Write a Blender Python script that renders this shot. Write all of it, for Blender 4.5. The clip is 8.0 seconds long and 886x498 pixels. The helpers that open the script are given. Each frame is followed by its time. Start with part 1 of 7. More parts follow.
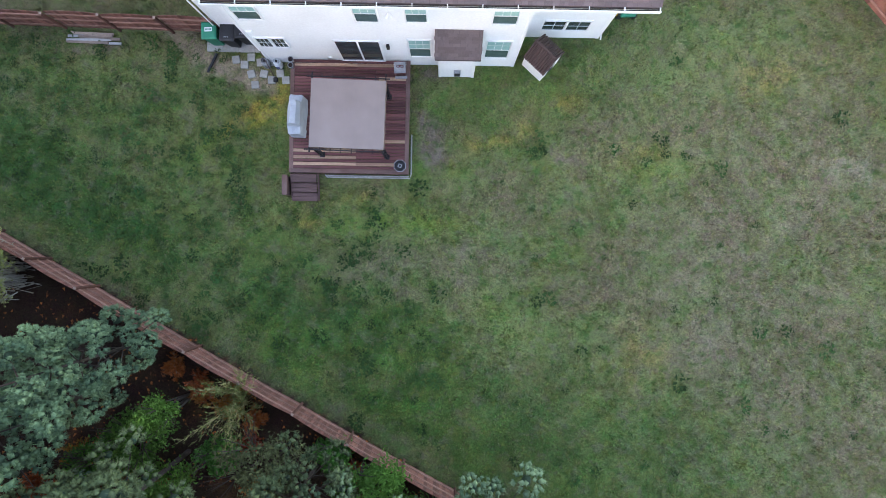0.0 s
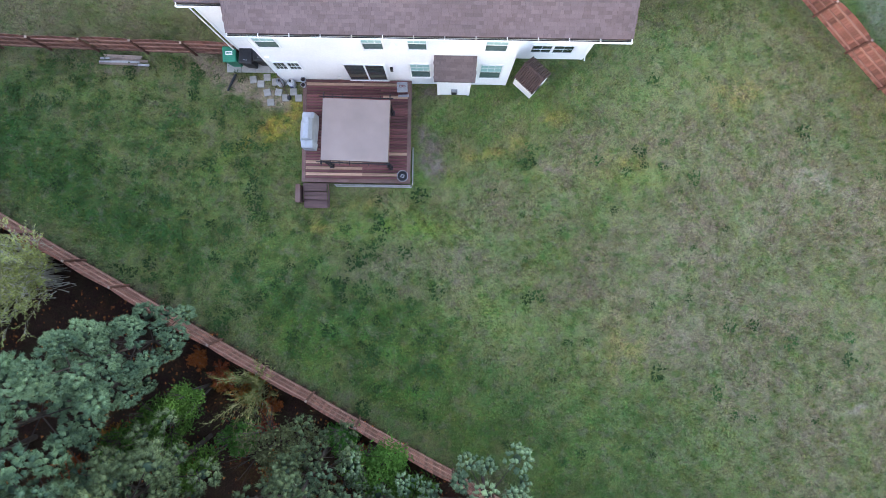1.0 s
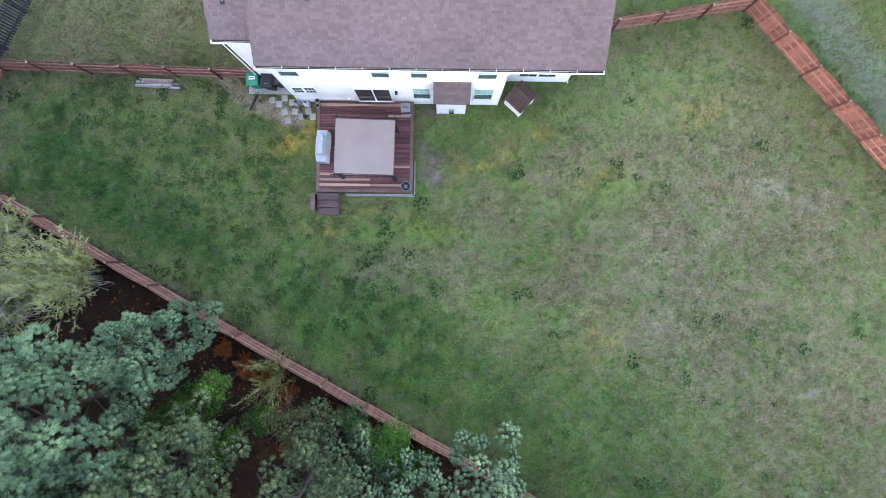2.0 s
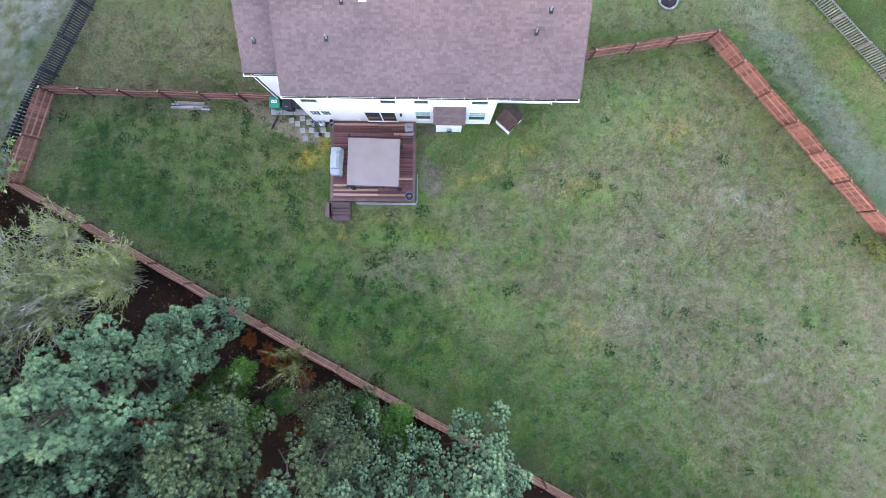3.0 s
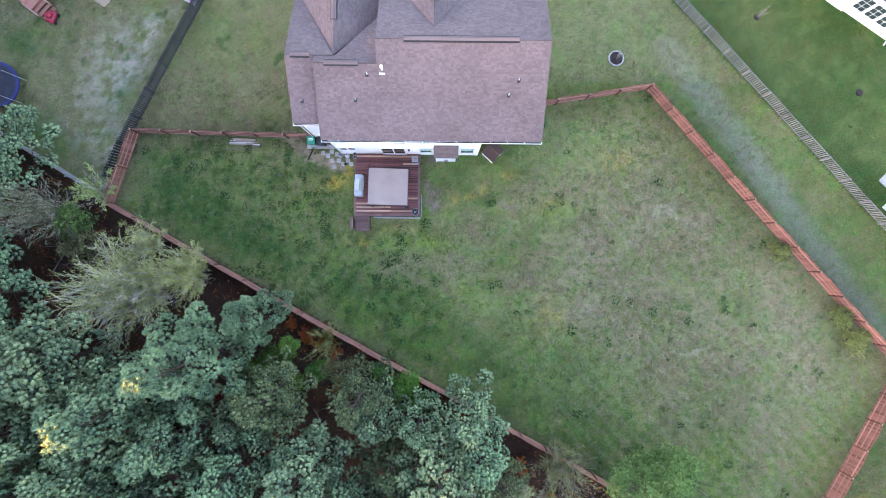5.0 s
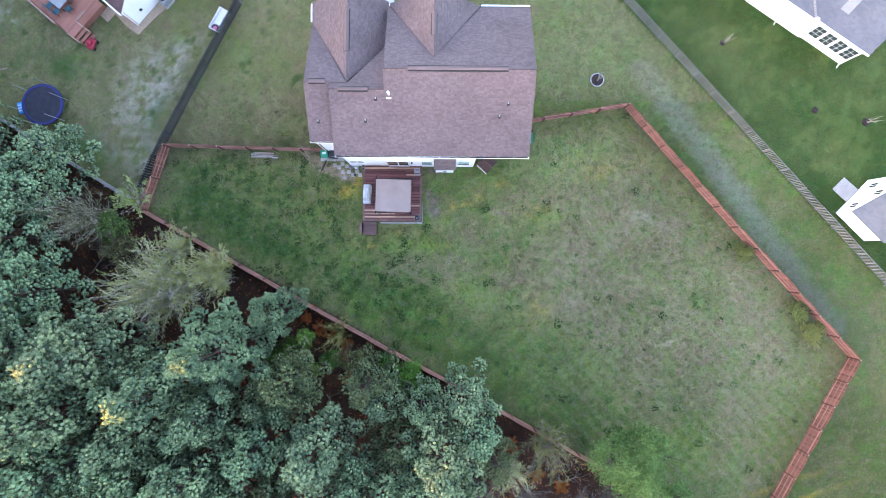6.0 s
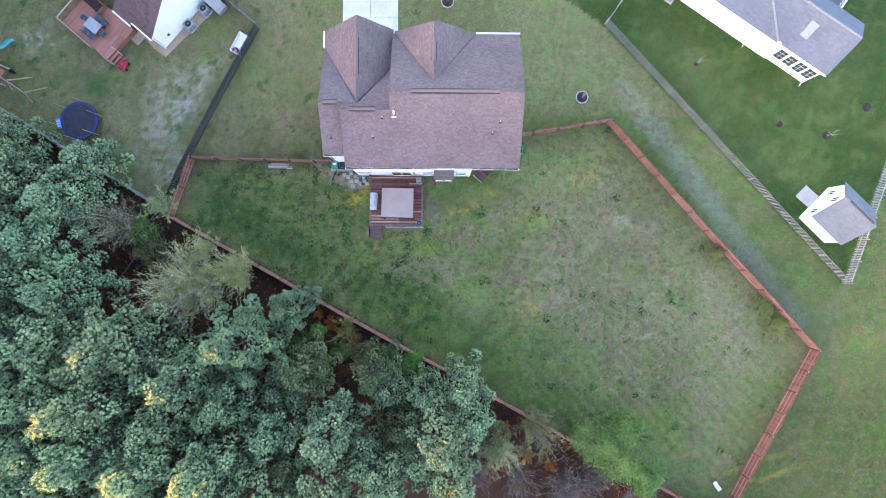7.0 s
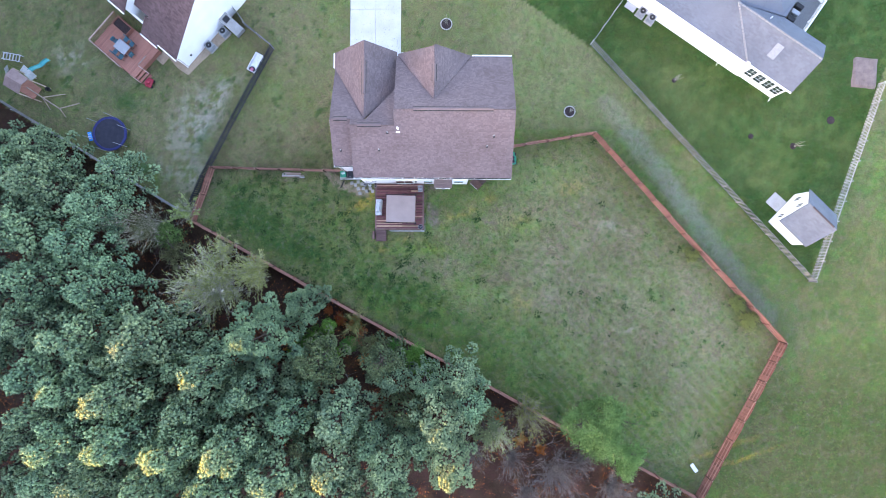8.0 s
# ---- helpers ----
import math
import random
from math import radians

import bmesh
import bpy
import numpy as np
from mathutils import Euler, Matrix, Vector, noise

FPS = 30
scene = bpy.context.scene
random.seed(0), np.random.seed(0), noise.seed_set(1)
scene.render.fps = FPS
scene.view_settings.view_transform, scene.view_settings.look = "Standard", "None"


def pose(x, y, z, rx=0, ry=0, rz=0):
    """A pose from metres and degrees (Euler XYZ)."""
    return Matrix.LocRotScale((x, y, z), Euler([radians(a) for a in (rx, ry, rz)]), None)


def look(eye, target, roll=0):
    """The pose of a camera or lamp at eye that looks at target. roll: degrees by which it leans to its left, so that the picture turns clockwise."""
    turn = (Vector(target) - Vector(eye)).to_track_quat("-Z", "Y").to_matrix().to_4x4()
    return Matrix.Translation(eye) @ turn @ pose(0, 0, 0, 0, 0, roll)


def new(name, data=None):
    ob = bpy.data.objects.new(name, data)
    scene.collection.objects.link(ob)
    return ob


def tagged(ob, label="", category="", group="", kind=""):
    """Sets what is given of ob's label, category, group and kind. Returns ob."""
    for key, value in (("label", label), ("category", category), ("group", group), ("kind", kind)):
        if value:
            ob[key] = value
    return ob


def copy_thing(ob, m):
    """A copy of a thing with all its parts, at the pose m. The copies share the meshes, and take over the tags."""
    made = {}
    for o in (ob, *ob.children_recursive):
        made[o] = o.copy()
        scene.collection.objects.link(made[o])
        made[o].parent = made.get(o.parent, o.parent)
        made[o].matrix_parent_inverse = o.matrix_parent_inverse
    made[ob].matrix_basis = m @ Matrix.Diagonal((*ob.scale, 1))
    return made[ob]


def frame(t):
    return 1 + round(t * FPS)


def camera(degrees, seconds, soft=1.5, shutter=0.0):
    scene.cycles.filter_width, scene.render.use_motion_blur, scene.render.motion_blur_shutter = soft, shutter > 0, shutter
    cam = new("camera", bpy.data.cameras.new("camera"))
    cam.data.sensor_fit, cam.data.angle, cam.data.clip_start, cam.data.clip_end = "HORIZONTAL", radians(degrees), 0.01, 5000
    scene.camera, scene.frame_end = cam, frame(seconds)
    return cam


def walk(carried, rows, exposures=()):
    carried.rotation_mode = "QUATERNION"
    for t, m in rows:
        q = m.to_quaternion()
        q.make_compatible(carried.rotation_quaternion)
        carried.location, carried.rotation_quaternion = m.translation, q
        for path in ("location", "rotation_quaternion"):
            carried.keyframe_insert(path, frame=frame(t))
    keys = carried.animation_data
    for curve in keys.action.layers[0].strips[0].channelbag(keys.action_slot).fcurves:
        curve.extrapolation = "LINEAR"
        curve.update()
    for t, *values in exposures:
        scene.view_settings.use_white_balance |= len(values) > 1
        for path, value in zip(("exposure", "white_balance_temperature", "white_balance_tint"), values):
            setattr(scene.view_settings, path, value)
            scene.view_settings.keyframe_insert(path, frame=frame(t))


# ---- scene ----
cam = camera(82.0, 8.0, 0.75)
# seconds, place in metres, small turns in degrees of a camera that looks straight down
ROWS = [
    (0.0, 0.025, -0.175, 22.958, -0.227, 0.066, 1.042),
    (0.5, 0.054, -0.133, 24.013, -0.188, 0.056, 0.987),
    (1.0, 0.082, -0.090, 25.246, -0.148, 0.046, 0.932),
    (1.5, 0.109, -0.047, 26.678, -0.109, 0.036, 0.879),
    (3.0, 0.187, 0.087, 32.139, 0.008, 0.006, 0.724),
    (3.5, 0.211, 0.132, 34.287, 0.047, -0.004, 0.675),
    (4.0, 0.234, 0.178, 36.550, 0.086, -0.014, 0.626),
    (4.5, 0.257, 0.224, 38.893, 0.126, -0.024, 0.579),
    (6.0, 0.320, 0.366, 46.077, 0.243, -0.055, 0.443),
    (6.5, 0.339, 0.415, 48.442, 0.282, -0.065, 0.400),
    (7.0, 0.358, 0.463, 50.775, 0.321, -0.075, 0.358),
    (7.5, 0.376, 0.513, 53.083, 0.360, -0.085, 0.317),
    (8.0, 0.393, 0.563, 55.394, 0.400, -0.095, 0.277),
]
walk(cam, [(t, pose(x, y, z, rx, ry, rz)) for t, x, y, z, rx, ry, rz in ROWS],
     [(0.0, 3.32, 6850, 24), (1.0, 3.53, 6800, 25), (1.5, 3.64, 6750, 25), (3.5, 3.80, 6600, 27), (8.0, 3.70, 6400, 28)])

# ---- world, sun, exposure ----
SUN_EL, SUN_AZ = radians(6.5), radians(242.0)   # low evening sun behind the woods
world = bpy.data.worlds.new("world")
scene.world = world
world.use_nodes = True
wn = world.node_tree.nodes
sky = wn.new("ShaderNodeTexSky")
sky.sky_type = "NISHITA"
sky.sun_disc = False
sky.sun_elevation, sky.sun_rotation = radians(8.0), SUN_AZ
sky.air_density, sky.dust_density, sky.ozone_density = 1.0, 1.5, 1.0
wn["Background"].inputs["Strength"].default_value = 0.15
world.node_tree.links.new(sky.outputs[0], wn["Background"].inputs["Color"])
sun_data = bpy.data.lights.new("sun", "SUN")
sun_data.energy, sun_data.angle, sun_data.color = 5.0, radians(0.6), (1.0, 0.40, 0.01)
sun = new("sun", sun_data)
sun.matrix_world = look((math.sin(SUN_AZ) * math.cos(SUN_EL) * 200, math.cos(SUN_AZ) * math.cos(SUN_EL) * 200, math.sin(SUN_EL) * 200), (0, 0, 0))

# ---- materials ----
def surface(name, c1, c2, scale=2.0, fine=30.0, rough=0.75, metal=0.0, bump=0.15, rnd=0.0, island=0.0, grain=0.35, spec=0.3, stretch=(1, 1, 1), tint=""):
    """A worn surface: two colours mixed by a broad noise, a fine grain, a relief, and a chance shade of each object or island."""
    m = bpy.data.materials.new(name)
    m.use_nodes = True
    n, l = m.node_tree.nodes, m.node_tree.links
    b = n["Principled BSDF"]
    b.inputs["Roughness"].default_value, b.inputs["Metallic"].default_value = rough, metal
    b.inputs["Specular IOR Level"].default_value = spec
    co = n.new("ShaderNodeTexCoord")
    mp = n.new("ShaderNodeMapping")
    mp.inputs["Scale"].default_value = stretch
    l.new(co.outputs["Object"], mp.inputs["Vector"])
    broad, small = n.new("ShaderNodeTexNoise"), n.new("ShaderNodeTexNoise")
    broad.inputs["Scale"].default_value, broad.inputs["Detail"].default_value = scale, 5
    small.inputs["Scale"].default_value, small.inputs["Detail"].default_value = fine, 3
    for t in (broad, small):
        l.new(mp.outputs[0], t.inputs["Vector"])
    ramp = n.new("ShaderNodeMapRange")
    ramp.inputs[1].default_value, ramp.inputs[2].default_value = 0.35, 0.65
    l.new(broad.outputs["Fac"], ramp.inputs[0])
    mix = n.new("ShaderNodeMix")
    mix.data_type = "RGBA"
    mix.inputs[6].default_value, mix.inputs[7].default_value = (*c1, 1), (*c2, 1)
    l.new(ramp.outputs[0], mix.inputs[0])
    col = mix.outputs[2]
    if tint:
        at = n.new("ShaderNodeAttribute")
        at.attribute_name = tint
        mt = n.new("ShaderNodeMix")
        mt.data_type, mt.blend_type = "RGBA", "MULTIPLY"
        mt.inputs[0].default_value = 1
        l.new(col, mt.inputs[6])
        l.new(at.outputs["Color"], mt.inputs[7])
        col = mt.outputs[2]
    hsv = n.new("ShaderNodeHueSaturation")
    val = n.new("ShaderNodeMapRange")
    val.inputs[1].default_value, val.inputs[2].default_value = 0.25, 0.75
    val.inputs[3].default_value, val.inputs[4].default_value = 1 - grain, 1 + grain
    l.new(small.outputs["Fac"], val.inputs[0])
    v = val.outputs[0]
    for amount, node, out in ((rnd, "ShaderNodeObjectInfo", "Random"), (island, "ShaderNodeNewGeometry", "Random Per Island")):
        if amount:
            g = n.new(node)
            r = n.new("ShaderNodeMapRange")
            r.inputs[3].default_value, r.inputs[4].default_value = 1 - amount, 1 + amount
            l.new(g.outputs[out], r.inputs[0])
            mu = n.new("ShaderNodeMath")
            mu.operation = "MULTIPLY"
            l.new(v, mu.inputs[0])
            l.new(r.outputs[0], mu.inputs[1])
            v = mu.outputs[0]
    l.new(v, hsv.inputs["Value"])
    l.new(col, hsv.inputs["Color"])
    l.new(hsv.outputs[0], b.inputs["Base Color"])
    if bump:
        bu = n.new("ShaderNodeBump")
        bu.inputs["Strength"].default_value, bu.inputs["Distance"].default_value = bump, 0.02
        l.new(small.outputs["Fac"], bu.inputs["Height"])
        l.new(bu.outputs[0], b.inputs["Normal"])
    return m


def foliage(name, c1, c2, translucent=0.25, hue=0.03, rough=0.6, island=0.3):
    """Leaves and needles: a shade for each leaf or clump, with some light passing through."""
    m = bpy.data.materials.new(name)
    m.use_nodes = True
    n, l = m.node_tree.nodes, m.node_tree.links
    b = n["Principled BSDF"]
    b.inputs["Roughness"].default_value = rough
    b.inputs["Specular IOR Level"].default_value = 0.25
    at = n.new("ShaderNodeAttribute")
    at.attribute_name = "clump"
    oi = n.new("ShaderNodeObjectInfo")
    mix = n.new("ShaderNodeMix")
    mix.data_type = "RGBA"
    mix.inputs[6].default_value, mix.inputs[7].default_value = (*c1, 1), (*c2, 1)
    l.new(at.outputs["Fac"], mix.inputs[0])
    geo = n.new("ShaderNodeNewGeometry")
    r = n.new("ShaderNodeMapRange")
    r.inputs[3].default_value, r.inputs[4].default_value = 1 - island, 1 + island
    l.new(geo.outputs["Random Per Island"], r.inputs[0])
    hsv = n.new("ShaderNodeHueSaturation")
    h = n.new("ShaderNodeMapRange")
    h.inputs[3].default_value, h.inputs[4].default_value = 0.5 - hue, 0.5 + hue
    l.new(oi.outputs["Random"], h.inputs[0])
    l.new(h.outputs[0], hsv.inputs["Hue"])
    spin, own, mul = n.new("ShaderNodeMath"), n.new("ShaderNodeMapRange"), n.new("ShaderNodeMath")
    spin.operation, mul.operation = "PINGPONG", "MULTIPLY"
    spin.inputs[1].default_value = 0.13
    own.inputs[2].default_value, own.inputs[3].default_value, own.inputs[4].default_value = 0.13, 0.82, 1.18
    l.new(oi.outputs["Random"], spin.inputs[0])
    l.new(spin.outputs[0], own.inputs[0])
    l.new(own.outputs[0], mul.inputs[0])
    l.new(r.outputs[0], mul.inputs[1])
    l.new(mul.outputs[0], hsv.inputs["Value"])
    l.new(mix.outputs[2], hsv.inputs["Color"])
    l.new(hsv.outputs[0], b.inputs["Base Color"])
    tr = n.new("ShaderNodeBsdfTranslucent")
    l.new(hsv.outputs[0], tr.inputs["Color"])
    ms = n.new("ShaderNodeMixShader")
    ms.inputs[0].default_value = translucent
    l.new(b.outputs[0], ms.inputs[1])
    l.new(tr.outputs[0], ms.inputs[2])
    l.new(ms.outputs[0], n["Material Output"].inputs["Surface"])
    return m


def grass_material(name, rough, relief):
    """Grass: its broad colour from the ground's own tint, with worn soil, green growth and dark moss laid through it, broken up by noises."""
    m = bpy.data.materials.new(name)
    m.use_nodes = True
    n, l = m.node_tree.nodes, m.node_tree.links
    b = n["Principled BSDF"]
    b.inputs["Roughness"].default_value = rough
    b.inputs["Specular IOR Level"].default_value = 0.15
    at = n.new("ShaderNodeAttribute")
    at.attribute_name = "tint"
    geo = n.new("ShaderNodeNewGeometry")
    col = at.outputs["Color"]
    for shift, scale, lo, hi, amount, c in ((0, 1.5, 0.52, 0.62, 0.40, (0.140, 0.112, 0.088)), (37, 2.1, 0.50, 0.61, 0.60, (0.046, 0.100, 0.018)), (71, 3.0, 0.54, 0.64, 0.45, (0.150, 0.150, 0.034)), (113, 6.0, 0.58, 0.67, 0.65, (0.020, 0.046, 0.012))):
        mp = n.new("ShaderNodeMapping")
        mp.inputs["Location"].default_value = (shift, -shift, 0)
        l.new(geo.outputs["Position"], mp.inputs["Vector"])
        no = n.new("ShaderNodeTexNoise")
        no.inputs["Scale"].default_value, no.inputs["Detail"].default_value, no.inputs["Roughness"].default_value = scale, 8, 0.7
        l.new(mp.outputs[0], no.inputs["Vector"])
        mr = n.new("ShaderNodeMapRange")
        mr.inputs[1].default_value, mr.inputs[2].default_value, mr.inputs[4].default_value = lo, hi, amount
        l.new(no.outputs["Fac"], mr.inputs[0])
        mu = n.new("ShaderNodeMath")
        mu.operation = "MULTIPLY"
        l.new(mr.outputs[0], mu.inputs[0])
        l.new(at.outputs["Alpha"], mu.inputs[1])
        mx = n.new("ShaderNodeMix")
        mx.data_type = "RGBA"
        mx.inputs[7].default_value = (*c, 1)
        l.new(mu.outputs[0], mx.inputs[0])
        l.new(col, mx.inputs[6])
        col = mx.outputs[2]
    for scale, lo, hi, detail in ((1.1, 0.88, 1.13, 6), (9.0, 0.76, 1.26, 6), (28.0, 0.25, 1.85, 4)):
        no = n.new("ShaderNodeTexNoise")
        no.inputs["Scale"].default_value, no.inputs["Detail"].default_value = scale, detail
        no.inputs["Roughness"].default_value = 0.65
        l.new(geo.outputs["Position"], no.inputs["Vector"])
        hsv = n.new("ShaderNodeHueSaturation")
        for out, key, a, c in (("Fac", "Value", lo, hi), ("Color", "Hue", 0.5 - 0.04, 0.5 + 0.04)):
            mr = n.new("ShaderNodeMapRange")
            mr.inputs[1].default_value, mr.inputs[2].default_value = 0.3, 0.7
            mr.inputs[3].default_value, mr.inputs[4].default_value = a, c
            l.new(no.outputs[out], mr.inputs[0])
            l.new(mr.outputs[0], hsv.inputs[key])
        l.new(col, hsv.inputs["Color"])
        col = hsv.outputs[0]
    l.new(col, b.inputs["Base Color"])
    if relief:
        bu = n.new("ShaderNodeBump")
        bu.inputs["Strength"].default_value, bu.inputs["Distance"].default_value = relief, 0.06
        l.new(no.outputs["Fac"], bu.inputs["Height"])
        l.new(bu.outputs[0], b.inputs["Normal"])
    return m


def glass_material():
    m = bpy.data.materials.new("window_glass")
    m.use_nodes = True
    b = m.node_tree.nodes["Principled BSDF"]
    b.inputs["Base Color"].default_value = (0.03, 0.05, 0.055, 1)
    b.inputs["Roughness"].default_value = 0.04
    b.inputs["Specular IOR Level"].default_value = 0.9
    return m


GROUND = grass_material("ground_cover", 0.95, 0.8)
BLADES = grass_material("grass_blades", 0.8, 0.0)
GLASS = glass_material()
# window panes with their teal reflection put into the base colour
TEALPANE = surface("teal_reflection_pane", (0.22, 0.42, 0.40), (0.28, 0.46, 0.44), 3, 40, 0.5, grain=0.1)
LOWERPANE = surface("dim_reflection_pane", (0.055, 0.10, 0.10), (0.075, 0.13, 0.13), 3, 40, 0.12, grain=0.1, spec=0.7, bump=0)
SIDING = surface("white_siding", (0.82, 0.82, 0.825), (0.75, 0.75, 0.76), 0.6, 12, 0.55, bump=0.1, grain=0.05)
TRIM = surface("white_trim", (0.82, 0.82, 0.82), (0.76, 0.76, 0.77), 2, 20, 0.45, bump=0.05, grain=0.04)
SHINGLE = surface("asphalt_shingle", (0.117, 0.089, 0.091), (0.144, 0.109, 0.111), 0.35, 60, 0.95, bump=0.5, island=0.155, grain=0.2)
ROOFDECK = surface("roof_underlay", (0.06, 0.045, 0.045), (0.08, 0.06, 0.06), 2, 40, 0.95)
VENTS = surface("ridge_vent", (0.055, 0.042, 0.044), (0.07, 0.054, 0.056), 2, 50, 0.9)
GREYSHINGLE = surface("grey_shingle", (0.105, 0.117, 0.142), (0.125, 0.138, 0.165), 0.5, 60, 0.95, bump=0.4, island=0.08, grain=0.2)
CEDAR = surface("stained_cedar", (0.160, 0.060, 0.045), (0.220, 0.102, 0.078), 1.5, 25, 0.8, bump=0.3, rnd=0.36, stretch=(6, 6, 0.7))
CEDARRAIL = surface("worn_cedar_rail", (0.235, 0.115, 0.090), (0.30, 0.165, 0.135), 2, 30, 0.85, rnd=0.25)
CEDARPOST = surface("weathered_cedar_post", (0.085, 0.036, 0.027), (0.12, 0.055, 0.04), 2, 30, 0.85, rnd=0.25)
CEDARCAP = surface("pale_sawn_wood", (0.36, 0.27, 0.23), (0.28, 0.17, 0.13), 2, 30, 0.85, rnd=0.2)
DECKWOOD = surface("red_stained_deck", (0.076, 0.025, 0.027), (0.138, 0.054, 0.052), 1.2, 30, 0.6, bump=0.25, rnd=0.42, stretch=(0.5, 7, 7))
DECKNEW = surface("bare_deck_board", (0.42, 0.28, 0.19), (0.33, 0.20, 0.14), 1.5, 30, 0.7, rnd=0.25, stretch=(0.5, 7, 7))
DECKEDGE = surface("grey_deck_rim", (0.17, 0.105, 0.095), (0.13, 0.07, 0.06), 1.5, 30, 0.75, rnd=0.2)
STEPWOOD = surface("dark_step_wood", (0.085, 0.045, 0.042), (0.13, 0.075, 0.07), 2, 30, 0.7, rnd=0.25, stretch=(0.5, 7, 7))
FABRIC = surface("taupe_canopy_fabric", (0.232, 0.184, 0.170), (0.27, 0.216, 0.200), 0.9, 60, 0.9, bump=0.08, grain=0.08)
FABRICDARK = surface("brown_valance", (0.16, 0.11, 0.09), (0.2, 0.14, 0.12), 2, 60, 0.9)
IRON = surface("black_iron", (0.018, 0.018, 0.02), (0.03, 0.03, 0.034), 4, 50, 0.5, metal=0.4)
COVER = surface("silver_grill_cover", (0.42, 0.45, 0.50), (0.34, 0.37, 0.42), 2.5, 40, 0.55, bump=0.1, grain=0.1)
CONCRETE = surface("pale_concrete", (0.46, 0.46, 0.47), (0.40, 0.40, 0.415), 0.7, 40, 0.9, bump=0.15, grain=0.1)
PAVER = surface("grey_paver", (0.27, 0.26, 0.24), (0.34, 0.33, 0.31), 3, 40, 0.9, rnd=0.15, grain=0.2)
BARK = surface("pine_bark", (0.045, 0.032, 0.027), (0.075, 0.055, 0.046), 3, 25, 0.95, bump=0.6)
TWIG = surface("grey_twig", (0.27, 0.25, 0.21), (0.38, 0.35, 0.30), 1, 10, 0.9, bump=0)
YELLOWTWIG = surface("yellowish_twig", (0.26, 0.22, 0.09), (0.34, 0.29, 0.14), 1, 10, 0.9, bump=0)
DARKTWIG = surface("dark_grey_twig", (0.10, 0.085, 0.078), (0.18, 0.155, 0.145), 1, 10, 0.9, bump=0)
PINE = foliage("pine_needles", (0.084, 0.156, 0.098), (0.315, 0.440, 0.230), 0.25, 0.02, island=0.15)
# dark plume cores: the shade between tufts, put into a colour
CORESHADE = foliage("painted_core_shade", (0.034, 0.062, 0.038), (0.050, 0.088, 0.050), 0.1, 0.0)
PINEOLIVE = foliage("olive_pine_needles", (0.058, 0.088, 0.040), (0.150, 0.190, 0.085), 0.2, 0.02)
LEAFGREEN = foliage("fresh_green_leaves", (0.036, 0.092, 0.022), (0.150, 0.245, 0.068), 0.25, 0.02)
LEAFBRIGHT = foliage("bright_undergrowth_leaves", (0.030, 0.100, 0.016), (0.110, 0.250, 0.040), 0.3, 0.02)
LEAFPALE = foliage("pale_catkin_leaves", (0.20, 0.25, 0.07), (0.42, 0.46, 0.17), 0.3, 0.03)
LEAFYELLOW = foliage("yellow_green_leaves", (0.10, 0.125, 0.03), (0.21, 0.25, 0.075), 0.3, 0.02)
LEAFOLIVE = foliage("olive_leaves", (0.05, 0.065, 0.025), (0.13, 0.14, 0.06), 0.3, 0.03)
LEAFORANGE = foliage("orange_dead_leaves", (0.25, 0.075, 0.015), (0.42, 0.14, 0.03), 0.2, 0.03)
LITTER = foliage("fallen_leaves", (0.075, 0.030, 0.016), (0.42, 0.13, 0.03), 0.15, 0.0, 0.8, 0.4)
GREENPLASTIC = surface("green_plastic", (0.01, 0.17, 0.10), (0.012, 0.20, 0.12), 3, 40, 0.45, grain=0.08)
BLACKPLASTIC = surface("black_plastic", (0.012, 0.013, 0.016), (0.02, 0.021, 0.025), 3, 40, 0.45)
LABELWHITE = surface("white_label", (0.7, 0.72, 0.72), (0.66, 0.68, 0.68), 5, 40, 0.6, grain=0.05)
GREYMETAL = surface("grey_metal", (0.30, 0.31, 0.33), (0.24, 0.25, 0.27), 4, 40, 0.45, metal=0.3)
WHITEMETAL = surface("white_enamel", (0.72, 0.73, 0.74), (0.6, 0.61, 0.63), 5, 40, 0.4)
BLUEPLASTIC = surface("blue_vinyl_pad", (0.014, 0.018, 0.085), (0.019, 0.024, 0.11), 4, 40, 0.5)
CYANPLASTIC = surface("bright_blue_plastic", (0.02, 0.30, 0.80), (0.03, 0.35, 0.85), 4, 40, 0.5)
TEALPLASTIC = surface("teal_slide_plastic", (0.025, 0.20, 0.21), (0.035, 0.24, 0.25), 4, 40, 0.4)
MESHBLACK = surface("black_jumping_mat", (0.018, 0.018, 0.03), (0.028, 0.028, 0.042), 2, 60, 0.7)
REDPLASTIC = surface("red_plastic", (0.25, 0.015, 0.03), (0.32, 0.03, 0.05), 4, 40, 0.45)
BROWNROOF = surface("brown_resin_roof", (0.062, 0.036, 0.033), (0.085, 0.05, 0.045), 3, 40, 0.6)
GREYFENCE = surface("weathered_grey_wood", (0.11, 0.115, 0.125), (0.19, 0.195, 0.20), 1.5, 25, 0.9, rnd=0.3, stretch=(6, 6, 0.7))
DARKFENCE = surface("dark_weathered_wood", (0.022, 0.024, 0.032), (0.045, 0.047, 0.058), 1.5, 25, 0.9, rnd=0.3)
SLATWOOD = surface("grey_brown_slat", (0.13, 0.125, 0.122), (0.23, 0.22, 0.215), 1.5, 25, 0.9, rnd=0.3)
PALEFENCE = surface("pale_grey_wood", (0.36, 0.355, 0.35), (0.28, 0.275, 0.27), 1.5, 25, 0.9, rnd=0.25)
LUMBER = surface("weathered_lumber", (0.36, 0.27, 0.22), (0.26, 0.20, 0.17), 2, 25, 0.9, rnd=0.3)
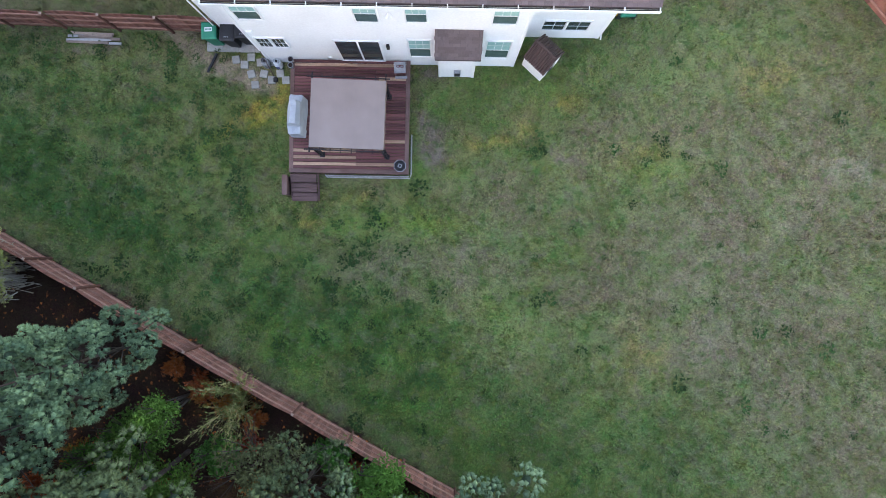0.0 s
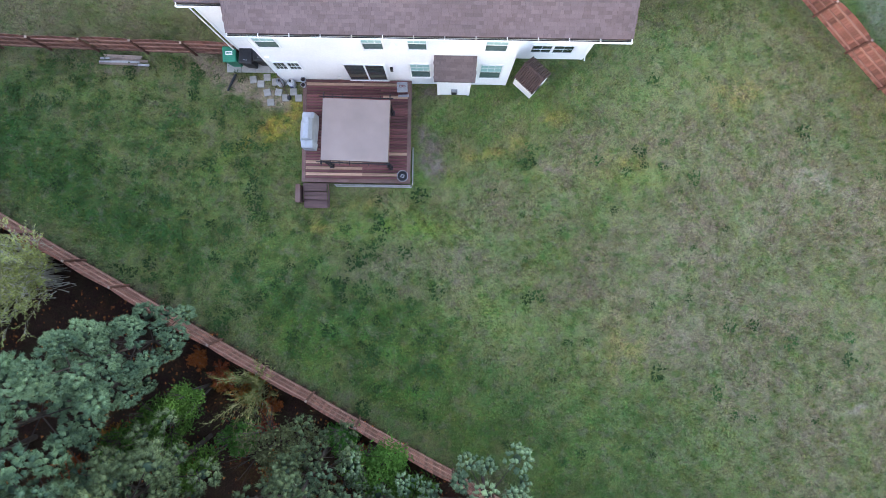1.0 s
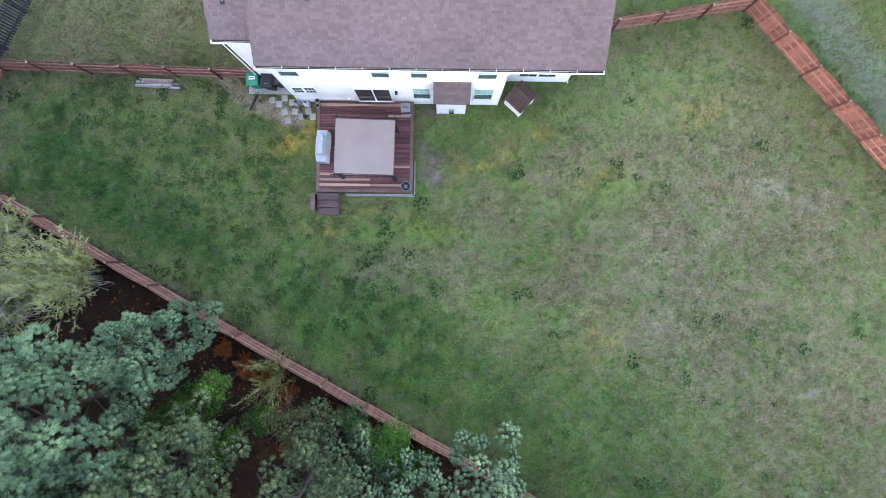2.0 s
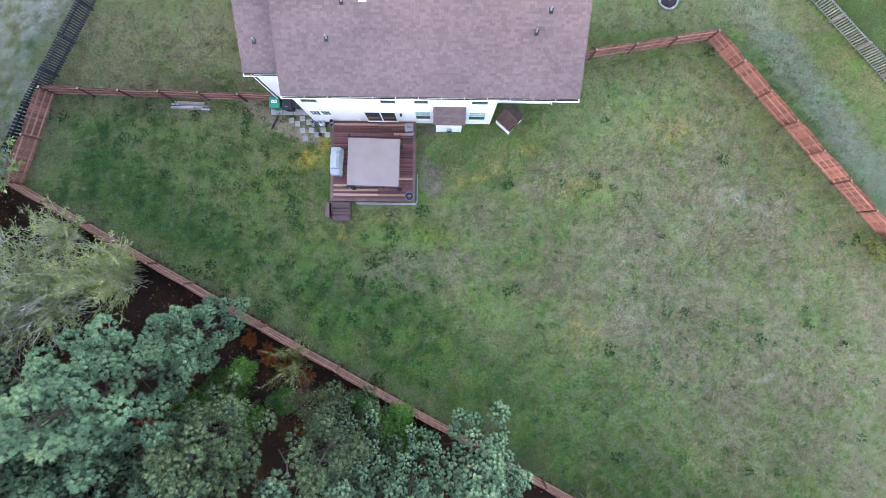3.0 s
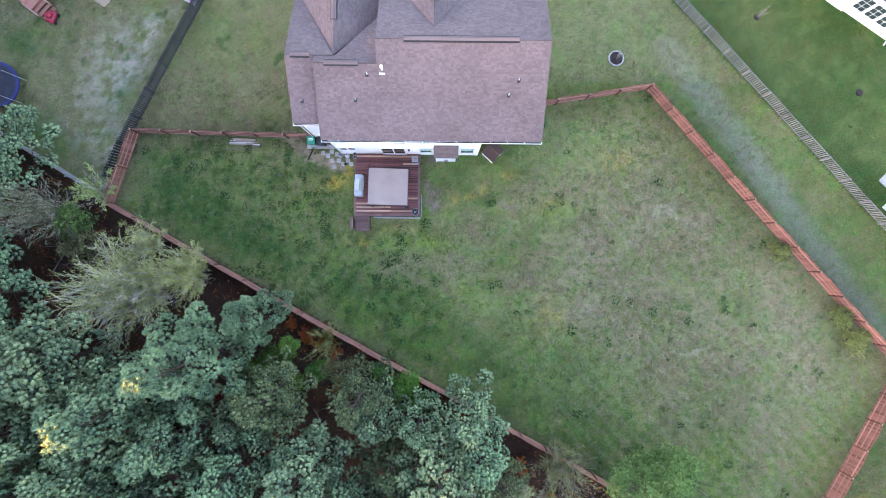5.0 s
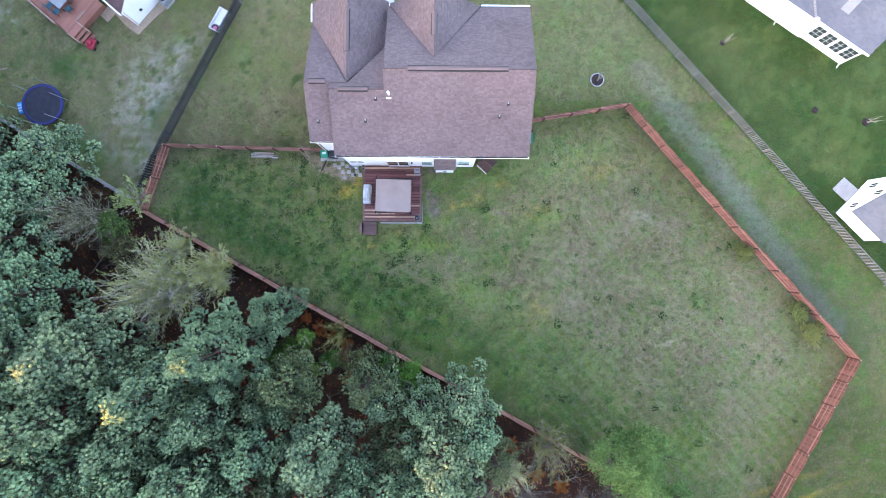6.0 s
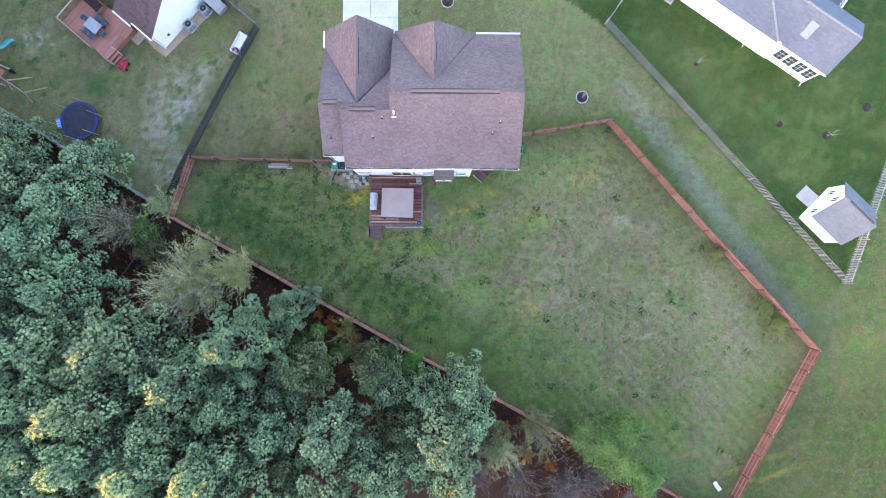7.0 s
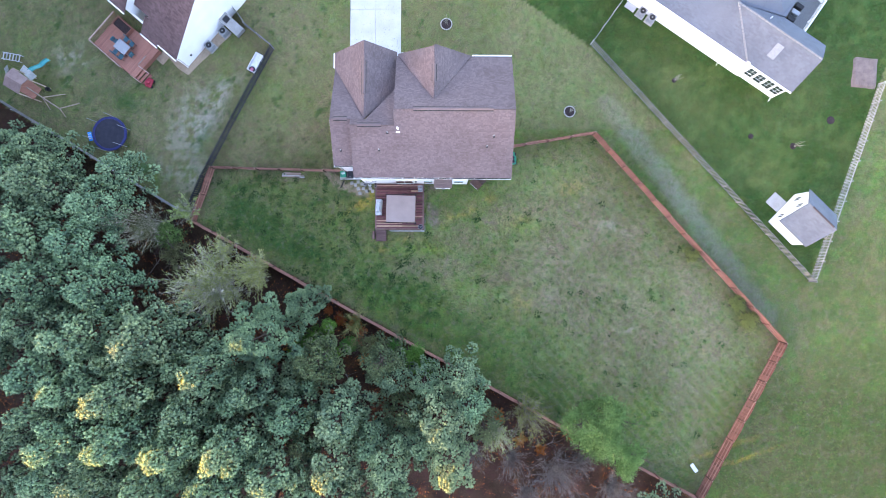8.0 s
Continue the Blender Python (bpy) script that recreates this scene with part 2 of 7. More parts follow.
MULCH = surface("dark_mulch", (0.022, 0.015, 0.015), (0.045, 0.03, 0.03), 6, 40, 0.95, bump=0.8, grain=0.6)
GRAVEL = surface("tan_gravel", (0.33, 0.25, 0.18), (0.27, 0.20, 0.145), 3, 30, 0.95, bump=0.7, grain=0.4)
STONE = surface("pale_edging_stone", (0.36, 0.34, 0.32), (0.28, 0.26, 0.25), 4, 30, 0.9, rnd=0.2)
REDDECK = surface("terracotta_deck", (0.29, 0.122, 0.088), (0.34, 0.155, 0.115), 1.2, 30, 0.65, rnd=0.15, stretch=(0.5, 7, 7))
REDROOF = surface("maroon_shingle", (0.098, 0.062, 0.061), (0.122, 0.078, 0.076), 0.6, 60, 0.95, bump=0.4, island=0.2)

# ---- mesh helpers ----
def mesh_of(name, bm, material):
    me = bpy.data.meshes.new(name)
    bm.to_mesh(me)
    bm.free()
    me.materials.append(material)
    return me


def part(name, bm, material, parent, label=""):
    """Links a bmesh as one mesh object under a thing or a part."""
    ob = new(name, bm if isinstance(bm, bpy.types.Mesh) else mesh_of(name, bm, material))
    ob.parent = parent
    return tagged(ob, label)


def thing(name, label, category, at=None, group="", kind=""):
    ob = new(name)
    ob.empty_display_size = 0.2
    ob.matrix_basis = at or Matrix()
    return tagged(ob, label, category, group, kind)


def box(bm, x0, y0, z0, x1, y1, z1, bevel=0.0):
    vs = [bm.verts.new((x, y, z)) for x in (x0, x1) for y in (y0, y1) for z in (z0, z1)]
    fs = [bm.faces.new([vs[i] for i in f]) for f in ((0, 1, 3, 2), (4, 6, 7, 5), (0, 4, 5, 1), (2, 3, 7, 6), (0, 2, 6, 4), (1, 5, 7, 3))]
    if bevel:
        bmesh.ops.bevel(bm, geom=list({e for f in fs for e in f.edges}), offset=bevel, segments=1, affect="EDGES")
    return bm


def boxed(x0, y0, z0, x1, y1, z1, bevel=0.0):
    return box(bmesh.new(), x0, y0, z0, x1, y1, z1, bevel)


def tube(bm, a, b, r0, r1=None, sides=8):
    """A tapered bar from a to b."""
    a, b = Vector(a), Vector(b)
    r1 = r0 if r1 is None else r1
    q = (b - a).to_track_quat("Z", "Y").to_matrix()
    rings = []
    for c, r in ((a, r0), (b, r1)):
        rings.append([bm.verts.new(c + q @ Vector((math.cos(k * math.tau / sides) * r, math.sin(k * math.tau / sides) * r, 0))) for k in range(sides)])
    for k in range(sides):
        bm.faces.new((rings[0][k], rings[0][(k + 1) % sides], rings[1][(k + 1) % sides], rings[1][k]))
    bm.faces.new(rings[0][::-1])
    bm.faces.new(rings[1])
    return bm


def lathe(bm, profile, sides=16, cx=0.0, cy=0.0):
    """A turned body from (radius, height) pairs."""
    rings = [[bm.verts.new((cx + math.cos(k * math.tau / sides) * r, cy + math.sin(k * math.tau / sides) * r, z)) for k in range(sides)] for r, z in profile]
    for p, q in zip(rings, rings[1:]):
        for k in range(sides):
            bm.faces.new((p[k], p[(k + 1) % sides], q[(k + 1) % sides], q[k]))
    bm.faces.new(rings[0][::-1])
    bm.faces.new(rings[-1])
    return bm


def prism(bm, poly, z0, z1):
    """A flat plate with the plan outline poly (anticlockwise)."""
    lo, hi = [bm.verts.new((x, y, z0)) for x, y in poly], [bm.verts.new((x, y, z1)) for x, y in poly]
    n = len(poly)
    for k in range(n):
        bm.faces.new((lo[k], lo[(k + 1) % n], hi[(k + 1) % n], hi[k]))
    bm.faces.new(hi)
    bm.faces.new(lo[::-1])
    return bm


def slab(bm, pts, thick):
    """A sloping plate: its top outline in 3D, and its thickness straight down."""
    hi = [bm.verts.new(p) for p in pts]
    lo = [bm.verts.new((p[0], p[1], p[2] - thick)) for p in pts]
    n = len(pts)
    for k in range(n):
        bm.faces.new((lo[k], lo[(k + 1) % n], hi[(k + 1) % n], hi[k]))
    bm.faces.new(hi)
    bm.faces.new(lo[::-1])
    bmesh.ops.recalc_face_normals(bm, faces=bm.faces)
    return bm


def inside(x, y, poly):
    hit, n = False, len(poly)
    for i in range(n):
        (x0, y0), (x1, y1) = poly[i], poly[i - 1]
        if (y0 > y) != (y1 > y) and x < (x1 - x0) * (y - y0) / (y1 - y0) + x0:
            hit = not hit
    return hit


def shingles(plan, z_of, along, up, rng, course=0.15, width=0.32, lift=0.012):
    """Shingle tabs laid in courses over one roof slope. plan: its outline; z_of(x, y): its height; along, up: plan directions of the courses and of the climb."""
    along, up = Vector(along).normalized(), Vector(up).normalized()
    ss = [Vector(p).dot(along) for p in plan]
    us = [Vector(p).dot(up) for p in plan]
    verts, faces = [], []
    steep = math.hypot(1, z_of(*(up * 1.0)) - z_of(0, 0))
    du = course / steep
    u = min(us)
    while u < max(us):
        s = min(ss) - rng.random() * width
        while s < max(ss):
            w = width * rng.uniform(0.55, 1.35)
            ends = [along * q + up * (u + k) for q in (s, s + w) for k in (0, du)]
            whole = all(inside(q.x, q.y, plan) for q in ends)
            cuts = [(s, s + w)] if whole else [(s + w * k / 5, s + w * (k + 1) / 5) for k in range(5)]
            for a, b in cuts:
                c = along * (a + b) / 2 + up * (u + du / 2)
                if not inside(c.x, c.y, plan):
                    continue
                t = lift * rng.uniform(0.6, 1.6)
                quad = [along * a + up * u, along * b + up * u, along * b + up * (u + du * 1.02), along * a + up * (u + du * 1.02)]
                i = len(verts)
                for k, q in enumerate(quad):
                    verts.append((q.x, q.y, z_of(q.x, q.y) + (t if k < 2 else t * 0.35)))
                for q in quad[:2]:
                    verts.append((q.x, q.y, z_of(q.x, q.y) - 0.003))
                faces += [(i, i + 1, i + 2, i + 3), (i + 4, i + 5, i + 1, i)]
            s += w + 0.006
        u += du
    return verts, faces


def raw_mesh(name, verts, faces, material):
    me = bpy.data.meshes.new(name)
    me.from_pydata(verts, [], faces)
    me.materials.append(material)
    me.update()
    return me


class Lattice:
    """Smooth noise over the plan, from seeded chance values on a lattice."""

    def __init__(self, seed, cell):
        self.v = np.random.RandomState(seed).rand(128, 128)
        self.cell = cell

    def __call__(self, x, y):
        c, s = math.cos(self.cell * 7 + 0.6), math.sin(self.cell * 7 + 0.6)
        x, y = np.asarray(x, float), np.asarray(y, float)
        x, y = (x * c - y * s) / self.cell, (x * s + y * c) / self.cell
        return 0.68 * self.layer(x + 1000, y + 1000) + 0.32 * self.layer(x * 2.1 + y * 0.9 + 1500, y * 2.1 - x * 0.9 + 1500)

    def layer(self, x, y):
        i, j = np.floor(x).astype(int), np.floor(y).astype(int)
        u, w = x - i, y - j
        u, w = u * u * (3 - 2 * u), w * w * (3 - 2 * w)
        g = lambda a, b: self.v[a % 128, b % 128]
        return (g(i, j) * (1 - u) + g(i + 1, j) * u) * (1 - w) + (g(i, j + 1) * (1 - u) + g(i + 1, j + 1) * u) * w

# ---- ground ----
FENCE_W, FENCE_NW, FENCE_NE, FENCE_SE, FENCE_S = (-26.3, 3.8), (-24.3, 9.55), (16.62, 13.46), (36.99, -8.85), (27.9, -25.55)
N_BROAD, N_MID, N_PATCH, N_FINE, N_DOT = Lattice(3, 9.0), Lattice(4, 3.2), Lattice(5, 1.3), Lattice(6, 0.45), Lattice(7, 0.7)


def in_poly(x, y, poly):
    hit = np.zeros(np.shape(x), bool)
    for i in range(len(poly)):
        (x0, y0), (x1, y1) = poly[i], poly[i - 1]
        if y0 != y1:
            hit ^= ((y0 > y) != (y1 > y)) & (x < (x1 - x0) * (y - y0) / (y1 - y0) + x0)
    return hit


def near_line(x, y, a, b):
    """Distance from the plan line a to b."""
    dx, dy = b[0] - a[0], b[1] - a[1]
    t = np.clip(((x - a[0]) * dx + (y - a[1]) * dy) / (dx * dx + dy * dy), 0, 1)
    return np.hypot(x - a[0] - t * dx, y - a[1] - t * dy)


def blob(x, y, cx, cy, rx, ry, turn=0.0):
    c, s = math.cos(radians(turn)), math.sin(radians(turn))
    u, v = ((x - cx) * c + (y - cy) * s) / rx, (-(x - cx) * s + (y - cy) * c) / ry
    return np.exp(-(u * u + v * v))


def step(v, lo, hi):
    t = np.clip((v - lo) / (hi - lo), 0, 1)
    return t * t * (3 - 2 * t)


WOODS = [(-150, 60), (-60, 24), (-39.0, 11.3), (-28.6, 5.2), (-26.2, 3.6), (-13.0, -3.5), (0.5, -11.0), (12.5, -17.6), (27.4, -25.6), (34, -40), (40, -150), (-150, -150)]
LAWN = [(2, 33), (16.4, 23.1), (40.2, -2.3), (48, 19), (75, 90), (2, 90)]
YARD = [FENCE_W, FENCE_NW, (-10, 9.2), (7, 11.8), FENCE_NE, FENCE_SE, FENCE_S]
# patches of the turf: centre, radii, turn
DRY = [(9, 1, 9, 5, -20), (16, -3, 8, 6, -30), (22, -7, 7, 5, 40), (24, -13, 4, 5, 20), (2, -1.5, 5, 2.5, -15), (-3, -2, 4, 1.5, 5), (13, 6, 5, 3, 0), (20, 3.5, 3, 2.0, -40), (28, -6, 4, 5, 40)]
LUSH = [(-17, 5, 6, 3, -10), (-13, 1, 7, 2.2, -25), (-21, 3, 3.5, 3, 0), (-2, -5.6, 1.8, 1.4, 20), (10, -12, 4, 3, -40), (9.5, -7.5, 4, 1.8, -40), (2, -8.5, 5, 2.2, -25), (6, 10.0, 4.5, 1.6, 8), (2, 6.3, 3, 1.2, 10), (18, -18, 7, 4, -40), (-8, -4, 5, 1.5, -28), (1, -7, 6, 2.4, -28), (7, -11, 5, 2.4, -30), (13, -15.5, 5, 2, -30), (-2, -4.2, 2.2, 1.0, -10)]
DAMP = [(-31.8, 9.6, 2.8, 1.5, -28), (-34, 16.8, 2.0, 1.4, 0), (-25.5, 13.5, 0.8, 2.5, -25), (-21.5, 5.0, 3.0, 1.8, -20), (-22, 7.6, 2.0, 0.8, 0), (-17.2, 1.6, 4.0, 1.5, -22), (-19.5, 3.6, 2.2, 1.2, 0), (-14.0, 0.2, 2.5, 0.9, -28), (-10.8, 6.9, 0.9, 0.5, 0), (-14, 5.8, 1.0, 0.4, 20), (-6, -3.2, 2.5, 0.8, -25), (5.5, 9.6, 3.5, 1.0, 5), (6.6, 6.6, 1.0, 0.5, 0)]
LIME = [(9.7, -8.8, 4.6, 1.9, -42), (13, -11.5, 4.5, 2.2, -45), (3, -3.2, 2.2, 1.4, -20), (-1.5, 0.8, 2.5, 0.7, 5), (6.5, -12, 3, 1.5, -30), (22, -17, 3, 2, 40), (12, 8.5, 3, 1.5, 10), (-12, 3.6, 3, 1, 20), (-19, 7.3, 3.5, 1, 0), (9.5, 3.5, 3, 1.2, 15)]
# next two lists: streaks of low sun painted into the turf colour, then fainter ones
SUN_STREAKS = [(-8.2, 5.7, 1.5, 0.5, 33), (-7.3, 6.3, 0.9, 0.5, 32), (-8.0, 5.8, 1.0, 0.4, 32), (-9.4, 5.1, 0.8, 0.3, 30), (31, -20.5, 3.5, 0.25, 20), (33, -21.7, 4, 0.22, 18)]
FAINT_SUN = [(1.6, 4.4, 1.4, 0.35, 22), (3.7, 5.3, 1.6, 0.4, 24), (5.4, 6.2, 1.0, 0.35, 22), (-3.6, 2.0, 2.0, 0.35, 4), (-6.3, 0.9, 1.0, 0.3, 0), (9, -5, 1.5, 1.5, 0), (14.5, 7.5, 2.0, 1.0, 10), (8.8, 4.2, 1.5, 0.6, 0)]
BARE = [(-12.1, 9.2, 0.8, 0.4, -40), (-9.4, 7.5, 1.2, 0.45, -25), (-11.3, 8.4, 1.0, 0.35, -38), (-10.4, 7.9, 0.9, 0.4, -32), (-8.4, 7.0, 0.7, 0.4, -30)]
FRESH = [(4, 7.0, 4.5, 1.8, 5), (11, 8.5, 3, 2, 0), (0.5, 6.8, 1.5, 0.7, 0)]
SOIL = [(-0.85, 5.4, 0.42, 0.8, 12), (-0.65, 4.5, 0.5, 0.8, 12), (-0.35, 3.75, 0.4, 0.5, 10), (-0.9, 7.6, 0.7, 0.25, 0), (-15.9, 8.6, 1.6, 0.3, 0), (5.5, 3.8, 0.5, 0.3, 0)]
PALE = [(18.2, 3.7, 0.7, 0.5, -20), (19.4, 3.2, 1.4, 0.5, -35), (20.8, -7.8, 0.45, 0.3, 0), (-27.9, 12.4, 2.4, 3.6, -20), (-26.0, 16.2, 2.0, 2.2, 20), (-23.8, 17.8, 2.4, 1.2, 40), (-26.6, 9.2, 1.2, 1.8, -20), (-33.4, 20.5, 1.4, 1.2, 0), (-40, 21.5, 2, 1.5, 0)]


def turf(x, y, fine=True):
    """The broad colour of the ground cover at places of the plan, as linear RGB rows."""
    x, y = np.asarray(x, float), np.asarray(y, float)
    wx, wy = x + 0.8 * (N_PATCH(x + 40, y) - 0.5), y + 0.8 * (N_PATCH(x, y + 40) - 0.5)
    n1, n2, n3, n4 = N_BROAD(x, y), N_MID(x, y), N_PATCH(x, y), N_FINE(x, y)
    col = np.array([0.090, 0.118, 0.030]) * np.ones(x.shape + (1,))

    def lay(mask, c):
        m = np.clip(mask, 0, 1)[..., None]
        col[...] = col * (1 - m) + np.array(c) * m

    total = lambda spots: np.minimum(sum(blob(wx, wy, *s) for s in spots), 1.0)
    yard = in_poly(x, y, YARD)
    woods0 = in_poly(x, y, WOODS)
    lawn = in_poly(x, y, LAWN)
    east = (x > 16) & ~yard & ~lawn
    lay(0.88 * lawn * np.ones(x.shape), (0.021, 0.051, 0.010))
    lay(0.7 * east * np.ones(x.shape), (0.072, 0.092, 0.031))
    lay(0.5 * step(n1 * 0.6 + n2 * 0.4, 0.45, 0.68) * ~lawn, (0.125, 0.122, 0.052))
    lay(0.66 * total(DRY) * (0.45 + 0.9 * n2), (0.158, 0.122, 0.086))
    lay(0.45 * step(n3 * 0.75 + n4 * 0.25, 0.45, 0.68) * (0.55 + 0.45 * total(DRY)) * ~lawn, (0.165, 0.130, 0.074))
    lay(0.9 * total(LIME) * (0.45 + 0.8 * n3), (0.104, 0.186, 0.020))
    lay(0.65 * total(FRESH) * (0.5 + 0.7 * n3), (0.066, 0.122, 0.024))
    west = (x < -18) & (y > 4)
    lay(0.7 * (west | ((x < -9) & (y > 9.3))) * step(n2 * 0.5 + n1 * 0.5, 0.2, 0.55), (0.165, 0.130, 0.080))
    lay(0.9 * total(LUSH) * (0.45 + 0.8 * n3), (0.048, 0.094, 0.019))
    lay(0.6 * step(N_PATCH(x + 31, y - 12) * 0.7 + N_FINE(x + 5, y + 3) * 0.3, 0.5, 0.68), (0.066, 0.104, 0.026))
    lay(0.38 * step(N_PATCH(x - 23, y + 8) * 0.5 + N_FINE(x - 7, y + 1) * 0.3 + N_MID(x - 3, y) * 0.2, 0.53, 0.66) * ~lawn, (0.155, 0.125, 0.066))
    lay(0.5 * step(N_PATCH(x + 63, y - 28) * 0.7 + N_FINE(x + 17, y + 21) * 0.3, 0.5, 0.7) * ~lawn, (0.080, 0.150, 0.028))
    lay(0.9 * total(DAMP) * step(n3 * 0.4 + n4 * 0.6, 0.2, 0.5), (0.034, 0.074, 0.020))
    lay(0.28 * step(N_BROAD(x + 70, y + 30) * 0.6 + n2 * 0.4, 0.46, 0.66) * lawn, (0.09, 0.105, 0.036))
    lay(0.6 * lawn * np.minimum(blob(wx, wy, 25, 18, 8, 4, -46) + blob(wx, wy, 34.5, 10, 3.2, 1.9, -46), 1) * (0.4 + n2), (0.088, 0.105, 0.034))
    # sunlight from between the trees, laid in as yellow turf colour
    lay(0.8 * total(SUN_STREAKS) * step(n3 * 0.4 + n4 * 0.6, 0.3, 0.55), (0.29, 0.205, 0.036))
    lay(0.5 * total(FAINT_SUN) * step(n3 * 0.35 + n4 * 0.65, 0.32, 0.6), (0.27, 0.20, 0.04))
    lay(0.9 * step(total(SOIL) * (0.15 + 1.5 * n4) * (0.4 + 1.2 * n3), 0.22, 0.6), (0.118, 0.088, 0.070))
    lay(0.4 * total(SOIL[:3]) * step(N_FINE(x * 2.2 + 3, y * 1.2), 0.52, 0.7), (0.20, 0.165, 0.14))
    lay(0.95 * step(total(BARE) * (0.15 + 1.5 * n4) * (0.4 + 1.2 * n3), 0.10, 0.36), (0.25, 0.185, 0.135))
    lay(np.where(x > 0, 0.4, 0.9) * total(PALE) * step(n3 * 0.35 + n4 * 0.65, 0.36, 0.54), (0.34, 0.305, 0.26))
    lay(0.8 * ((x < -24) & (y > 9)) * (1 - 0.6 * total(PALE)) * step(N_PATCH(x + 11, y + 50) * 0.6 + N_FINE(x, y - 9) * 0.4, 0.52, 0.62), (0.04, 0.078, 0.024))
    path = np.exp(-(near_line(wx, wy, (18.4, 17.0), (35.8, -6.3)) / 1.15) ** 4)
    lay(0.65 * path, (0.145, 0.143, 0.108))
    lay(np.where(y > 10, 0.55, 0.3) * ((x < -9) | (y > 14)) * (1 - total(DAMP)) * ~lawn * ~woods0 * (0.5 + n2), (0.146, 0.124, 0.064))
    if fine:
        spots = step(N_DOT(x, y) * 0.7 + N_FINE(x + 9, y) * 0.3, 0.66 - 0.10 * total(LUSH), 0.78 - 0.10 * total(LUSH))
        lay((0.25 + 0.5 * (x < -1)) * spots * ~lawn, (0.026, 0.058, 0.014))
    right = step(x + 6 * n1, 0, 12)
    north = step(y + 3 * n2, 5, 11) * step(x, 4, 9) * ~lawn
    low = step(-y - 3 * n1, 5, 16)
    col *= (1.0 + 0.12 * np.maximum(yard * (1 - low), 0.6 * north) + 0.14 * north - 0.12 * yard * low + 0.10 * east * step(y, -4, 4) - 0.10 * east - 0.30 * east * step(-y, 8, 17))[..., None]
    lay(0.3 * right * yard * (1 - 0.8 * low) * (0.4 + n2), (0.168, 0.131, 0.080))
    # old mowing lines along the east fence
    lines = (0.5 + 0.5 * np.sin((x * 0.741 + y * 0.672) * 6.3 + 1.6 * n2)) ** 3
    lay(0.26 * lines * step(x + 4 * n1, 8, 16) * yard * (0.5 + n3), (0.21, 0.185, 0.135))
    # a duller, greyer tone along the fence feet
    foot = np.minimum.reduce([near_line(x, y, a, b) for a, b in ((FENCE_W, FENCE_NW), (FENCE_W, FENCE_S), (FENCE_NW, (-10, 9.2)), (FENCE_NE, FENCE_SE), (FENCE_SE, FENCE_S))])
    lay(0.45 * np.exp(-(foot / 0.6) ** 2) * (0.4 + n3), (0.085, 0.085, 0.055))
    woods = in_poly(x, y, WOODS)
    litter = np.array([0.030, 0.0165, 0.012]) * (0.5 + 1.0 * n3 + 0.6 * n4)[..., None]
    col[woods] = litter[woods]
    lay(0.3 * woods * step(N_PATCH(x + 17, y + 5) * 0.5 + N_DOT(x, y) * 0.5, 0.56, 0.74), (0.16, 0.055, 0.02))
    return col


def mottle(x, y):
    """How strongly soil, growth and moss mottle the ground: fully in the yards, less in the tended lawn, not under the woods."""
    return np.where(in_poly(x, y, WOODS), 0.0, np.where(in_poly(x, y, LAWN), 0.35, 1.0)) * (0.7 + 0.3 * in_poly(x, y, YARD))


def axis(lo, hi, fine_lo, fine_hi, cell):
    far = [fine_lo - d for d in (2, 6, 14, 30, 60, 120, 250, 600) if fine_lo - d > lo] + [lo]
    near = list(np.arange(fine_lo, fine_hi, cell))
    return sorted(far) + near + [fine_hi + d for d in (0, 2, 6, 14, 30, 60, 120, 250, 600) if fine_hi + d < hi] + [hi]


def build_ground():
    xs, ys = np.array(axis(-1500, 1500, -52, 56, 0.28)), np.array(axis(-1500, 1500, -32, 34, 0.28))
    gx, gy = np.meshgrid(xs, ys)
    woods = in_poly(gx, gy, WOODS)
    near = (gx > -52) & (gx < 56) & (gy > -32) & (gy < 34)
    gz = near * (0.05 * (N_MID(gx, gy) - 0.5) + 0.03 * (N_PATCH(gx, gy) - 0.5) + 0.02 * (N_FINE(gx, gy) - 0.5)) - 0.03 + near * woods * 0.12 * (N_PATCH(gx + 3, gy) - 0.5)
    nx, ny = len(xs), len(ys)
    me = bpy.data.meshes.new("ground")
    idx = np.arange(nx * ny).reshape(ny, nx)
    quads = np.stack([idx[:-1, :-1], idx[:-1, 1:], idx[1:, 1:], idx[1:, :-1]], -1).reshape(-1, 4)
    me.vertices.add(nx * ny)
    me.vertices.foreach_set("co", np.stack([gx, gy, gz], -1).astype(np.float32).ravel())
    me.loops.add(quads.size)
    me.loops.foreach_set("vertex_index", quads.astype(np.int32).ravel())
    me.polygons.add(len(quads))
    me.polygons.foreach_set("loop_start", np.arange(0, quads.size, 4, dtype=np.int32))
    me.update(calc_edges=True)
    a = me.color_attributes.new("tint", "FLOAT_COLOR", "POINT")
    rgba = np.ones((nx * ny, 4), np.float32)
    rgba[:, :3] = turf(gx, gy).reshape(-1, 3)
    rgba[:, 3] = mottle(gx, gy).ravel()
    a.data.foreach_set("color", rgba.ravel())
    me.materials.append(GROUND)
    ob = new("ground", me)
    tagged(ob, "patchy lawn with dry, mossy and lush spots, pine litter under woods", "ground", kind="structure")


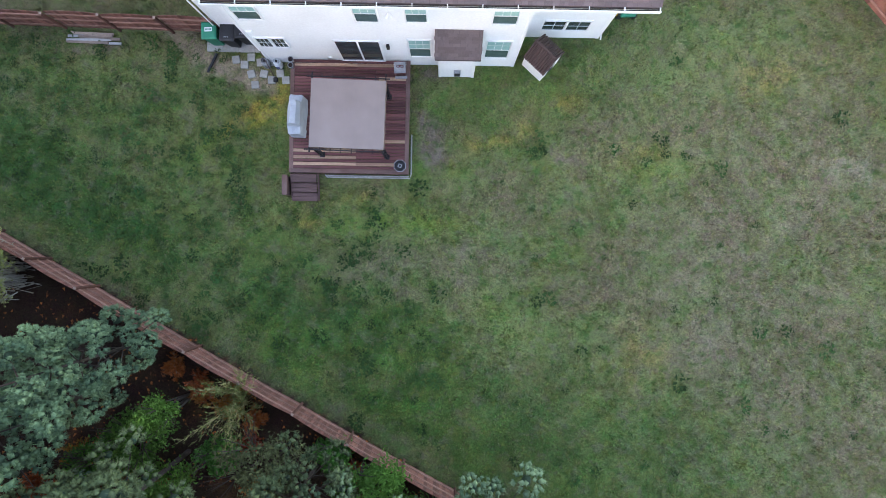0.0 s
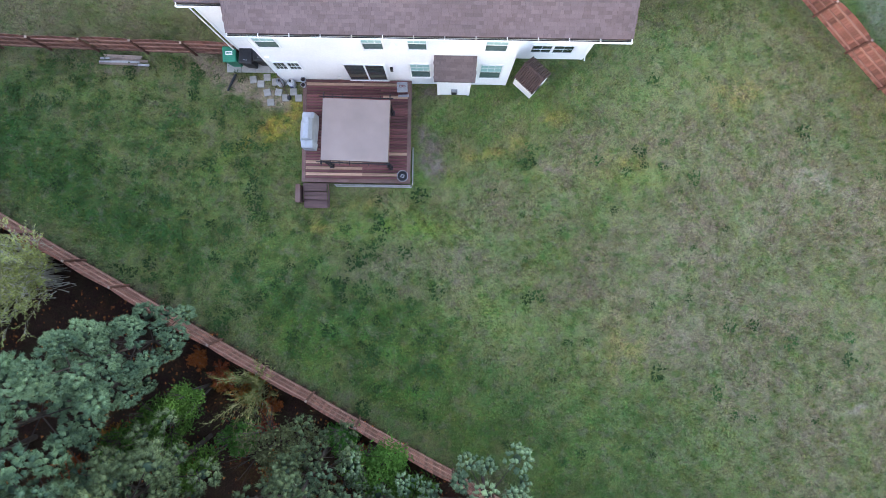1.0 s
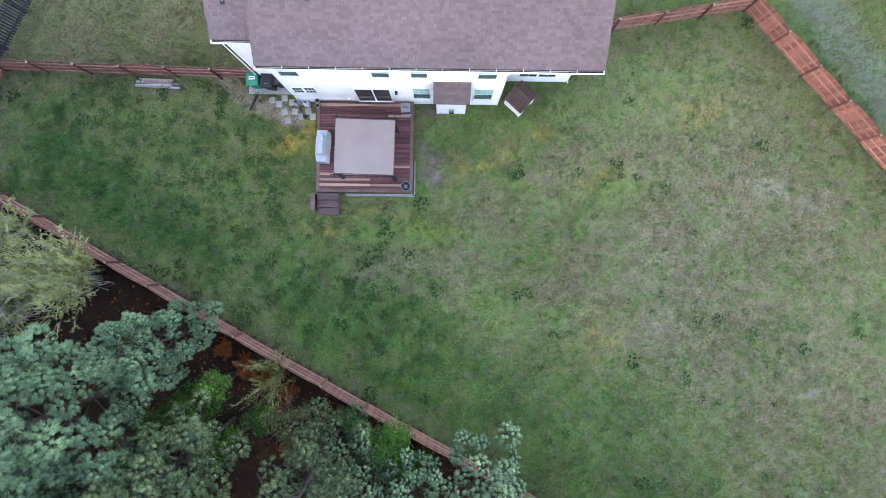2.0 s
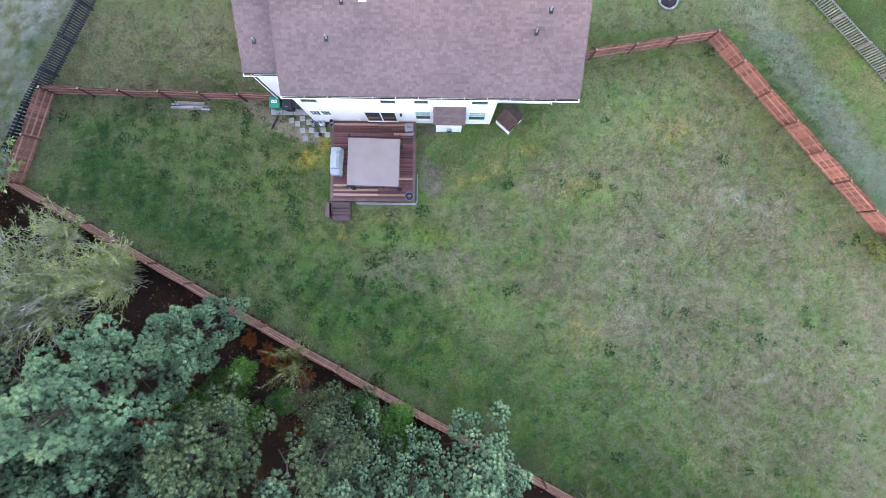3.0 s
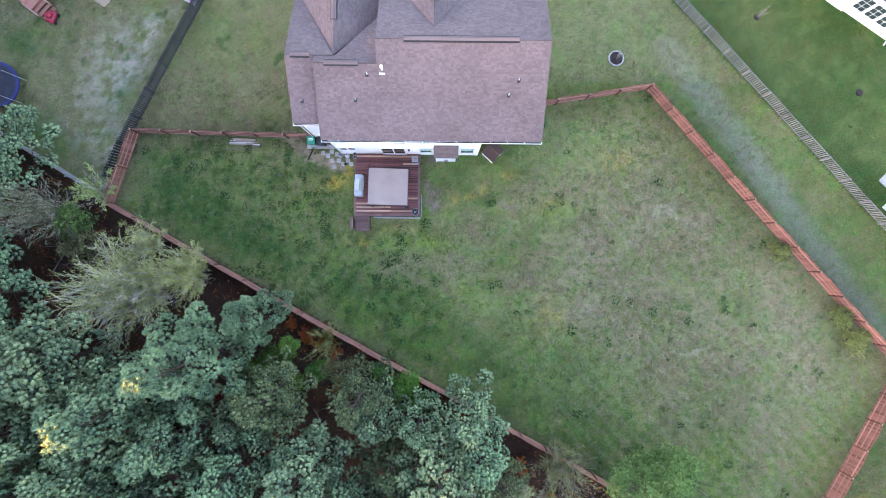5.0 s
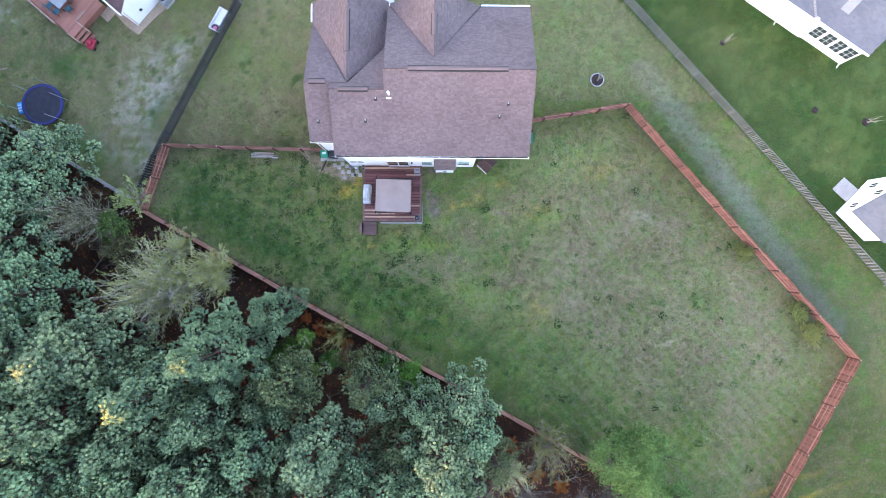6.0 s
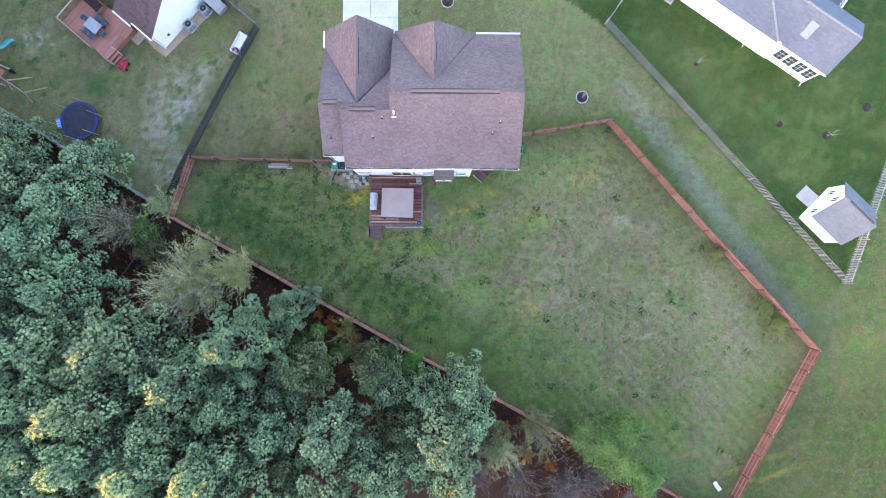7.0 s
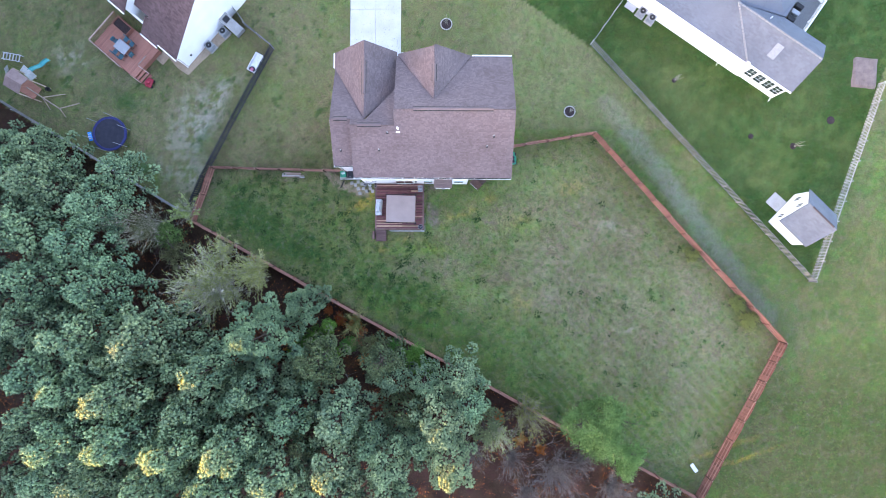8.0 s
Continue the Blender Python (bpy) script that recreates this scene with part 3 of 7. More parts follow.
def build_grass(count, region, seed, size):
    """Blades of turf, as one body of stuff."""
    r = np.random.RandomState(seed)
    x0, y0, x1, y1 = region
    x, y = r.uniform(x0, x1, count), r.uniform(y0, y1, count)
    keep = ~in_poly(x, y, WOODS) & ~in_poly(x, y, [(-10.2, 8.9), (-8.2, 7.9), (-6.9, 2.6), (-1.5, 2.6), (-1.5, 7.9), (7, 9.2), (7, 20), (-10.2, 20)])
    keep &= r.rand(count) < step(np.minimum.reduce([x - x0, x1 - x, y - y0, y1 - y]) + 2 * N_MID(x, y), 0, 5)
    keep &= r.rand(count) < 0.35 + 0.65 * step(N_PATCH(x, y), 0.25, 0.6)
    keep &= r.rand(count) > 0.85 * np.minimum(sum(blob(x, y, *s) for s in SOIL + BARE), 1)
    x, y = x[keep], y[keep]
    n = len(x)
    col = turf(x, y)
    col = col * (0.6 + 0.8 * r.rand(n, 1)) * np.array([1.05, 1.05, 0.95])
    kind, green = r.rand(n), ~in_poly(x, y, LAWN)
    for lo, hi, c in ((0.0, 0.13, (0.160, 0.128, 0.072)), (0.86, 0.94, (0.085, 0.160, 0.030)), (0.94, 1.0, (0.028, 0.058, 0.018))):
        pick = (kind >= lo) & (kind < hi) & green
        col[pick] = 0.35 * col[pick] + 0.65 * np.array(c)
    verts = np.zeros((n, 3, 3, 3), np.float32)
    for k in range(3):
        ang, length, wide = r.uniform(0, math.tau, n), size * r.uniform(0.5, 1.3, n), size * r.uniform(0.13, 0.25, n)
        lean = r.uniform(0.35, 1.0, n)
        ca, sa = np.cos(ang), np.sin(ang)
        bx, by = x + r.normal(0, size * 0.35, n), y + r.normal(0, size * 0.35, n)
        verts[:, k, 0] = np.stack([bx - sa * wide, by + ca * wide, np.full(n, -0.02)], -1)
        verts[:, k, 1] = np.stack([bx + sa * wide, by - ca * wide, np.full(n, -0.02)], -1)
        verts[:, k, 2] = np.stack([bx + ca * length * lean, by + sa * length * lean, length * np.sqrt(1.05 - lean ** 2) * 0.8 + 0.01], -1)
    me = bpy.data.meshes.new("grass")
    m = n * 9
    me.vertices.add(m)
    me.vertices.foreach_set("co", verts.ravel())
    me.loops.add(m)
    me.loops.foreach_set("vertex_index", np.arange(m, dtype=np.int32))
    me.polygons.add(m // 3)
    me.polygons.foreach_set("loop_start", np.arange(0, m, 3, dtype=np.int32))
    me.update(calc_edges=True)
    a = me.color_attributes.new("tint", "FLOAT_COLOR", "POINT")
    rgba = np.ones((m, 4), np.float32)
    rgba[:, :3] = np.repeat(col, 9, 0)
    rgba[:, 3] = np.repeat(mottle(x, y), 9)
    a.data.foreach_set("color", rgba.ravel())
    me.materials.append(BLADES)
    tagged(new("grass", me), "short patchy turf of green and dry blades", "grass", kind="stuff")


def build_weeds(count, seed):
    """Dark rosettes of broad-leaved weeds in the turf, thicker in the damp west of the yard."""
    r = np.random.RandomState(seed)
    x, y = r.uniform(-25, 36, count), r.uniform(-22, 13, count)
    damp = np.minimum(sum(blob(x, y, *s) for s in LUSH), 1)
    keep = in_poly(x, y, YARD) & ~in_poly(x, y, [(-10.2, 8.6), (-6.95, 1.6), (-1.5, 2.6), (7.2, 8), (7.2, 20), (-10.2, 20)])
    keep &= r.rand(count) < 0.045 + 0.07 * (x < -2) + 0.45 * damp * (0.06 + 0.94 * (x < 0)) + 0.5 * step(N_MID(x + 5, y), 0.5, 0.65) * (x < 0) + 0.04 * step(N_MID(x + 5, y), 0.55, 0.65)
    x, y = x[keep], y[keep]
    n, m = len(x), 26
    size = 0.045 + 0.15 * r.rand(n, 1) ** 2.6
    ang, out = r.uniform(0, math.tau, (n, m)), size * r.uniform(0.4, 2.0, (n, m))
    c = np.stack([x[:, None] + np.cos(ang) * out, y[:, None] + np.sin(ang) * out, 0.05 + 0.07 * r.rand(n, m)], -1)
    turn = ang + r.normal(0, 0.7, (n, m))
    ln, wd = size * r.uniform(0.5, 1.0, (n, m)), size * r.uniform(0.2, 0.45, (n, m))
    d = np.stack([np.cos(turn), np.sin(turn), 0 * turn], -1)
    e = np.stack([-np.sin(turn), np.cos(turn), 0 * turn], -1)
    up = np.array([0, 0, 0.02])
    v = np.stack([c - e * wd[..., None], c + e * wd[..., None], c + d * ln[..., None] + up], 2).reshape(-1, 3).astype(np.float32)
    me = bpy.data.meshes.new("weeds")
    k = len(v)
    me.vertices.add(k)
    me.vertices.foreach_set("co", v.ravel())
    me.loops.add(k)
    me.loops.foreach_set("vertex_index", np.arange(k, dtype=np.int32))
    me.polygons.add(k // 3)
    me.polygons.foreach_set("loop_start", np.arange(0, k, 3, dtype=np.int32))
    me.update(calc_edges=True)
    a = me.color_attributes.new("tint", "FLOAT_COLOR", "POINT")
    rgba = np.zeros((k, 4), np.float32)
    rgba[:, :3] = np.repeat(np.array([0.026, 0.058, 0.014]) * r.uniform(0.6, 1.3, (n, 1)), m * 3, 0)
    a.data.foreach_set("color", rgba.ravel())
    me.materials.append(BLADES)
    tagged(new("weeds", me), "low dark green weed rosettes scattered in the turf", "weeds", kind="stuff")


build_ground()
build_weeds(8000, 17)
build_grass(160000, (-26, -19, 27, 16), 11, 0.085)
build_grass(90000, (-50, -29, 54, 33), 12, 0.12)

# ---- the house ----
rng = random.Random(5)
EAVE = 6.2
PITCH = 0.515
RIDGE_Y, RIDGE_Z = 13.62, 9.2


def window(parent, cx, y, z0, z1, w, name="window", lights=1, grid=(2, 1), teal_panes=True):
    """A white window in a wall that faces south: casing, sashes and panes."""
    d = 0.05
    fr = bmesh.new()
    for a in (cx - w / 2, cx + w / 2 - 0.05):
        box(fr, a, y - d, z0, a + 0.05, y + 0.02, z1)
    box(fr, cx - w / 2 + 0.07, y - d, z1 - 0.07, cx + w / 2 - 0.07, y + 0.02, z1)
    box(fr, cx - w / 2 + 0.07, y - d, z0, cx + w / 2 - 0.07, y + 0.02, z0 + 0.06)
    for k in range(1, lights):
        x = cx - w / 2 + w * k / lights
        box(fr, x - 0.05, y - d, z0 + 0.06, x + 0.05, y + 0.02, z1 - 0.07)
    win = part(name, fr, TRIM, parent)
    part("sill", boxed(cx - w / 2 + 0.01, y - 0.052, z0 - 0.02, cx + w / 2 - 0.01, y - 0.002, z0 - 0.002), TRIM, win)
    lw = w / lights
    for k in range(lights):
        a, b = cx - w / 2 + lw * k + 0.07, cx - w / 2 + lw * (k + 1) - 0.07
        mid = (z0 + z1) / 2
        part("pane", boxed(a, y - 0.012, z0 + 0.06, b, y - 0.004, mid if teal_panes else z1 - 0.07), LOWERPANE if teal_panes else GLASS, win, "dark reflecting glass")
        # upper pane: paler painted reflection
        if teal_panes:
            part("pane", boxed(a, y - 0.026, mid, b, y - 0.018, z1 - 0.07), TEALPANE, win, "pane with a pale teal reflection painted in")
        bars = bmesh.new()
        box(bars, a, y - 0.04, mid - (0.022 if teal_panes else 0.008), b, y - 0.028, mid + (0.022 if teal_panes else 0.008))
        lo, hi = (mid + 0.03, z1 - 0.07) if teal_panes else (z0 + 0.06, z1 - 0.07)
        for i in range(1, grid[0] + 1):
            x = a + (b - a) * i / (grid[0] + 1)
            box(bars, x - 0.007, y - 0.036, lo, x + 0.007, y - 0.029, hi)
        zm = (lo + hi) / 2
        box(bars, a, y - 0.035, zm - 0.007, b, y - 0.0285, zm + 0.007)
        part("sash_grille", bars, TRIM, win)
    return win


def lap_wall(bm, x0, x1, y, z0, z1, thick=0.2, lap=0.16):
    """A south wall of lapped boards, each tilted out at its foot: one stepped profile."""
    prof, z = [(y + thick, z1), (y + thick, z0)], z0
    while z < z1 - 0.01:
        prof += [(y - 0.016, z), (y - 0.002, min(z + lap, z1))]
        z += lap
    ends = [[bm.verts.new((x, py, pz)) for py, pz in prof] for x in (x0, x1)]
    n = len(prof)
    for k in range(n):
        bm.faces.new((ends[0][k - 1], ends[0][k], ends[1][k], ends[1][k - 1]))
    bm.faces.new(ends[0][::-1])
    bm.faces.new(ends[1])
    bmesh.ops.recalc_face_normals(bm, faces=bm.faces)


def build_house():
    h = thing("house", "white two-storey house with brown shingle roof and gables", "house", pose(0, 0, 0))
    S, R = 8.02, 9.35
    b = bmesh.new()
    lap_wall(b, -7.9, 2.97, S, 0.0, EAVE - 0.05)
    part("wall", b, SIDING, h, "white lapped siding, rear wall")
    b = bmesh.new()
    lap_wall(b, 2.97, 6.75, R, 0.0, EAVE - 0.05)
    part("wall", b, SIDING, h, "white siding of the recessed corner")
    part("wall", boxed(2.77, S + 0.2, 0, 2.97, R, EAVE - 0.05), SIDING, h)
    part("wall", boxed(6.55, R + 0.2, 0, 6.75, 19.4, EAVE - 0.05), SIDING, h, "white east wall")
    part("wall", boxed(-4.0, 19.2, 0, 6.55, 19.4, EAVE - 0.05), SIDING, h, "white front wall")
    b = bmesh.new()
    lap_wall(b, -9.85, -7.9, 9.2, 0.0, EAVE - 0.05)
    part("wall", b, SIDING, h, "white siding of the west bay")
    part("wall", boxed(-7.9, S + 0.2, 0, -7.7, 9.2, EAVE - 0.05), SIDING, h)
    part("wall", boxed(-9.85, 9.4, 0, -9.65, 19.9, 5.25), SIDING, h, "white west wall")
    part("wall", boxed(-9.65, 19.7, 0, -4.2, 19.9, 5.25), SIDING, h, "white garage front")
    # gable-end walls that close the roof space
    for x, ya, yb, yr, zr in ((6.55, 8.2, 19.2, RIDGE_Y, RIDGE_Z - 0.12), (-4.06, 12.7, 18.0, RIDGE_Y, RIDGE_Z - 0.2), (-9.85, 9.4, 17.5, 12.93, 8.1)):
        b = bmesh.new()
        za = zr - (yr - ya) * PITCH
        zb = zr - (yb - yr) * PITCH
        tri = [[b.verts.new(p) for p in ((px, ya, 5.0), (px, ya, za), (px, yr, zr), (px, yb, zb), (px, yb, 5.0))] for px in (x, x + 0.2)]
        b.faces.new(tri[0])
        b.faces.new(tri[1][::-1])
        for k in range(5):
            b.faces.new((tri[0][k - 1], tri[0][k], tri[1][k], tri[1][k - 1]))
        bmesh.ops.recalc_face_normals(b, faces=b.faces)
        part("gable_wall", b, SIDING, h)
    # corner boards and downspouts
    for x, y, z1 in ((-7.94, S - 0.03, 6.1), (2.89, S - 0.03, 6.1), (6.67, R - 0.03, 6.1), (-9.89, 9.17, 6.1)):
        part("corner_board", boxed(x, y, 0, x + 0.13, y + 0.13, z1), TRIM, h)
    for x, y in ((6.88, R + 0.1), (-10.0, 9.12)):
        d = bmesh.new()
        tube(d, (x, y, 0.15), (x, y, 6.0), 0.03)
        tube(d, (x, y, 0.17), (x, y - 0.22, 0.08), 0.032)
        part("downspout", d, TRIM, h)
    # roof slopes: plan outline, height rule, directions of the courses
    south = lambda x, y: EAVE + (y - 7.80) * PITCH
    north = lambda x, y: RIDGE_Z - (y - RIDGE_Y) * PITCH
    z2 = south(0, 12.3)
    north2 = lambda x, y: z2 - (y - 12.3) * PITCH
    west_s = lambda x, y: EAVE + (y - 8.91) * PITCH
    z3 = west_s(0, 12.93)
    west_n = lambda x, y: z3 - (y - 12.93) * PITCH
    GX, GP = -6.97, 0.86
    gz = 8.15
    gar_w = lambda x, y: gz - (GX - x) * GP
    gar_e = lambda x, y: gz - (x - GX) * GP
    DX, DP, dz = -0.41, 0.70, 8.70
    dor_w = lambda x, y: dz - (DX - x) * DP
    dor_e = lambda x, y: dz - (x - DX) * DP
    valley_y = lambda z, r, zr: r + (zr - z) / PITCH
    y_gw = valley_y(gar_w(-10.25, 0), 12.93, z3)
    dy = valley_y(dz, RIDGE_Y, RIDGE_Z)
    slopes = [
        ("south_slope", [(-8.2, 7.80), (7.05, 7.80), (7.05, RIDGE_Y), (-4.1, RIDGE_Y), (-4.1, 12.3), (-8.2, 12.3)], south, (1, 0), (0, 1)),
        ("south_slope", [(-10.12, 8.91), (-8.2, 8.91), (-8.2, 12.93), (-10.12, 12.93)], west_s, (1, 0), (0, 1)),
        ("north_slope", [(-4.1, 19.6), (-4.1, RIDGE_Y), (7.05, RIDGE_Y), (7.05, 19.6), (3.15, 19.6), (DX, dy), (-3.95, 19.6)], north, (1, 0), (0, -1)),
        ("north_slope", [(-8.2, 12.3), (-4.1, 12.3), (-4.1, 16.4), (-6.8, 12.9), (-8.2, 12.9)], north2, (1, 0), (0, -1)),
        ("north_slope", [(-10.12, 12.93), (-6.97, 12.93), (-10.2, y_gw)], west_n, (1, 0), (0, -1)),
        ("garage_slope", [(-10.25, y_gw), (GX, 12.93), (GX, 20.3), (-10.25, 20.15)], gar_w, (0, 1), (1, 0)),
        ("garage_slope", [(GX, 12.93), (-4.1, 16.5), (-4.1, 20.15), (GX, 20.3)], gar_e, (0, 1), (-1, 0)),
        ("dormer_slope", [(-3.95, 19.6), (DX, dy), (DX, 19.6), (-3.95, 19.75)], dor_w, (0, 1), (1, 0)),
        ("dormer_slope", [(DX, dy), (3.15, 19.6), (DX, 19.75)], dor_e, (0, 1), (-1, 0)),
    ]
    for name, plan, z_of, along, up in slopes:
        d = bmesh.new()
        slab(d, [(x, y, z_of(x, y)) for x, y in plan], 0.14)
        deck = part(name, d, ROOFDECK, h, "brown shingled roof slope")
        v, f = shingles(plan, z_of, along, up, rng, 0.135, 0.22)
        tagged(part("shingles", raw_mesh("shingles", v, f, SHINGLE), None, deck), kind="stuff")
    # ridge vents and caps
    for x0, x1, y, z in ((-2.3, 5.0, RIDGE_Y, RIDGE_Z), (-7.5, -5.3, 12.3, z2), (-9.75, -8.5, 12.93, z3)):
        b = bmesh.new()
        for s in (-1, 1):
            slab(b, [(x0, y, z + 0.13), (x1, y, z + 0.13), (x1, y + s * 0.14, z + 0.13 - 0.14 * PITCH), (x0, y + s * 0.14, z + 0.13 - 0.14 * PITCH)], 0.10)
        vent = part("ridge_vent", b, SHINGLE, h)
        for s in (-1, 1):
            part("vent_slot", slab(bmesh.new(), [(x0, y + s * 0.141, z + 0.13 - 0.141 * PITCH), (x1, y + s * 0.141, z + 0.13 - 0.141 * PITCH), (x1, y + s * 0.205, z + 0.11 - 0.205 * PITCH), (x0, y + s * 0.205, z + 0.11 - 0.205 * PITCH)], 0.09), IRON, vent)
    for x, y0, y1, z, p in ((GX, 15.3, 18.4, gz, GP), (DX, 16.3, 17.9, dz, DP)):
        b = bmesh.new()
        for s in (-1, 1):
            slab(b, [(x, y0, z + 0.13), (x, y1, z + 0.13), (x + s * 0.17, y1, z + 0.13 - 0.17 * p), (x + s * 0.17, y0, z + 0.13 - 0.17 * p)], 0.10)
        vent = part("ridge_vent", b, SHINGLE, h)
        for s in (-1, 1):
            part("vent_slot", slab(bmesh.new(), [(x + s * 0.171, y0, z + 0.13 - 0.171 * p), (x + s * 0.171, y1, z + 0.13 - 0.171 * p), (x + s * 0.225, y1, z + 0.11 - 0.225 * p), (x + s * 0.225, y0, z + 0.11 - 0.225 * p)], 0.09), IRON, vent)
    # plumbing vents
    for x, y, z_of in ((5.15, 11.45, south), (4.55, 10.6, south), (-5.6, 10.25, south), (-9.3, 10.3, west_s), (-4.75, 11.7, south)):
        z = z_of(x, y)
        b = bmesh.new()
        lathe(b, [(0.06, z - 0.06), (0.06, z + 0.02), (0.042, z + 0.06), (0.038, z + 0.30), (0.030, z + 0.30)], 12, x, y)
        vent = part("roof_vent", b, GREYMETAL, h, "small pale metal roof vent with dark flashing")
        part("flashing", slab(bmesh.new(), [(x - 0.10, y - 0.17, z_of(x, y - 0.17) + 0.035), (x + 0.10, y - 0.17, z_of(x, y - 0.17) + 0.035), (x + 0.10, y + 0.06, z_of(x, y + 0.06) + 0.035), (x - 0.10, y + 0.06, z_of(x, y + 0.06) + 0.035)], 0.02), IRON, vent)
    z = south(-3.75, 11.9)
    b = lathe(bmesh.new(), [(0.07, z - 0.1), (0.07, z + 0.50), (0.115, z + 0.50), (0.115, z + 0.60), (0.04, z + 0.66)], 12, -3.75, 11.95)
    flue = part("flue", b, WHITEMETAL, h, "white metal flue with cap")
    b = bmesh.new()
    slab(b, [(-3.95, 11.66, south(0, 11.66) + 0.03), (-3.57, 11.66, south(0, 11.66) + 0.03), (-3.57, 11.76, south(0, 11.76) + 0.03), (-3.95, 11.76, south(0, 11.76) + 0.03)], 0.02)
    part("flashing", b, WHITEMETAL, flue)
    # gutters with clips, fascia and soffit
    def gutter(x0, x1, y, z):
        b = bmesh.new()
        box(b, x0, y - 0.12, z - 0.16, x1, y - 0.10, z - 0.02)
        box(b, x0, y - 0.10, z - 0.16, x1, y - 0.01, z - 0.14)
        g = part("gutter", b, TRIM, h, "white gutter")
        n = int((x1 - x0) / 1.1)
        for k in range(n + 1):
            x = x0 + 0.05 + (x1 - x0 - 0.1) * k / n
            part("gutter_clip", boxed(x - 0.014, y - 0.13, z - 0.03, x + 0.014, y + 0.02, z + 0.012), TRIM, g)
        part("gutter_bed", boxed(x0 + 0.01, y - 0.098, z - 0.138, x1 - 0.01, y - 0.012, z - 0.13), IRON, g, "dark strip along the bottom of the gutter")
    gutter(-8.2, 7.05, 7.79, EAVE)
    gutter(-10.12, -8.22, 8.90, EAVE)
    b = bmesh.new()
    box(b, -10.12, 8.93, EAVE - 0.22, -8.2, 9.18, EAVE - 0.17)
    box(b, -8.2, 7.82, EAVE - 0.22, 2.97, S - 0.02, EAVE - 0.17)
    box(b, 2.97, 7.82, EAVE - 0.22, 7.05, R - 0.02, EAVE - 0.17)
    part("soffit", b, TRIM, h)
    for x, y0, ya, z_a, yb, z_b, ym, z_m in ((7.05, 0, 7.8, EAVE, 19.6, north(0, 19.6), RIDGE_Y, RIDGE_Z), (-10.108, 0, 8.91, EAVE, y_gw, west_n(0, y_gw), 12.93, z3)):
        b = bmesh.new()
        for p, q in (((ya, z_a), (ym, z_m)), ((ym, z_m), (yb, z_b))):
            slab(b, [(x - 0.02, p[0], p[1] - 0.03), (x + 0.004, p[0], p[1] - 0.03), (x + 0.004, q[0], q[1] - 0.03), (x - 0.02, q[0], q[1] - 0.03)], 0.18)
        part("rake_board", b, TRIM, h)
    b = boxed(3.2, 19.61, EAVE - 0.2, 7.05, 19.73, EAVE - 0.02)
    part("gutter", b, TRIM, h, "white gutter")
    part("gutter", boxed(-10.38, 18.7, gar_w(-10.25, 0) - 0.15, -10.26, 20.1, gar_w(-10.25, 0) + 0.0), TRIM, h, "white gutter")
    # windows of the rear wall
    for cx, z0, z1, w in ((-2.90, 4.30, 5.75, 0.92), (-1.10, 4.35, 5.75, 0.86), (2.08, 4.32, 5.75, 0.98), (-7.15, 4.35, 5.75, 0.98), (-1.10, 1.02, 2.86, 0.98), (2.10, 1.04, 2.86, 1.06)):
        window(h, cx, S - 0.02, z0, z1, w)
    window(h, -7.08, S - 0.02, 1.78, 2.78, 1.25, lights=2, grid=(2, 1), teal_panes=False)
    window(h, 5.05, R - 0.02, 0.80, 1.78, 2.06, lights=2, grid=(1, 1), teal_panes=False)
    # sliding door
    b = bmesh.new()
    for x in (-4.54, -3.60, -2.70):
        box(b, x - 0.035, S - 0.07, 0.5, x + 0.035, S - 0.02, 2.58)
    box(b, -4.575, S - 0.07, 2.58, -2.665, S - 0.02, 2.64)
    box(b, -4.575, S - 0.09, 0.46, -2.665, S - 0.02, 0.53)
    door = part("sliding_door", b, TRIM, h, "white sliding door with dark glass")
    part("pane", boxed(-4.503, S - 0.045, 0.532, -3.637, S - 0.035, 2.57), GLASS, door)
    part("pane", boxed(-3.563, S - 0.045, 0.532, -2.737, S - 0.035, 2.57), GLASS, door)
    # projecting bay with its own shingle roof
    b = bmesh.new()
    lap_wall(b, -0.3, 1.2, 7.5, 0.0, 2.75, 0.45)
    bay = part("bay", b, SIDING, h, "small white projecting bay")
    for x in (-0.34, 1.1):
        part("corner_board", boxed(x, 7.46, 0, x + 0.13, 7.5, 2.7), TRIM, bay)
    bz = lambda x, y: 2.62 + (y - 7.28) * 1.62
    plan = [(-0.45, 7.28), (1.38, 7.28), (1.38, 8.0), (-0.45, 8.0)]
    d = slab(bmesh.new(), [(x, y, bz(x, y)) for x, y in plan], 0.12)
    part("bay_roof", d, ROOFDECK, bay)
    v, f = shingles(plan, bz, (1, 0), (0, 1), rng)
    tagged(part("shingles", raw_mesh("shingles", v, f, SHINGLE), None, h), kind="stuff")
    b = bmesh.new()
    box(b, 0.33, 7.36, 0.55, 0.62, 7.47, 0.9)
    box(b, 0.36, 7.32, 0.58, 0.59, 7.36, 0.68)
    part("vent_hood", boxed(0.355, 7.30, 0.60, 0.595, 7.318, 0.86), IRON, bay)
    part("fireplace_vent", b, GREYMETAL, bay, "grey metal fireplace vent")
    # wall lights and outlets
    b = boxed(-2.45, S - 0.14, 2.0, -2.33, S - 0.02, 2.3)
    part("wall_light", b, IRON, h, "small black wall lantern")
    for x in (-2.15, -1.95):
        b = bmesh.new()
        tube(b, (-2.05, S - 0.05, 5.15), (x, S - 0.22, 5.07), 0.03, 0.06)
        part("flood_light", b, TRIM, h, "white twin flood light")
    part("outlet_box", boxed(-5.1, S - 0.1, 0.75, -4.95, S - 0.02, 0.9), TRIM, h)
    part("hose_vent", boxed(-7.72, S - 0.1, 3.3, -7.5, S - 0.02, 3.4), TRIM, h)


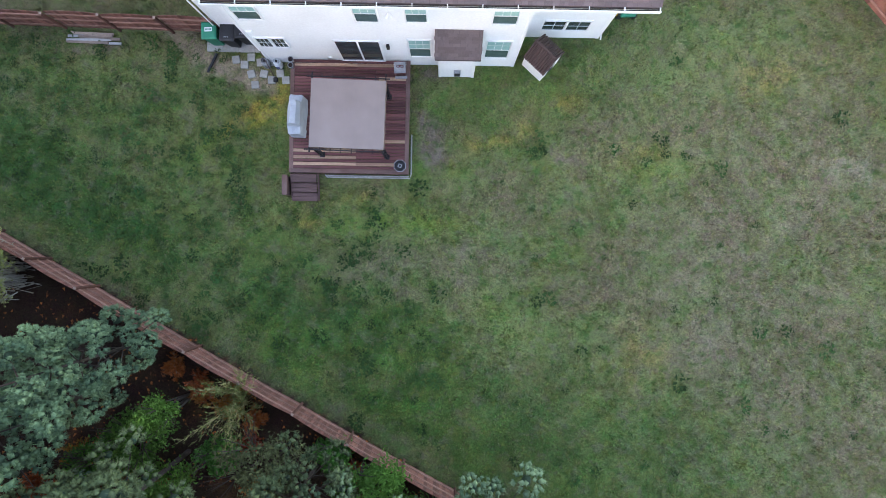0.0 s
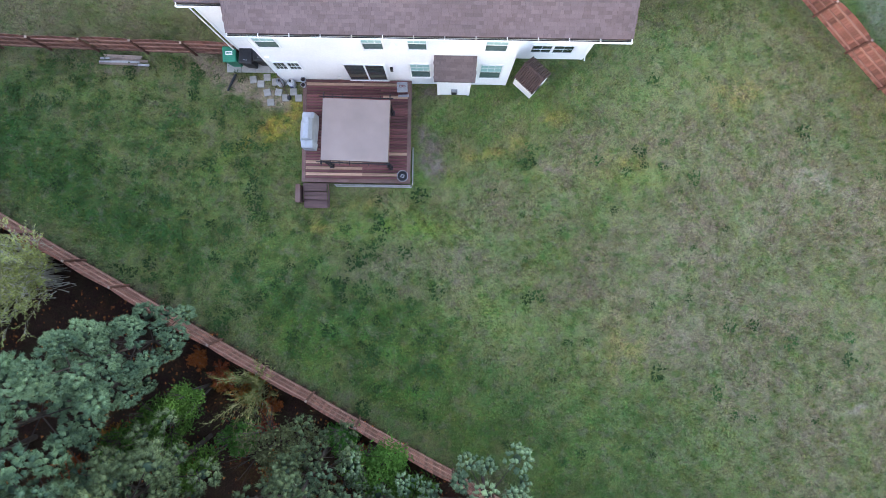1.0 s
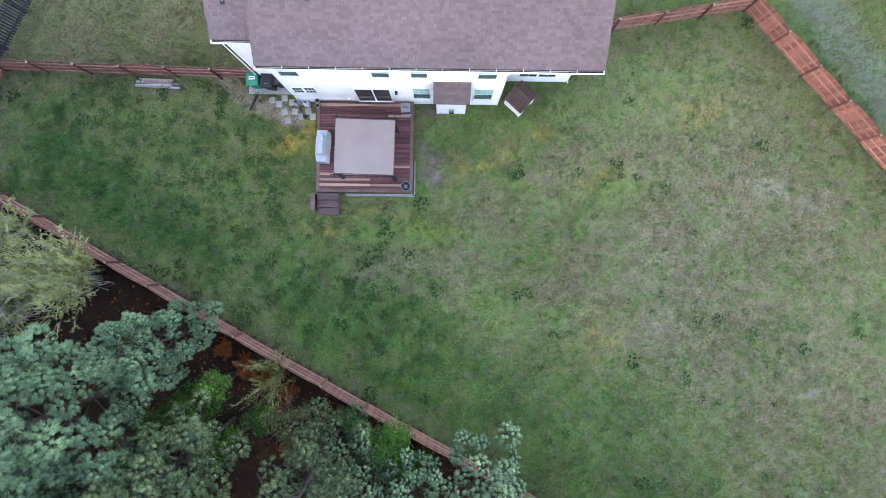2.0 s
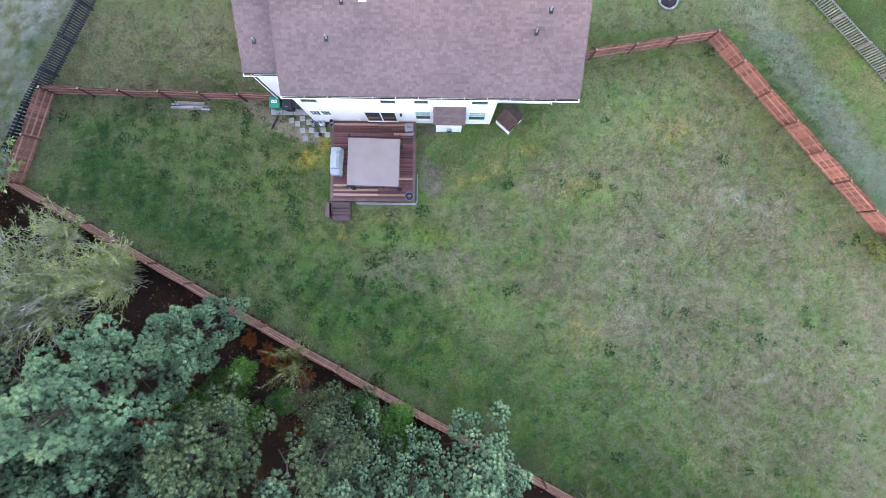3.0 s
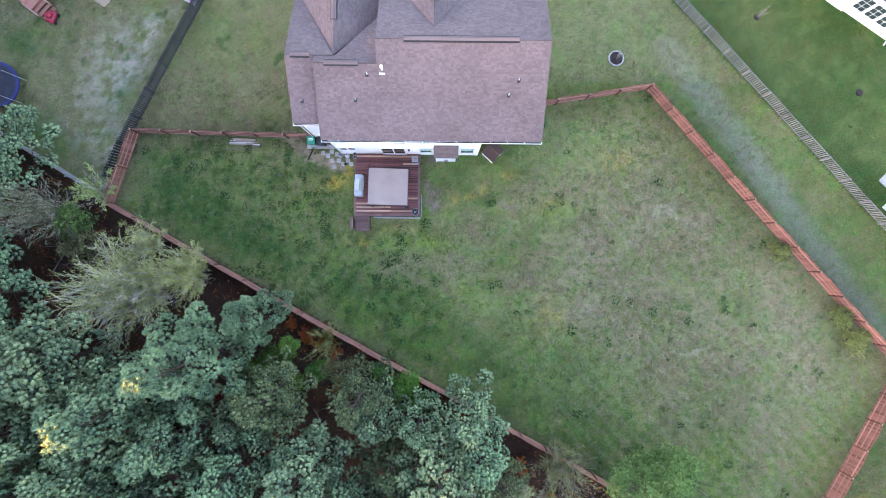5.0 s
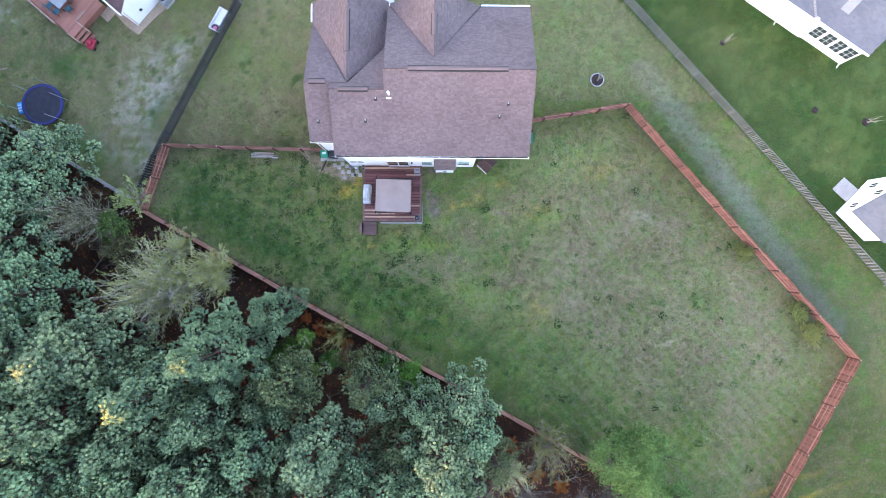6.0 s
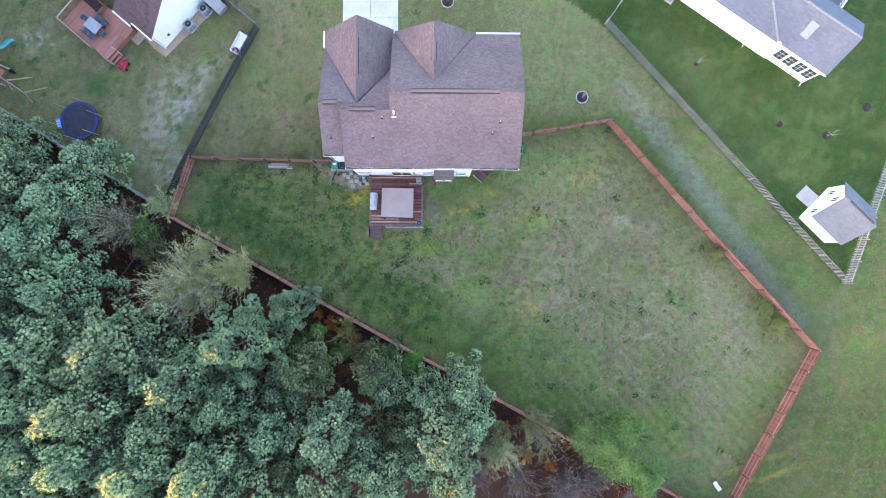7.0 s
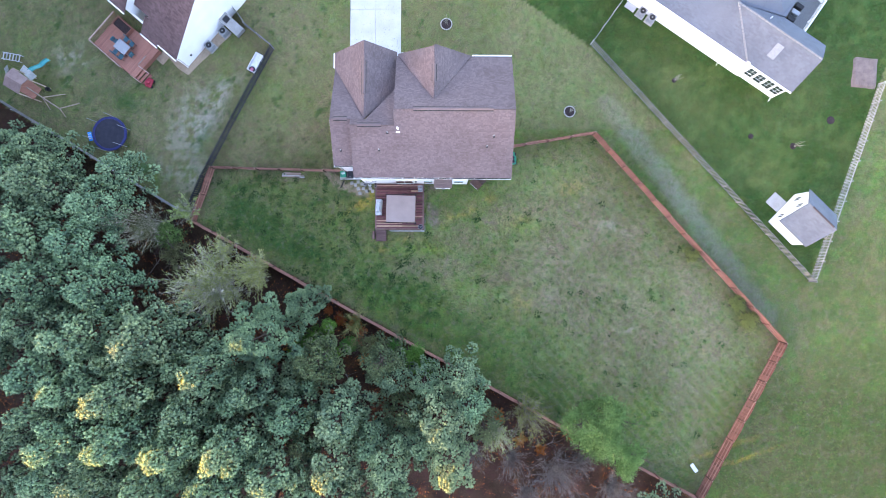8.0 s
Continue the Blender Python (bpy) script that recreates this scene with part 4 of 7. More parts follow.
build_house()

# ---- fences ----
def fence_kit(name, label, group, length, height, picket_w, gap, arch, wood, post_wood, cap_wood, rails, inner, post_h=None, rail_wood=None, rail_h=0.045):
    """One panel, along +x from its first post; the rails and posts stand on the side inner (+1 or -1 of y). Returns the template."""
    t = thing(name, label, "fence", pose(0, 0, -50), group)
    post_h = post_h or height + 0.05
    post = part("post", boxed(-0.05, inner * 0.05 - 0.05, -0.05, 0.05, inner * 0.05 + 0.05, post_h, 0.008), post_wood, t)
    part("post_cap", boxed(-0.055, inner * 0.05 - 0.055, post_h + 0.001, 0.055, inner * 0.05 + 0.055, post_h + 0.02), cap_wood, post)
    for k, z in enumerate(rails):
        part("rail", boxed(0.05, inner * 0.012 - 0.02, z - rail_h, length - 0.05, inner * 0.012 + 0.02, z + rail_h), rail_wood or wood, t)
    n = int((length - 0.02) / (picket_w + gap))
    meshes = {}
    for k in range(n):
        x = 0.02 + (length - 0.02) * k / n
        u = (k + 0.5) / n
        top = round(height + arch * (1 - (2 * u - 1) ** 2), 2)
        if top not in meshes:
            b = bmesh.new()
            y = -inner * 0.02
            w, c = picket_w, picket_w * 0.22
            pts = [(0, 0.03), (w, 0.03), (w, top - c), (w - c, top), (c, top), (0, top - c)]
            fr = [b.verts.new((px, y - 0.009, pz)) for px, pz in pts]
            bk = [b.verts.new((px, y + 0.009, pz)) for px, pz in pts]
            b.faces.new(fr)
            b.faces.new(bk[::-1])
            for i in range(6):
                b.faces.new((fr[i - 1], bk[i - 1], bk[i], fr[i]))
            bmesh.ops.recalc_face_normals(b, faces=b.faces)
            meshes[top] = mesh_of("picket", b, wood)
        p = part("picket", meshes[top], None, t)
        p.location = (x, 0, 0)
    if cap_wood is CEDARCAP:
        b = bmesh.new()
        m = 8
        for k in range(m):
            za, zb = [height + arch * (1 - (2 * u / m - 1) ** 2) - 0.035 for u in (k, k + 1)]
            slab(b, [(0.05 + (length - 0.1) * k / m, -inner * 0.035 - 0.008, za), (0.05 + (length - 0.1) * (k + 1) / m, -inner * 0.035 - 0.008, zb),
                     (0.05 + (length - 0.1) * (k + 1) / m, -inner * 0.035 + 0.004, zb), (0.05 + (length - 0.1) * k / m, -inner * 0.035 + 0.004, za)], 0.05)
        part("top_trim", b, cap_wood, t)
    return t


def fence_run(kit, length, pts, rng, wobble=0.8):
    """Copies of a panel along a line of the plan."""
    for a, b in zip(pts, pts[1:]):
        a, b = Vector(a), Vector(b)
        d = (b - a).length
        n = max(1, round(d / length))
        turn = math.degrees(math.atan2(b.y - a.y, b.x - a.x))
        for k in range(n):
            p = a + (b - a) * (k / n)
            copy_thing(kit, pose(p.x, p.y, rng.uniform(-0.02, 0.02), rng.uniform(-0.8, 0.8), 0, turn + rng.uniform(-wobble, wobble)) @ Matrix.Diagonal((d / n / length, 1, 1, 1)))


def drop_kit(kit):
    for o in (*kit.children_recursive, kit):
        bpy.data.objects.remove(o)


frng = random.Random(9)
cedar = fence_kit("picket_fence", "length of reddish stained cedar picket fence with arched top", "cedar yard fence", 2.44, 1.5, 0.137, 0.004, 0.13, CEDAR, CEDARPOST, CEDARCAP, (0.3, 0.82, 1.3), 1, None, CEDARRAIL)
fence_run(cedar, 2.44, [FENCE_W, (-15.5, -2.25), (-8.55, -6.15), (0.7, -11.1), (12.5, -17.6), FENCE_S], frng)
fence_run(cedar, 2.44, [FENCE_S, FENCE_SE, (26.3, 2.75), FENCE_NE, (6.8, 11.78)], frng)
fence_run(cedar, 2.44, [(-9.9, 9.25), FENCE_NW, FENCE_W], frng)
part("post", boxed(-0.05, -0.05, -0.05, 0.05, 0.05, 1.6), CEDARPOST, thing("fence_post", "cedar end post beside the house wall", "fence post", pose(6.82, 11.72, 0)))
drop_kit(cedar)

slat = fence_kit("slat_fence", "length of pale weathered slat fence with open gaps", "slat fence of the green lawn", 2.4, 1.15, 0.085, 0.085, 0.0, SLATWOOD, SLATWOOD, GREYFENCE, (0.06, 1.12), 1, 1.2, GREYFENCE, 0.012)
fence_run(slat, 2.4, [(40.35, -2.35), (16.5, 23.3)], frng)
drop_kit(slat)
slat = fence_kit("slat_fence", "length of white slat fence with open gaps", "slat fence of the green lawn", 2.4, 1.15, 0.08, 0.10, 0.0, PALEFENCE, PALEFENCE, PALEFENCE, (0.3, 0.95), 1, 1.2)
fence_run(slat, 2.4, [(47.9, 19.2), (40.35, -2.35)], frng)
fence_run(slat, 2.4, [(16.5, 23.3), (21.6, 30.5)], frng)
drop_kit(slat)
dark = fence_kit("slat_fence", "length of dark weathered slat fence", "dark slat fence", 2.4, 1.45, 0.11, 0.05, 0.0, DARKFENCE, DARKFENCE, DARKFENCE, (0.3, 1.15), -1, 1.5)
fence_run(dark, 2.4, [(-26.6, 5.6), (-25.3, 8.6), (-22.1, 14.9), (-18.0, 22.6)], frng)
drop_kit(dark)
grey = fence_kit("board_fence", "length of grey weathered board fence", "grey board fence", 2.4, 1.25, 0.13, 0.01, 0.0, GREYFENCE, GREYFENCE, PALEFENCE, (0.3, 1.05), 1, 1.35)
fence_run(grey, 2.4, [(-27.4, 4.7), (-33.3, 8.2), (-38.8, 11.6), (-52.0, 19.5)], frng)
fence_run(grey, 2.4, [(-18.0, 22.7), (-20.9, 25.0), (-23.0, 27.8)], frng)
drop_kit(grey)

# ---- trees and shrubs ----
def tri_mesh(name, verts, clump, material):
    """A body of loose triangles; clump: a shade for each triangle."""
    verts = np.asarray(verts, np.float32).reshape(-1, 3)
    m = len(verts)
    me = bpy.data.meshes.new(name)
    me.vertices.add(m)
    me.vertices.foreach_set("co", verts.ravel())
    me.loops.add(m)
    me.loops.foreach_set("vertex_index", np.arange(m, dtype=np.int32))
    me.polygons.add(m // 3)
    me.polygons.foreach_set("loop_start", np.arange(0, m, 3, dtype=np.int32))
    me.update(calc_edges=True)
    a = me.attributes.new("clump", "FLOAT", "POINT")
    a.data.foreach_set("value", np.repeat(np.asarray(clump, np.float32), 3))
    me.materials.append(material)
    return me


def soup(name, verts, tris, clump, material, inner=None):
    """A body of triangles that may share corners, shaded smooth; clump: a shade for each corner."""
    me = bpy.data.meshes.new(name)
    me.vertices.add(len(verts))
    me.vertices.foreach_set("co", np.asarray(verts, np.float32).ravel())
    me.loops.add(tris.size)
    me.loops.foreach_set("vertex_index", tris.astype(np.int32).ravel())
    me.polygons.add(len(tris))
    me.polygons.foreach_set("loop_start", np.arange(0, tris.size, 3, dtype=np.int32))
    me.polygons.foreach_set("use_smooth", np.ones(len(tris), bool))
    me.update(calc_edges=True)
    a = me.attributes.new("clump", "FLOAT", "POINT")
    a.data.foreach_set("value", np.asarray(clump, np.float32))
    me.materials.append(material)
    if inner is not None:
        me.materials.append(CORESHADE)
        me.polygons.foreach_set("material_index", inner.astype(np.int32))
    return me


def heart():
    """The corners and faces of the rounded inside of a plume."""
    b = bmesh.new()
    bmesh.ops.create_icosphere(b, subdivisions=2, radius=1)
    bmesh.ops.delete(b, geom=[v for v in b.verts if v.co.z < -0.6], context="VERTS")
    b.verts.index_update()
    v, f = np.array([p.co[:] for p in b.verts]), np.array([[c.index for c in q.verts] for q in b.faces])
    b.free()
    return v, f


HEART, HEART_FACES = heart()
KNOT = np.concatenate([np.eye(3), -np.eye(3)])
KNOT_FACES = np.array([(0, 1, 2), (1, 3, 2), (3, 4, 2), (4, 0, 2), (1, 0, 5), (3, 1, 5), (4, 3, 5), (0, 4, 5)])


def plume_crown(r, plumes, lobe, tuft, needles, wide, material, dense, core):
    """Rounded plumes of foliage: each is a head of tufts, and each tuft is a bunch of fine needles round a small knot of shoots."""
    vs, ts, ks, ins, count = [], [], [], [], 0
    body = 0.76
    for p, way, size, tone, s in plumes:
        w = way / np.linalg.norm(way)
        q = np.cross(w, (0.3, 0.9, 0.1))
        q /= np.linalg.norm(q)
        turn = np.stack([q, np.cross(w, q), w])
        rr = lobe * size
        # dark core that paints the shaded gaps between the tufts
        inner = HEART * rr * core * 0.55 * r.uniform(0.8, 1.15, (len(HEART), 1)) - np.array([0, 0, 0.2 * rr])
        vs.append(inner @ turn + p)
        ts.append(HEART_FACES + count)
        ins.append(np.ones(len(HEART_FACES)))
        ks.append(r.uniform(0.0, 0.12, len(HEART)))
        count += len(HEART)
        n = max(5, int(dense * (rr / tuft) ** 2))
        i = np.arange(n)
        h = 1 - 1.3 * (i + r.uniform(0.2, 0.8, n)) / n
        g, ring = r.uniform(0, 6) + i * 2.39996 + r.normal(0, 0.25, n), np.sqrt(1 - h * h)
        d = np.stack([ring * np.cos(g), ring * np.sin(g), h], -1)
        c = d * rr * r.uniform(0.72, 0.98, (n, 1)) * np.array([1, 1, 1.35])
        tr = tuft * r.uniform(0.75, 1.25, n)
        # skylight painted in: tufts lighten towards the plume's top and the limb's tip
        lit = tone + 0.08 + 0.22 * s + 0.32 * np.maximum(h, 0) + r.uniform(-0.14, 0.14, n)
        # the soft body of each tuft
        knot = KNOT[None] @ np.linalg.qr(r.normal(size=(n, 3, 3)))[0]
        puff = knot * (tr * body)[:, None, None] * r.uniform(0.7, 1.3, (n, len(KNOT), 1)) + c[:, None]
        vs.append(puff.reshape(-1, 3) @ turn + p)
        ts.append((KNOT_FACES[None] + (np.arange(n) * len(KNOT))[:, None, None]).reshape(-1, 3) + count)
        # outward side of each tuft painted lighter than its inner side
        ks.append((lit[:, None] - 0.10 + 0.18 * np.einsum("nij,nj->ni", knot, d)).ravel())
        ins.append(np.zeros(n * len(KNOT_FACES)))
        count += n * len(KNOT)
        m = n * needles
        out = d[np.repeat(i, needles)] * 0.85 + r.normal(0, 0.5, (m, 3))
        out /= np.linalg.norm(out, axis=1, keepdims=True)
        t0 = np.repeat(tr, needles)[:, None]
        root = np.repeat(c, needles, 0) + out * t0 * 0.55
        side = np.cross(out, r.normal(size=(m, 3)))
        side /= np.linalg.norm(side, axis=1, keepdims=True) + 1e-6
        wd, ln = wide * r.uniform(0.7, 1.3, (m, 1)), t0 * r.uniform(0.5, 0.95, (m, 1))
        v = np.stack([root - side * wd, root + side * wd, root + out * ln], 1).reshape(-1, 3)
        vs.append(v @ turn + p)
        ts.append(np.arange(len(v)).reshape(-1, 3) + count)
        # needle roots painted darker and tips lighter, for bright tops and dark recesses
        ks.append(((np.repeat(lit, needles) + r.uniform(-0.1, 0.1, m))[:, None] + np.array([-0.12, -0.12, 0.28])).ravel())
        ins.append(np.zeros(m))
        count += len(v)
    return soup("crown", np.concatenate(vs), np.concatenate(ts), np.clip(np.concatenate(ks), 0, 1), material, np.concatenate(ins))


def pine_mesh(seed, R, H, whorls=6, material=None, low=0.34, lobe=0.69, tuft=0.18, needles=8, wide=0.017, dense=2.3, core=0.64):
    """A white pine: whorled limbs that end in upturned, rounded plumes with gaps between them. Unit: metres, foot at 0."""
    r = np.random.RandomState(seed)
    limbs = bmesh.new()
    tube(limbs, (0, 0, 0), (0, 0, H * 0.95), 0.011 * H, 0.03, 7)
    plumes = []
    for k in range(whorls):
        f = k / (whorls - 1)
        z = H * (low + (0.9 - low) * f)
        reach = R * (1 - f) ** 0.75 * (0.95 if k else 0.85) + 0.2
        n = 6 if f < 0.5 else 5 if f < 0.8 else 3
        off = r.uniform(0, math.tau)
        for j in range(n):
            a = off + math.tau * j / n + r.normal(0, 0.25)
            ln = reach * r.uniform(0.55, 1.2)
            e = np.array([math.cos(a) * ln, math.sin(a) * ln, z + ln * r.uniform(0.05, 0.5) + 0.3 * f])
            tube(limbs, (0, 0, z), tuple(e), 0.035, 0.010, 4)
            tone = r.uniform(-0.2, 0.2)
            out = np.array([math.cos(a), math.sin(a), 0])
            side = np.array([-out[1], out[0], 0])
            plumes.append((e, out * 0.9 + np.array([0, 0, r.uniform(0.5, 1.5)]), r.uniform(0.7, 1.1), tone, 1.0))
            swing = r.choice((-1, 1))
            for s, sg in ((0.66, swing), (0.56, -swing)):
                if ln * s < 0.7 or r.rand() < 0.2:
                    continue
                p = e * np.array([s, s, 0]) + np.array([0, 0, z + (e[2] - z) * s]) + side * sg * (0.38 * ln * (1.15 - s) + 0.25) * r.uniform(0.8, 1.3)
                plumes.append((p + np.array([0, 0, r.uniform(-0.1, 0.3)]), out * 0.5 + side * sg * 0.6 + np.array([0, 0, r.uniform(0.7, 1.6)]), r.uniform(0.5, 0.8), tone, s))
    plumes.append((np.array([0, 0, H * 0.95]), np.array([0, 0, 1.0]), 0.5, 0.1, 1.0))
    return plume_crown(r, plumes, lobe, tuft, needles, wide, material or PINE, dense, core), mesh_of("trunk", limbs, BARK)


def blocker_pine_mesh(seed, R, H):
    """A pine out of view, added only for the light it stops: limbs with broad fans of foliage."""
    r = np.random.RandomState(seed)
    limbs = tube(bmesh.new(), (0, 0, 0), (0, 0, H * 0.95), 0.011 * H, 0.03, 7)
    n = 1000
    f = np.linspace(0, 1, n)
    a, reach = r.uniform(0, math.tau, n), (R * (1 - f) ** 0.7 + 0.3) * r.uniform(0.3, 1, n)
    c = np.stack([np.cos(a) * reach, np.sin(a) * reach, H * (0.06 + 0.92 * f)], -1)
    u, w = r.normal(size=(2, n, 3))
    v = np.stack([c - u * 0.62, c + w * 0.62, c + u * 0.62], 1).reshape(-1, 3)
    return tri_mesh("crown", v, r.rand(n), PINE), mesh_of("trunk", limbs, BARK)


def leafy_mesh(seed, R, H, clumps, leaves, size, material, base=0.25, flat=0.7, wood=BARK, twigs=0):
    """A broad-leaved crown: clumps of small leaves round forked limbs."""
    r = np.random.RandomState(seed)
    limbs = bmesh.new()
    tips = []
    stems = r.randint(4, 7)
    for k in range(stems):
        a, ln = math.tau * k / stems + r.normal(0, 0.3), R * r.uniform(0.3, 0.6)
        p = Vector((math.cos(a) * ln, math.sin(a) * ln, H * r.uniform(0.5, 0.75)))
        tube(limbs, (0.1 * math.cos(a), 0.1 * math.sin(a), 0), p, 0.06, 0.03, 5)
        for j in range(5):
            b = a + r.normal(0, 0.8)
            l2 = R * r.uniform(0.3, 0.6)
            q = p + Vector((math.cos(b) * l2, math.sin(b) * l2, H * r.uniform(0.05, 0.3)))
            tube(limbs, p, q, 0.028, 0.008, 4)
            tips.append(q)
            for t in range(twigs):
                c = b + r.normal(0, 0.9)
                tube(limbs, p.lerp(q, r.uniform(0.3, 1)), q + Vector((math.cos(c), math.sin(c), r.uniform(-0.2, 0.7))) * R * r.uniform(0.15, 0.4), 0.012, 0.004, 3)
    u = r.normal(size=(clumps, 3))
    u /= np.linalg.norm(u, axis=1, keepdims=True)
    u[:, 2] = np.abs(u[:, 2]) * 0.9 - 0.15
    lobes = 0.72 + 0.28 * np.sin(3 * np.arctan2(u[:, 1], u[:, 0]) + seed) * np.cos(2 * u[:, 2] + seed)
    c = u * np.array([R, R, H * flat * 0.55]) * (lobes * r.uniform(0.45, 1.0, clumps) ** 0.5)[:, None] + np.array([0, 0, H * (base + 0.3)])
    c[:, 2] = np.minimum(np.maximum(c[:, 2], 0.15), H)
    spread = 0.055 * R + 0.08
    p = c[:, None] + r.normal(0, spread, (clumps, leaves, 3)) * np.array([1, 1, 0.6])
    a, b = r.normal(size=(2, clumps, leaves, 3))
    a[..., 2] *= 0.5
    a /= np.linalg.norm(a, axis=-1, keepdims=True)
    b = np.cross(a, b)
    b[..., 2] *= 0.6
    b /= np.linalg.norm(b, axis=-1, keepdims=True) + 1e-6
    s = size * r.uniform(0.6, 1.3, (clumps, leaves, 1))
    t1 = np.stack([p - a * s, p + b * s * 0.45, p + a * s], 2)
    t2 = np.stack([p - a * s, p + a * s, p - b * s * 0.45], 2)
    v = np.concatenate([t1, t2], 1).reshape(-1, 3)
    # light from above painted in: clumps get lighter leaves higher in the crown
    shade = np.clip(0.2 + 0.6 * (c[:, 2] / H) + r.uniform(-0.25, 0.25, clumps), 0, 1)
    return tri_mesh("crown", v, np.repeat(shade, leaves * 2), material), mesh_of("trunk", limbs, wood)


def twiggy_mesh(seed, R, H, stems, material, leaf=0.13, leaves=11, bare=0.0, bark=None, thick=1.0, whips=6):
    """A shrub of many arching stems with long side whips that point outward; narrow young leaves sit close along the whips."""
    r = np.random.RandomState(seed)
    wood, lv, sh = [], [], []

    def ribbon(p, q, w):
        d = q - p
        s = np.cross(d, r.normal(size=3))
        s /= np.linalg.norm(s) + 1e-6
        wood.extend([p - s * w, p + s * w, q])

    unit = lambda v: v / (np.linalg.norm(v) + 1e-6)
    for k in range(stems):
        a, f = r.uniform(0, math.tau), r.uniform(0.05, 1.0) ** 0.6
        p = np.array([r.normal(0, 0.14 * R), r.normal(0, 0.14 * R), 0.05])
        d = np.array([math.cos(a) * f * R, math.sin(a) * f * R, H * (1.05 - 0.5 * f * f)]) * r.uniform(0.7, 1.1)
        prev, steps = p, 5
        tone = r.uniform(0.1, 0.9)
        leafy = r.rand() > bare
        for i in range(1, steps + 1):
            t = i / steps
            q = p + d * np.array([t ** 1.3, t ** 1.3, t ** 0.75]) + r.normal(0, 0.035 * R, 3) * t
            ribbon(prev, q, 0.034 * (1.2 - t) * thick)
            if i >= 2:
                ahead = unit(q - prev)
                for j in range(whips):
                    o = prev + (q - prev) * r.rand()
                    e = o + unit(ahead + r.normal(size=3) * np.array([0.55, 0.55, 0.4])) * R * r.uniform(0.10, 0.26)
                    ribbon(o, e, 0.014 * thick)
                    if leafy:
                        way = unit(e - o)
                        for m in range(leaves):
                            c = o + (e - o) * r.uniform(0.2, 1.05) + r.normal(0, 0.02, 3)
                            u = unit(way + r.normal(size=3) * 0.55)
                            w = unit(np.cross(u, r.normal(size=3)))
                            lv.extend([c - w * leaf * 0.28, c + w * leaf * 0.28, c + u * leaf * 1.5])
                            sh.append(np.clip(tone + r.uniform(-0.25, 0.25), 0, 1))
            prev = q
    tw = tri_mesh("twigs", wood, np.zeros(len(wood) // 3), bark or TWIG)
    return (tri_mesh("crown", lv, sh, material) if lv else None), tw


def plant(name, label, category, meshes, at, group="", wood="trunk"):
    t = thing(name, label, category, at, group)
    if meshes[1]:
        part(wood, meshes[1], None, t)
    if meshes[0]:
        part("crown", meshes[0], None, t)
    return t


trng = random.Random(21)
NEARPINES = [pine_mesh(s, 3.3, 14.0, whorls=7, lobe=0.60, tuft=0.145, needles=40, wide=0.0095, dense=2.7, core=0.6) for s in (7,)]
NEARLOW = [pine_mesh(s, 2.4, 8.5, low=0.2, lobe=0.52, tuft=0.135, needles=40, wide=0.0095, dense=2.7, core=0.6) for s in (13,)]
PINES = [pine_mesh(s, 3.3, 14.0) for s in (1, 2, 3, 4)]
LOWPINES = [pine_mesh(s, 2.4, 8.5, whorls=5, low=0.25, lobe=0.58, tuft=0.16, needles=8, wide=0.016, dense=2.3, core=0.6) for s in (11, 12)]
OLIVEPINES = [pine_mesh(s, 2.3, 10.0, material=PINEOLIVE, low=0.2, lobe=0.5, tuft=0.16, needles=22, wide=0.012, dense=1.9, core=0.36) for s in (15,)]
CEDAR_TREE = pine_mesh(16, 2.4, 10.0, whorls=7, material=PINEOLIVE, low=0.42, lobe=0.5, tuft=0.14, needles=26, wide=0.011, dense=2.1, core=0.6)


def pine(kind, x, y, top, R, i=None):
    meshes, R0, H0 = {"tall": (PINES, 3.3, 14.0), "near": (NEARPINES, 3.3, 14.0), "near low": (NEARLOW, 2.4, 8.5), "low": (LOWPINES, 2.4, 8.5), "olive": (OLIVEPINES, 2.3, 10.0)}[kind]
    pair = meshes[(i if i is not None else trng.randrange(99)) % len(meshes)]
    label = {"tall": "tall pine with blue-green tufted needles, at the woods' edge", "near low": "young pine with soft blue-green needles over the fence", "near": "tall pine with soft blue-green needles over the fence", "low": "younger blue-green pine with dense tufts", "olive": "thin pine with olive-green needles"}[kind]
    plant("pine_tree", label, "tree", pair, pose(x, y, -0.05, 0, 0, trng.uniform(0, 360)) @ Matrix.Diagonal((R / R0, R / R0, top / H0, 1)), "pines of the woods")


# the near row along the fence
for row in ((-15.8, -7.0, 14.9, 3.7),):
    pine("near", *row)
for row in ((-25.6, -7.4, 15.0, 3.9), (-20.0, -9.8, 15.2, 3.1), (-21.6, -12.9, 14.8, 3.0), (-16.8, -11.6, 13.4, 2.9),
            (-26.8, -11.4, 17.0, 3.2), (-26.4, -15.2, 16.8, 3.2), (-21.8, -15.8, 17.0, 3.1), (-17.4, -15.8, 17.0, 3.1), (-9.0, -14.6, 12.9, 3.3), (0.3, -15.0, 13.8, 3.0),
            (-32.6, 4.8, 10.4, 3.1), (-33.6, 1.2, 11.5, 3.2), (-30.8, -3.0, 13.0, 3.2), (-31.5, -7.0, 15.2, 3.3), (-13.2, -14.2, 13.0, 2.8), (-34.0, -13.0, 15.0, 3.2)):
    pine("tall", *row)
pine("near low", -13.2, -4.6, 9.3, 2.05)
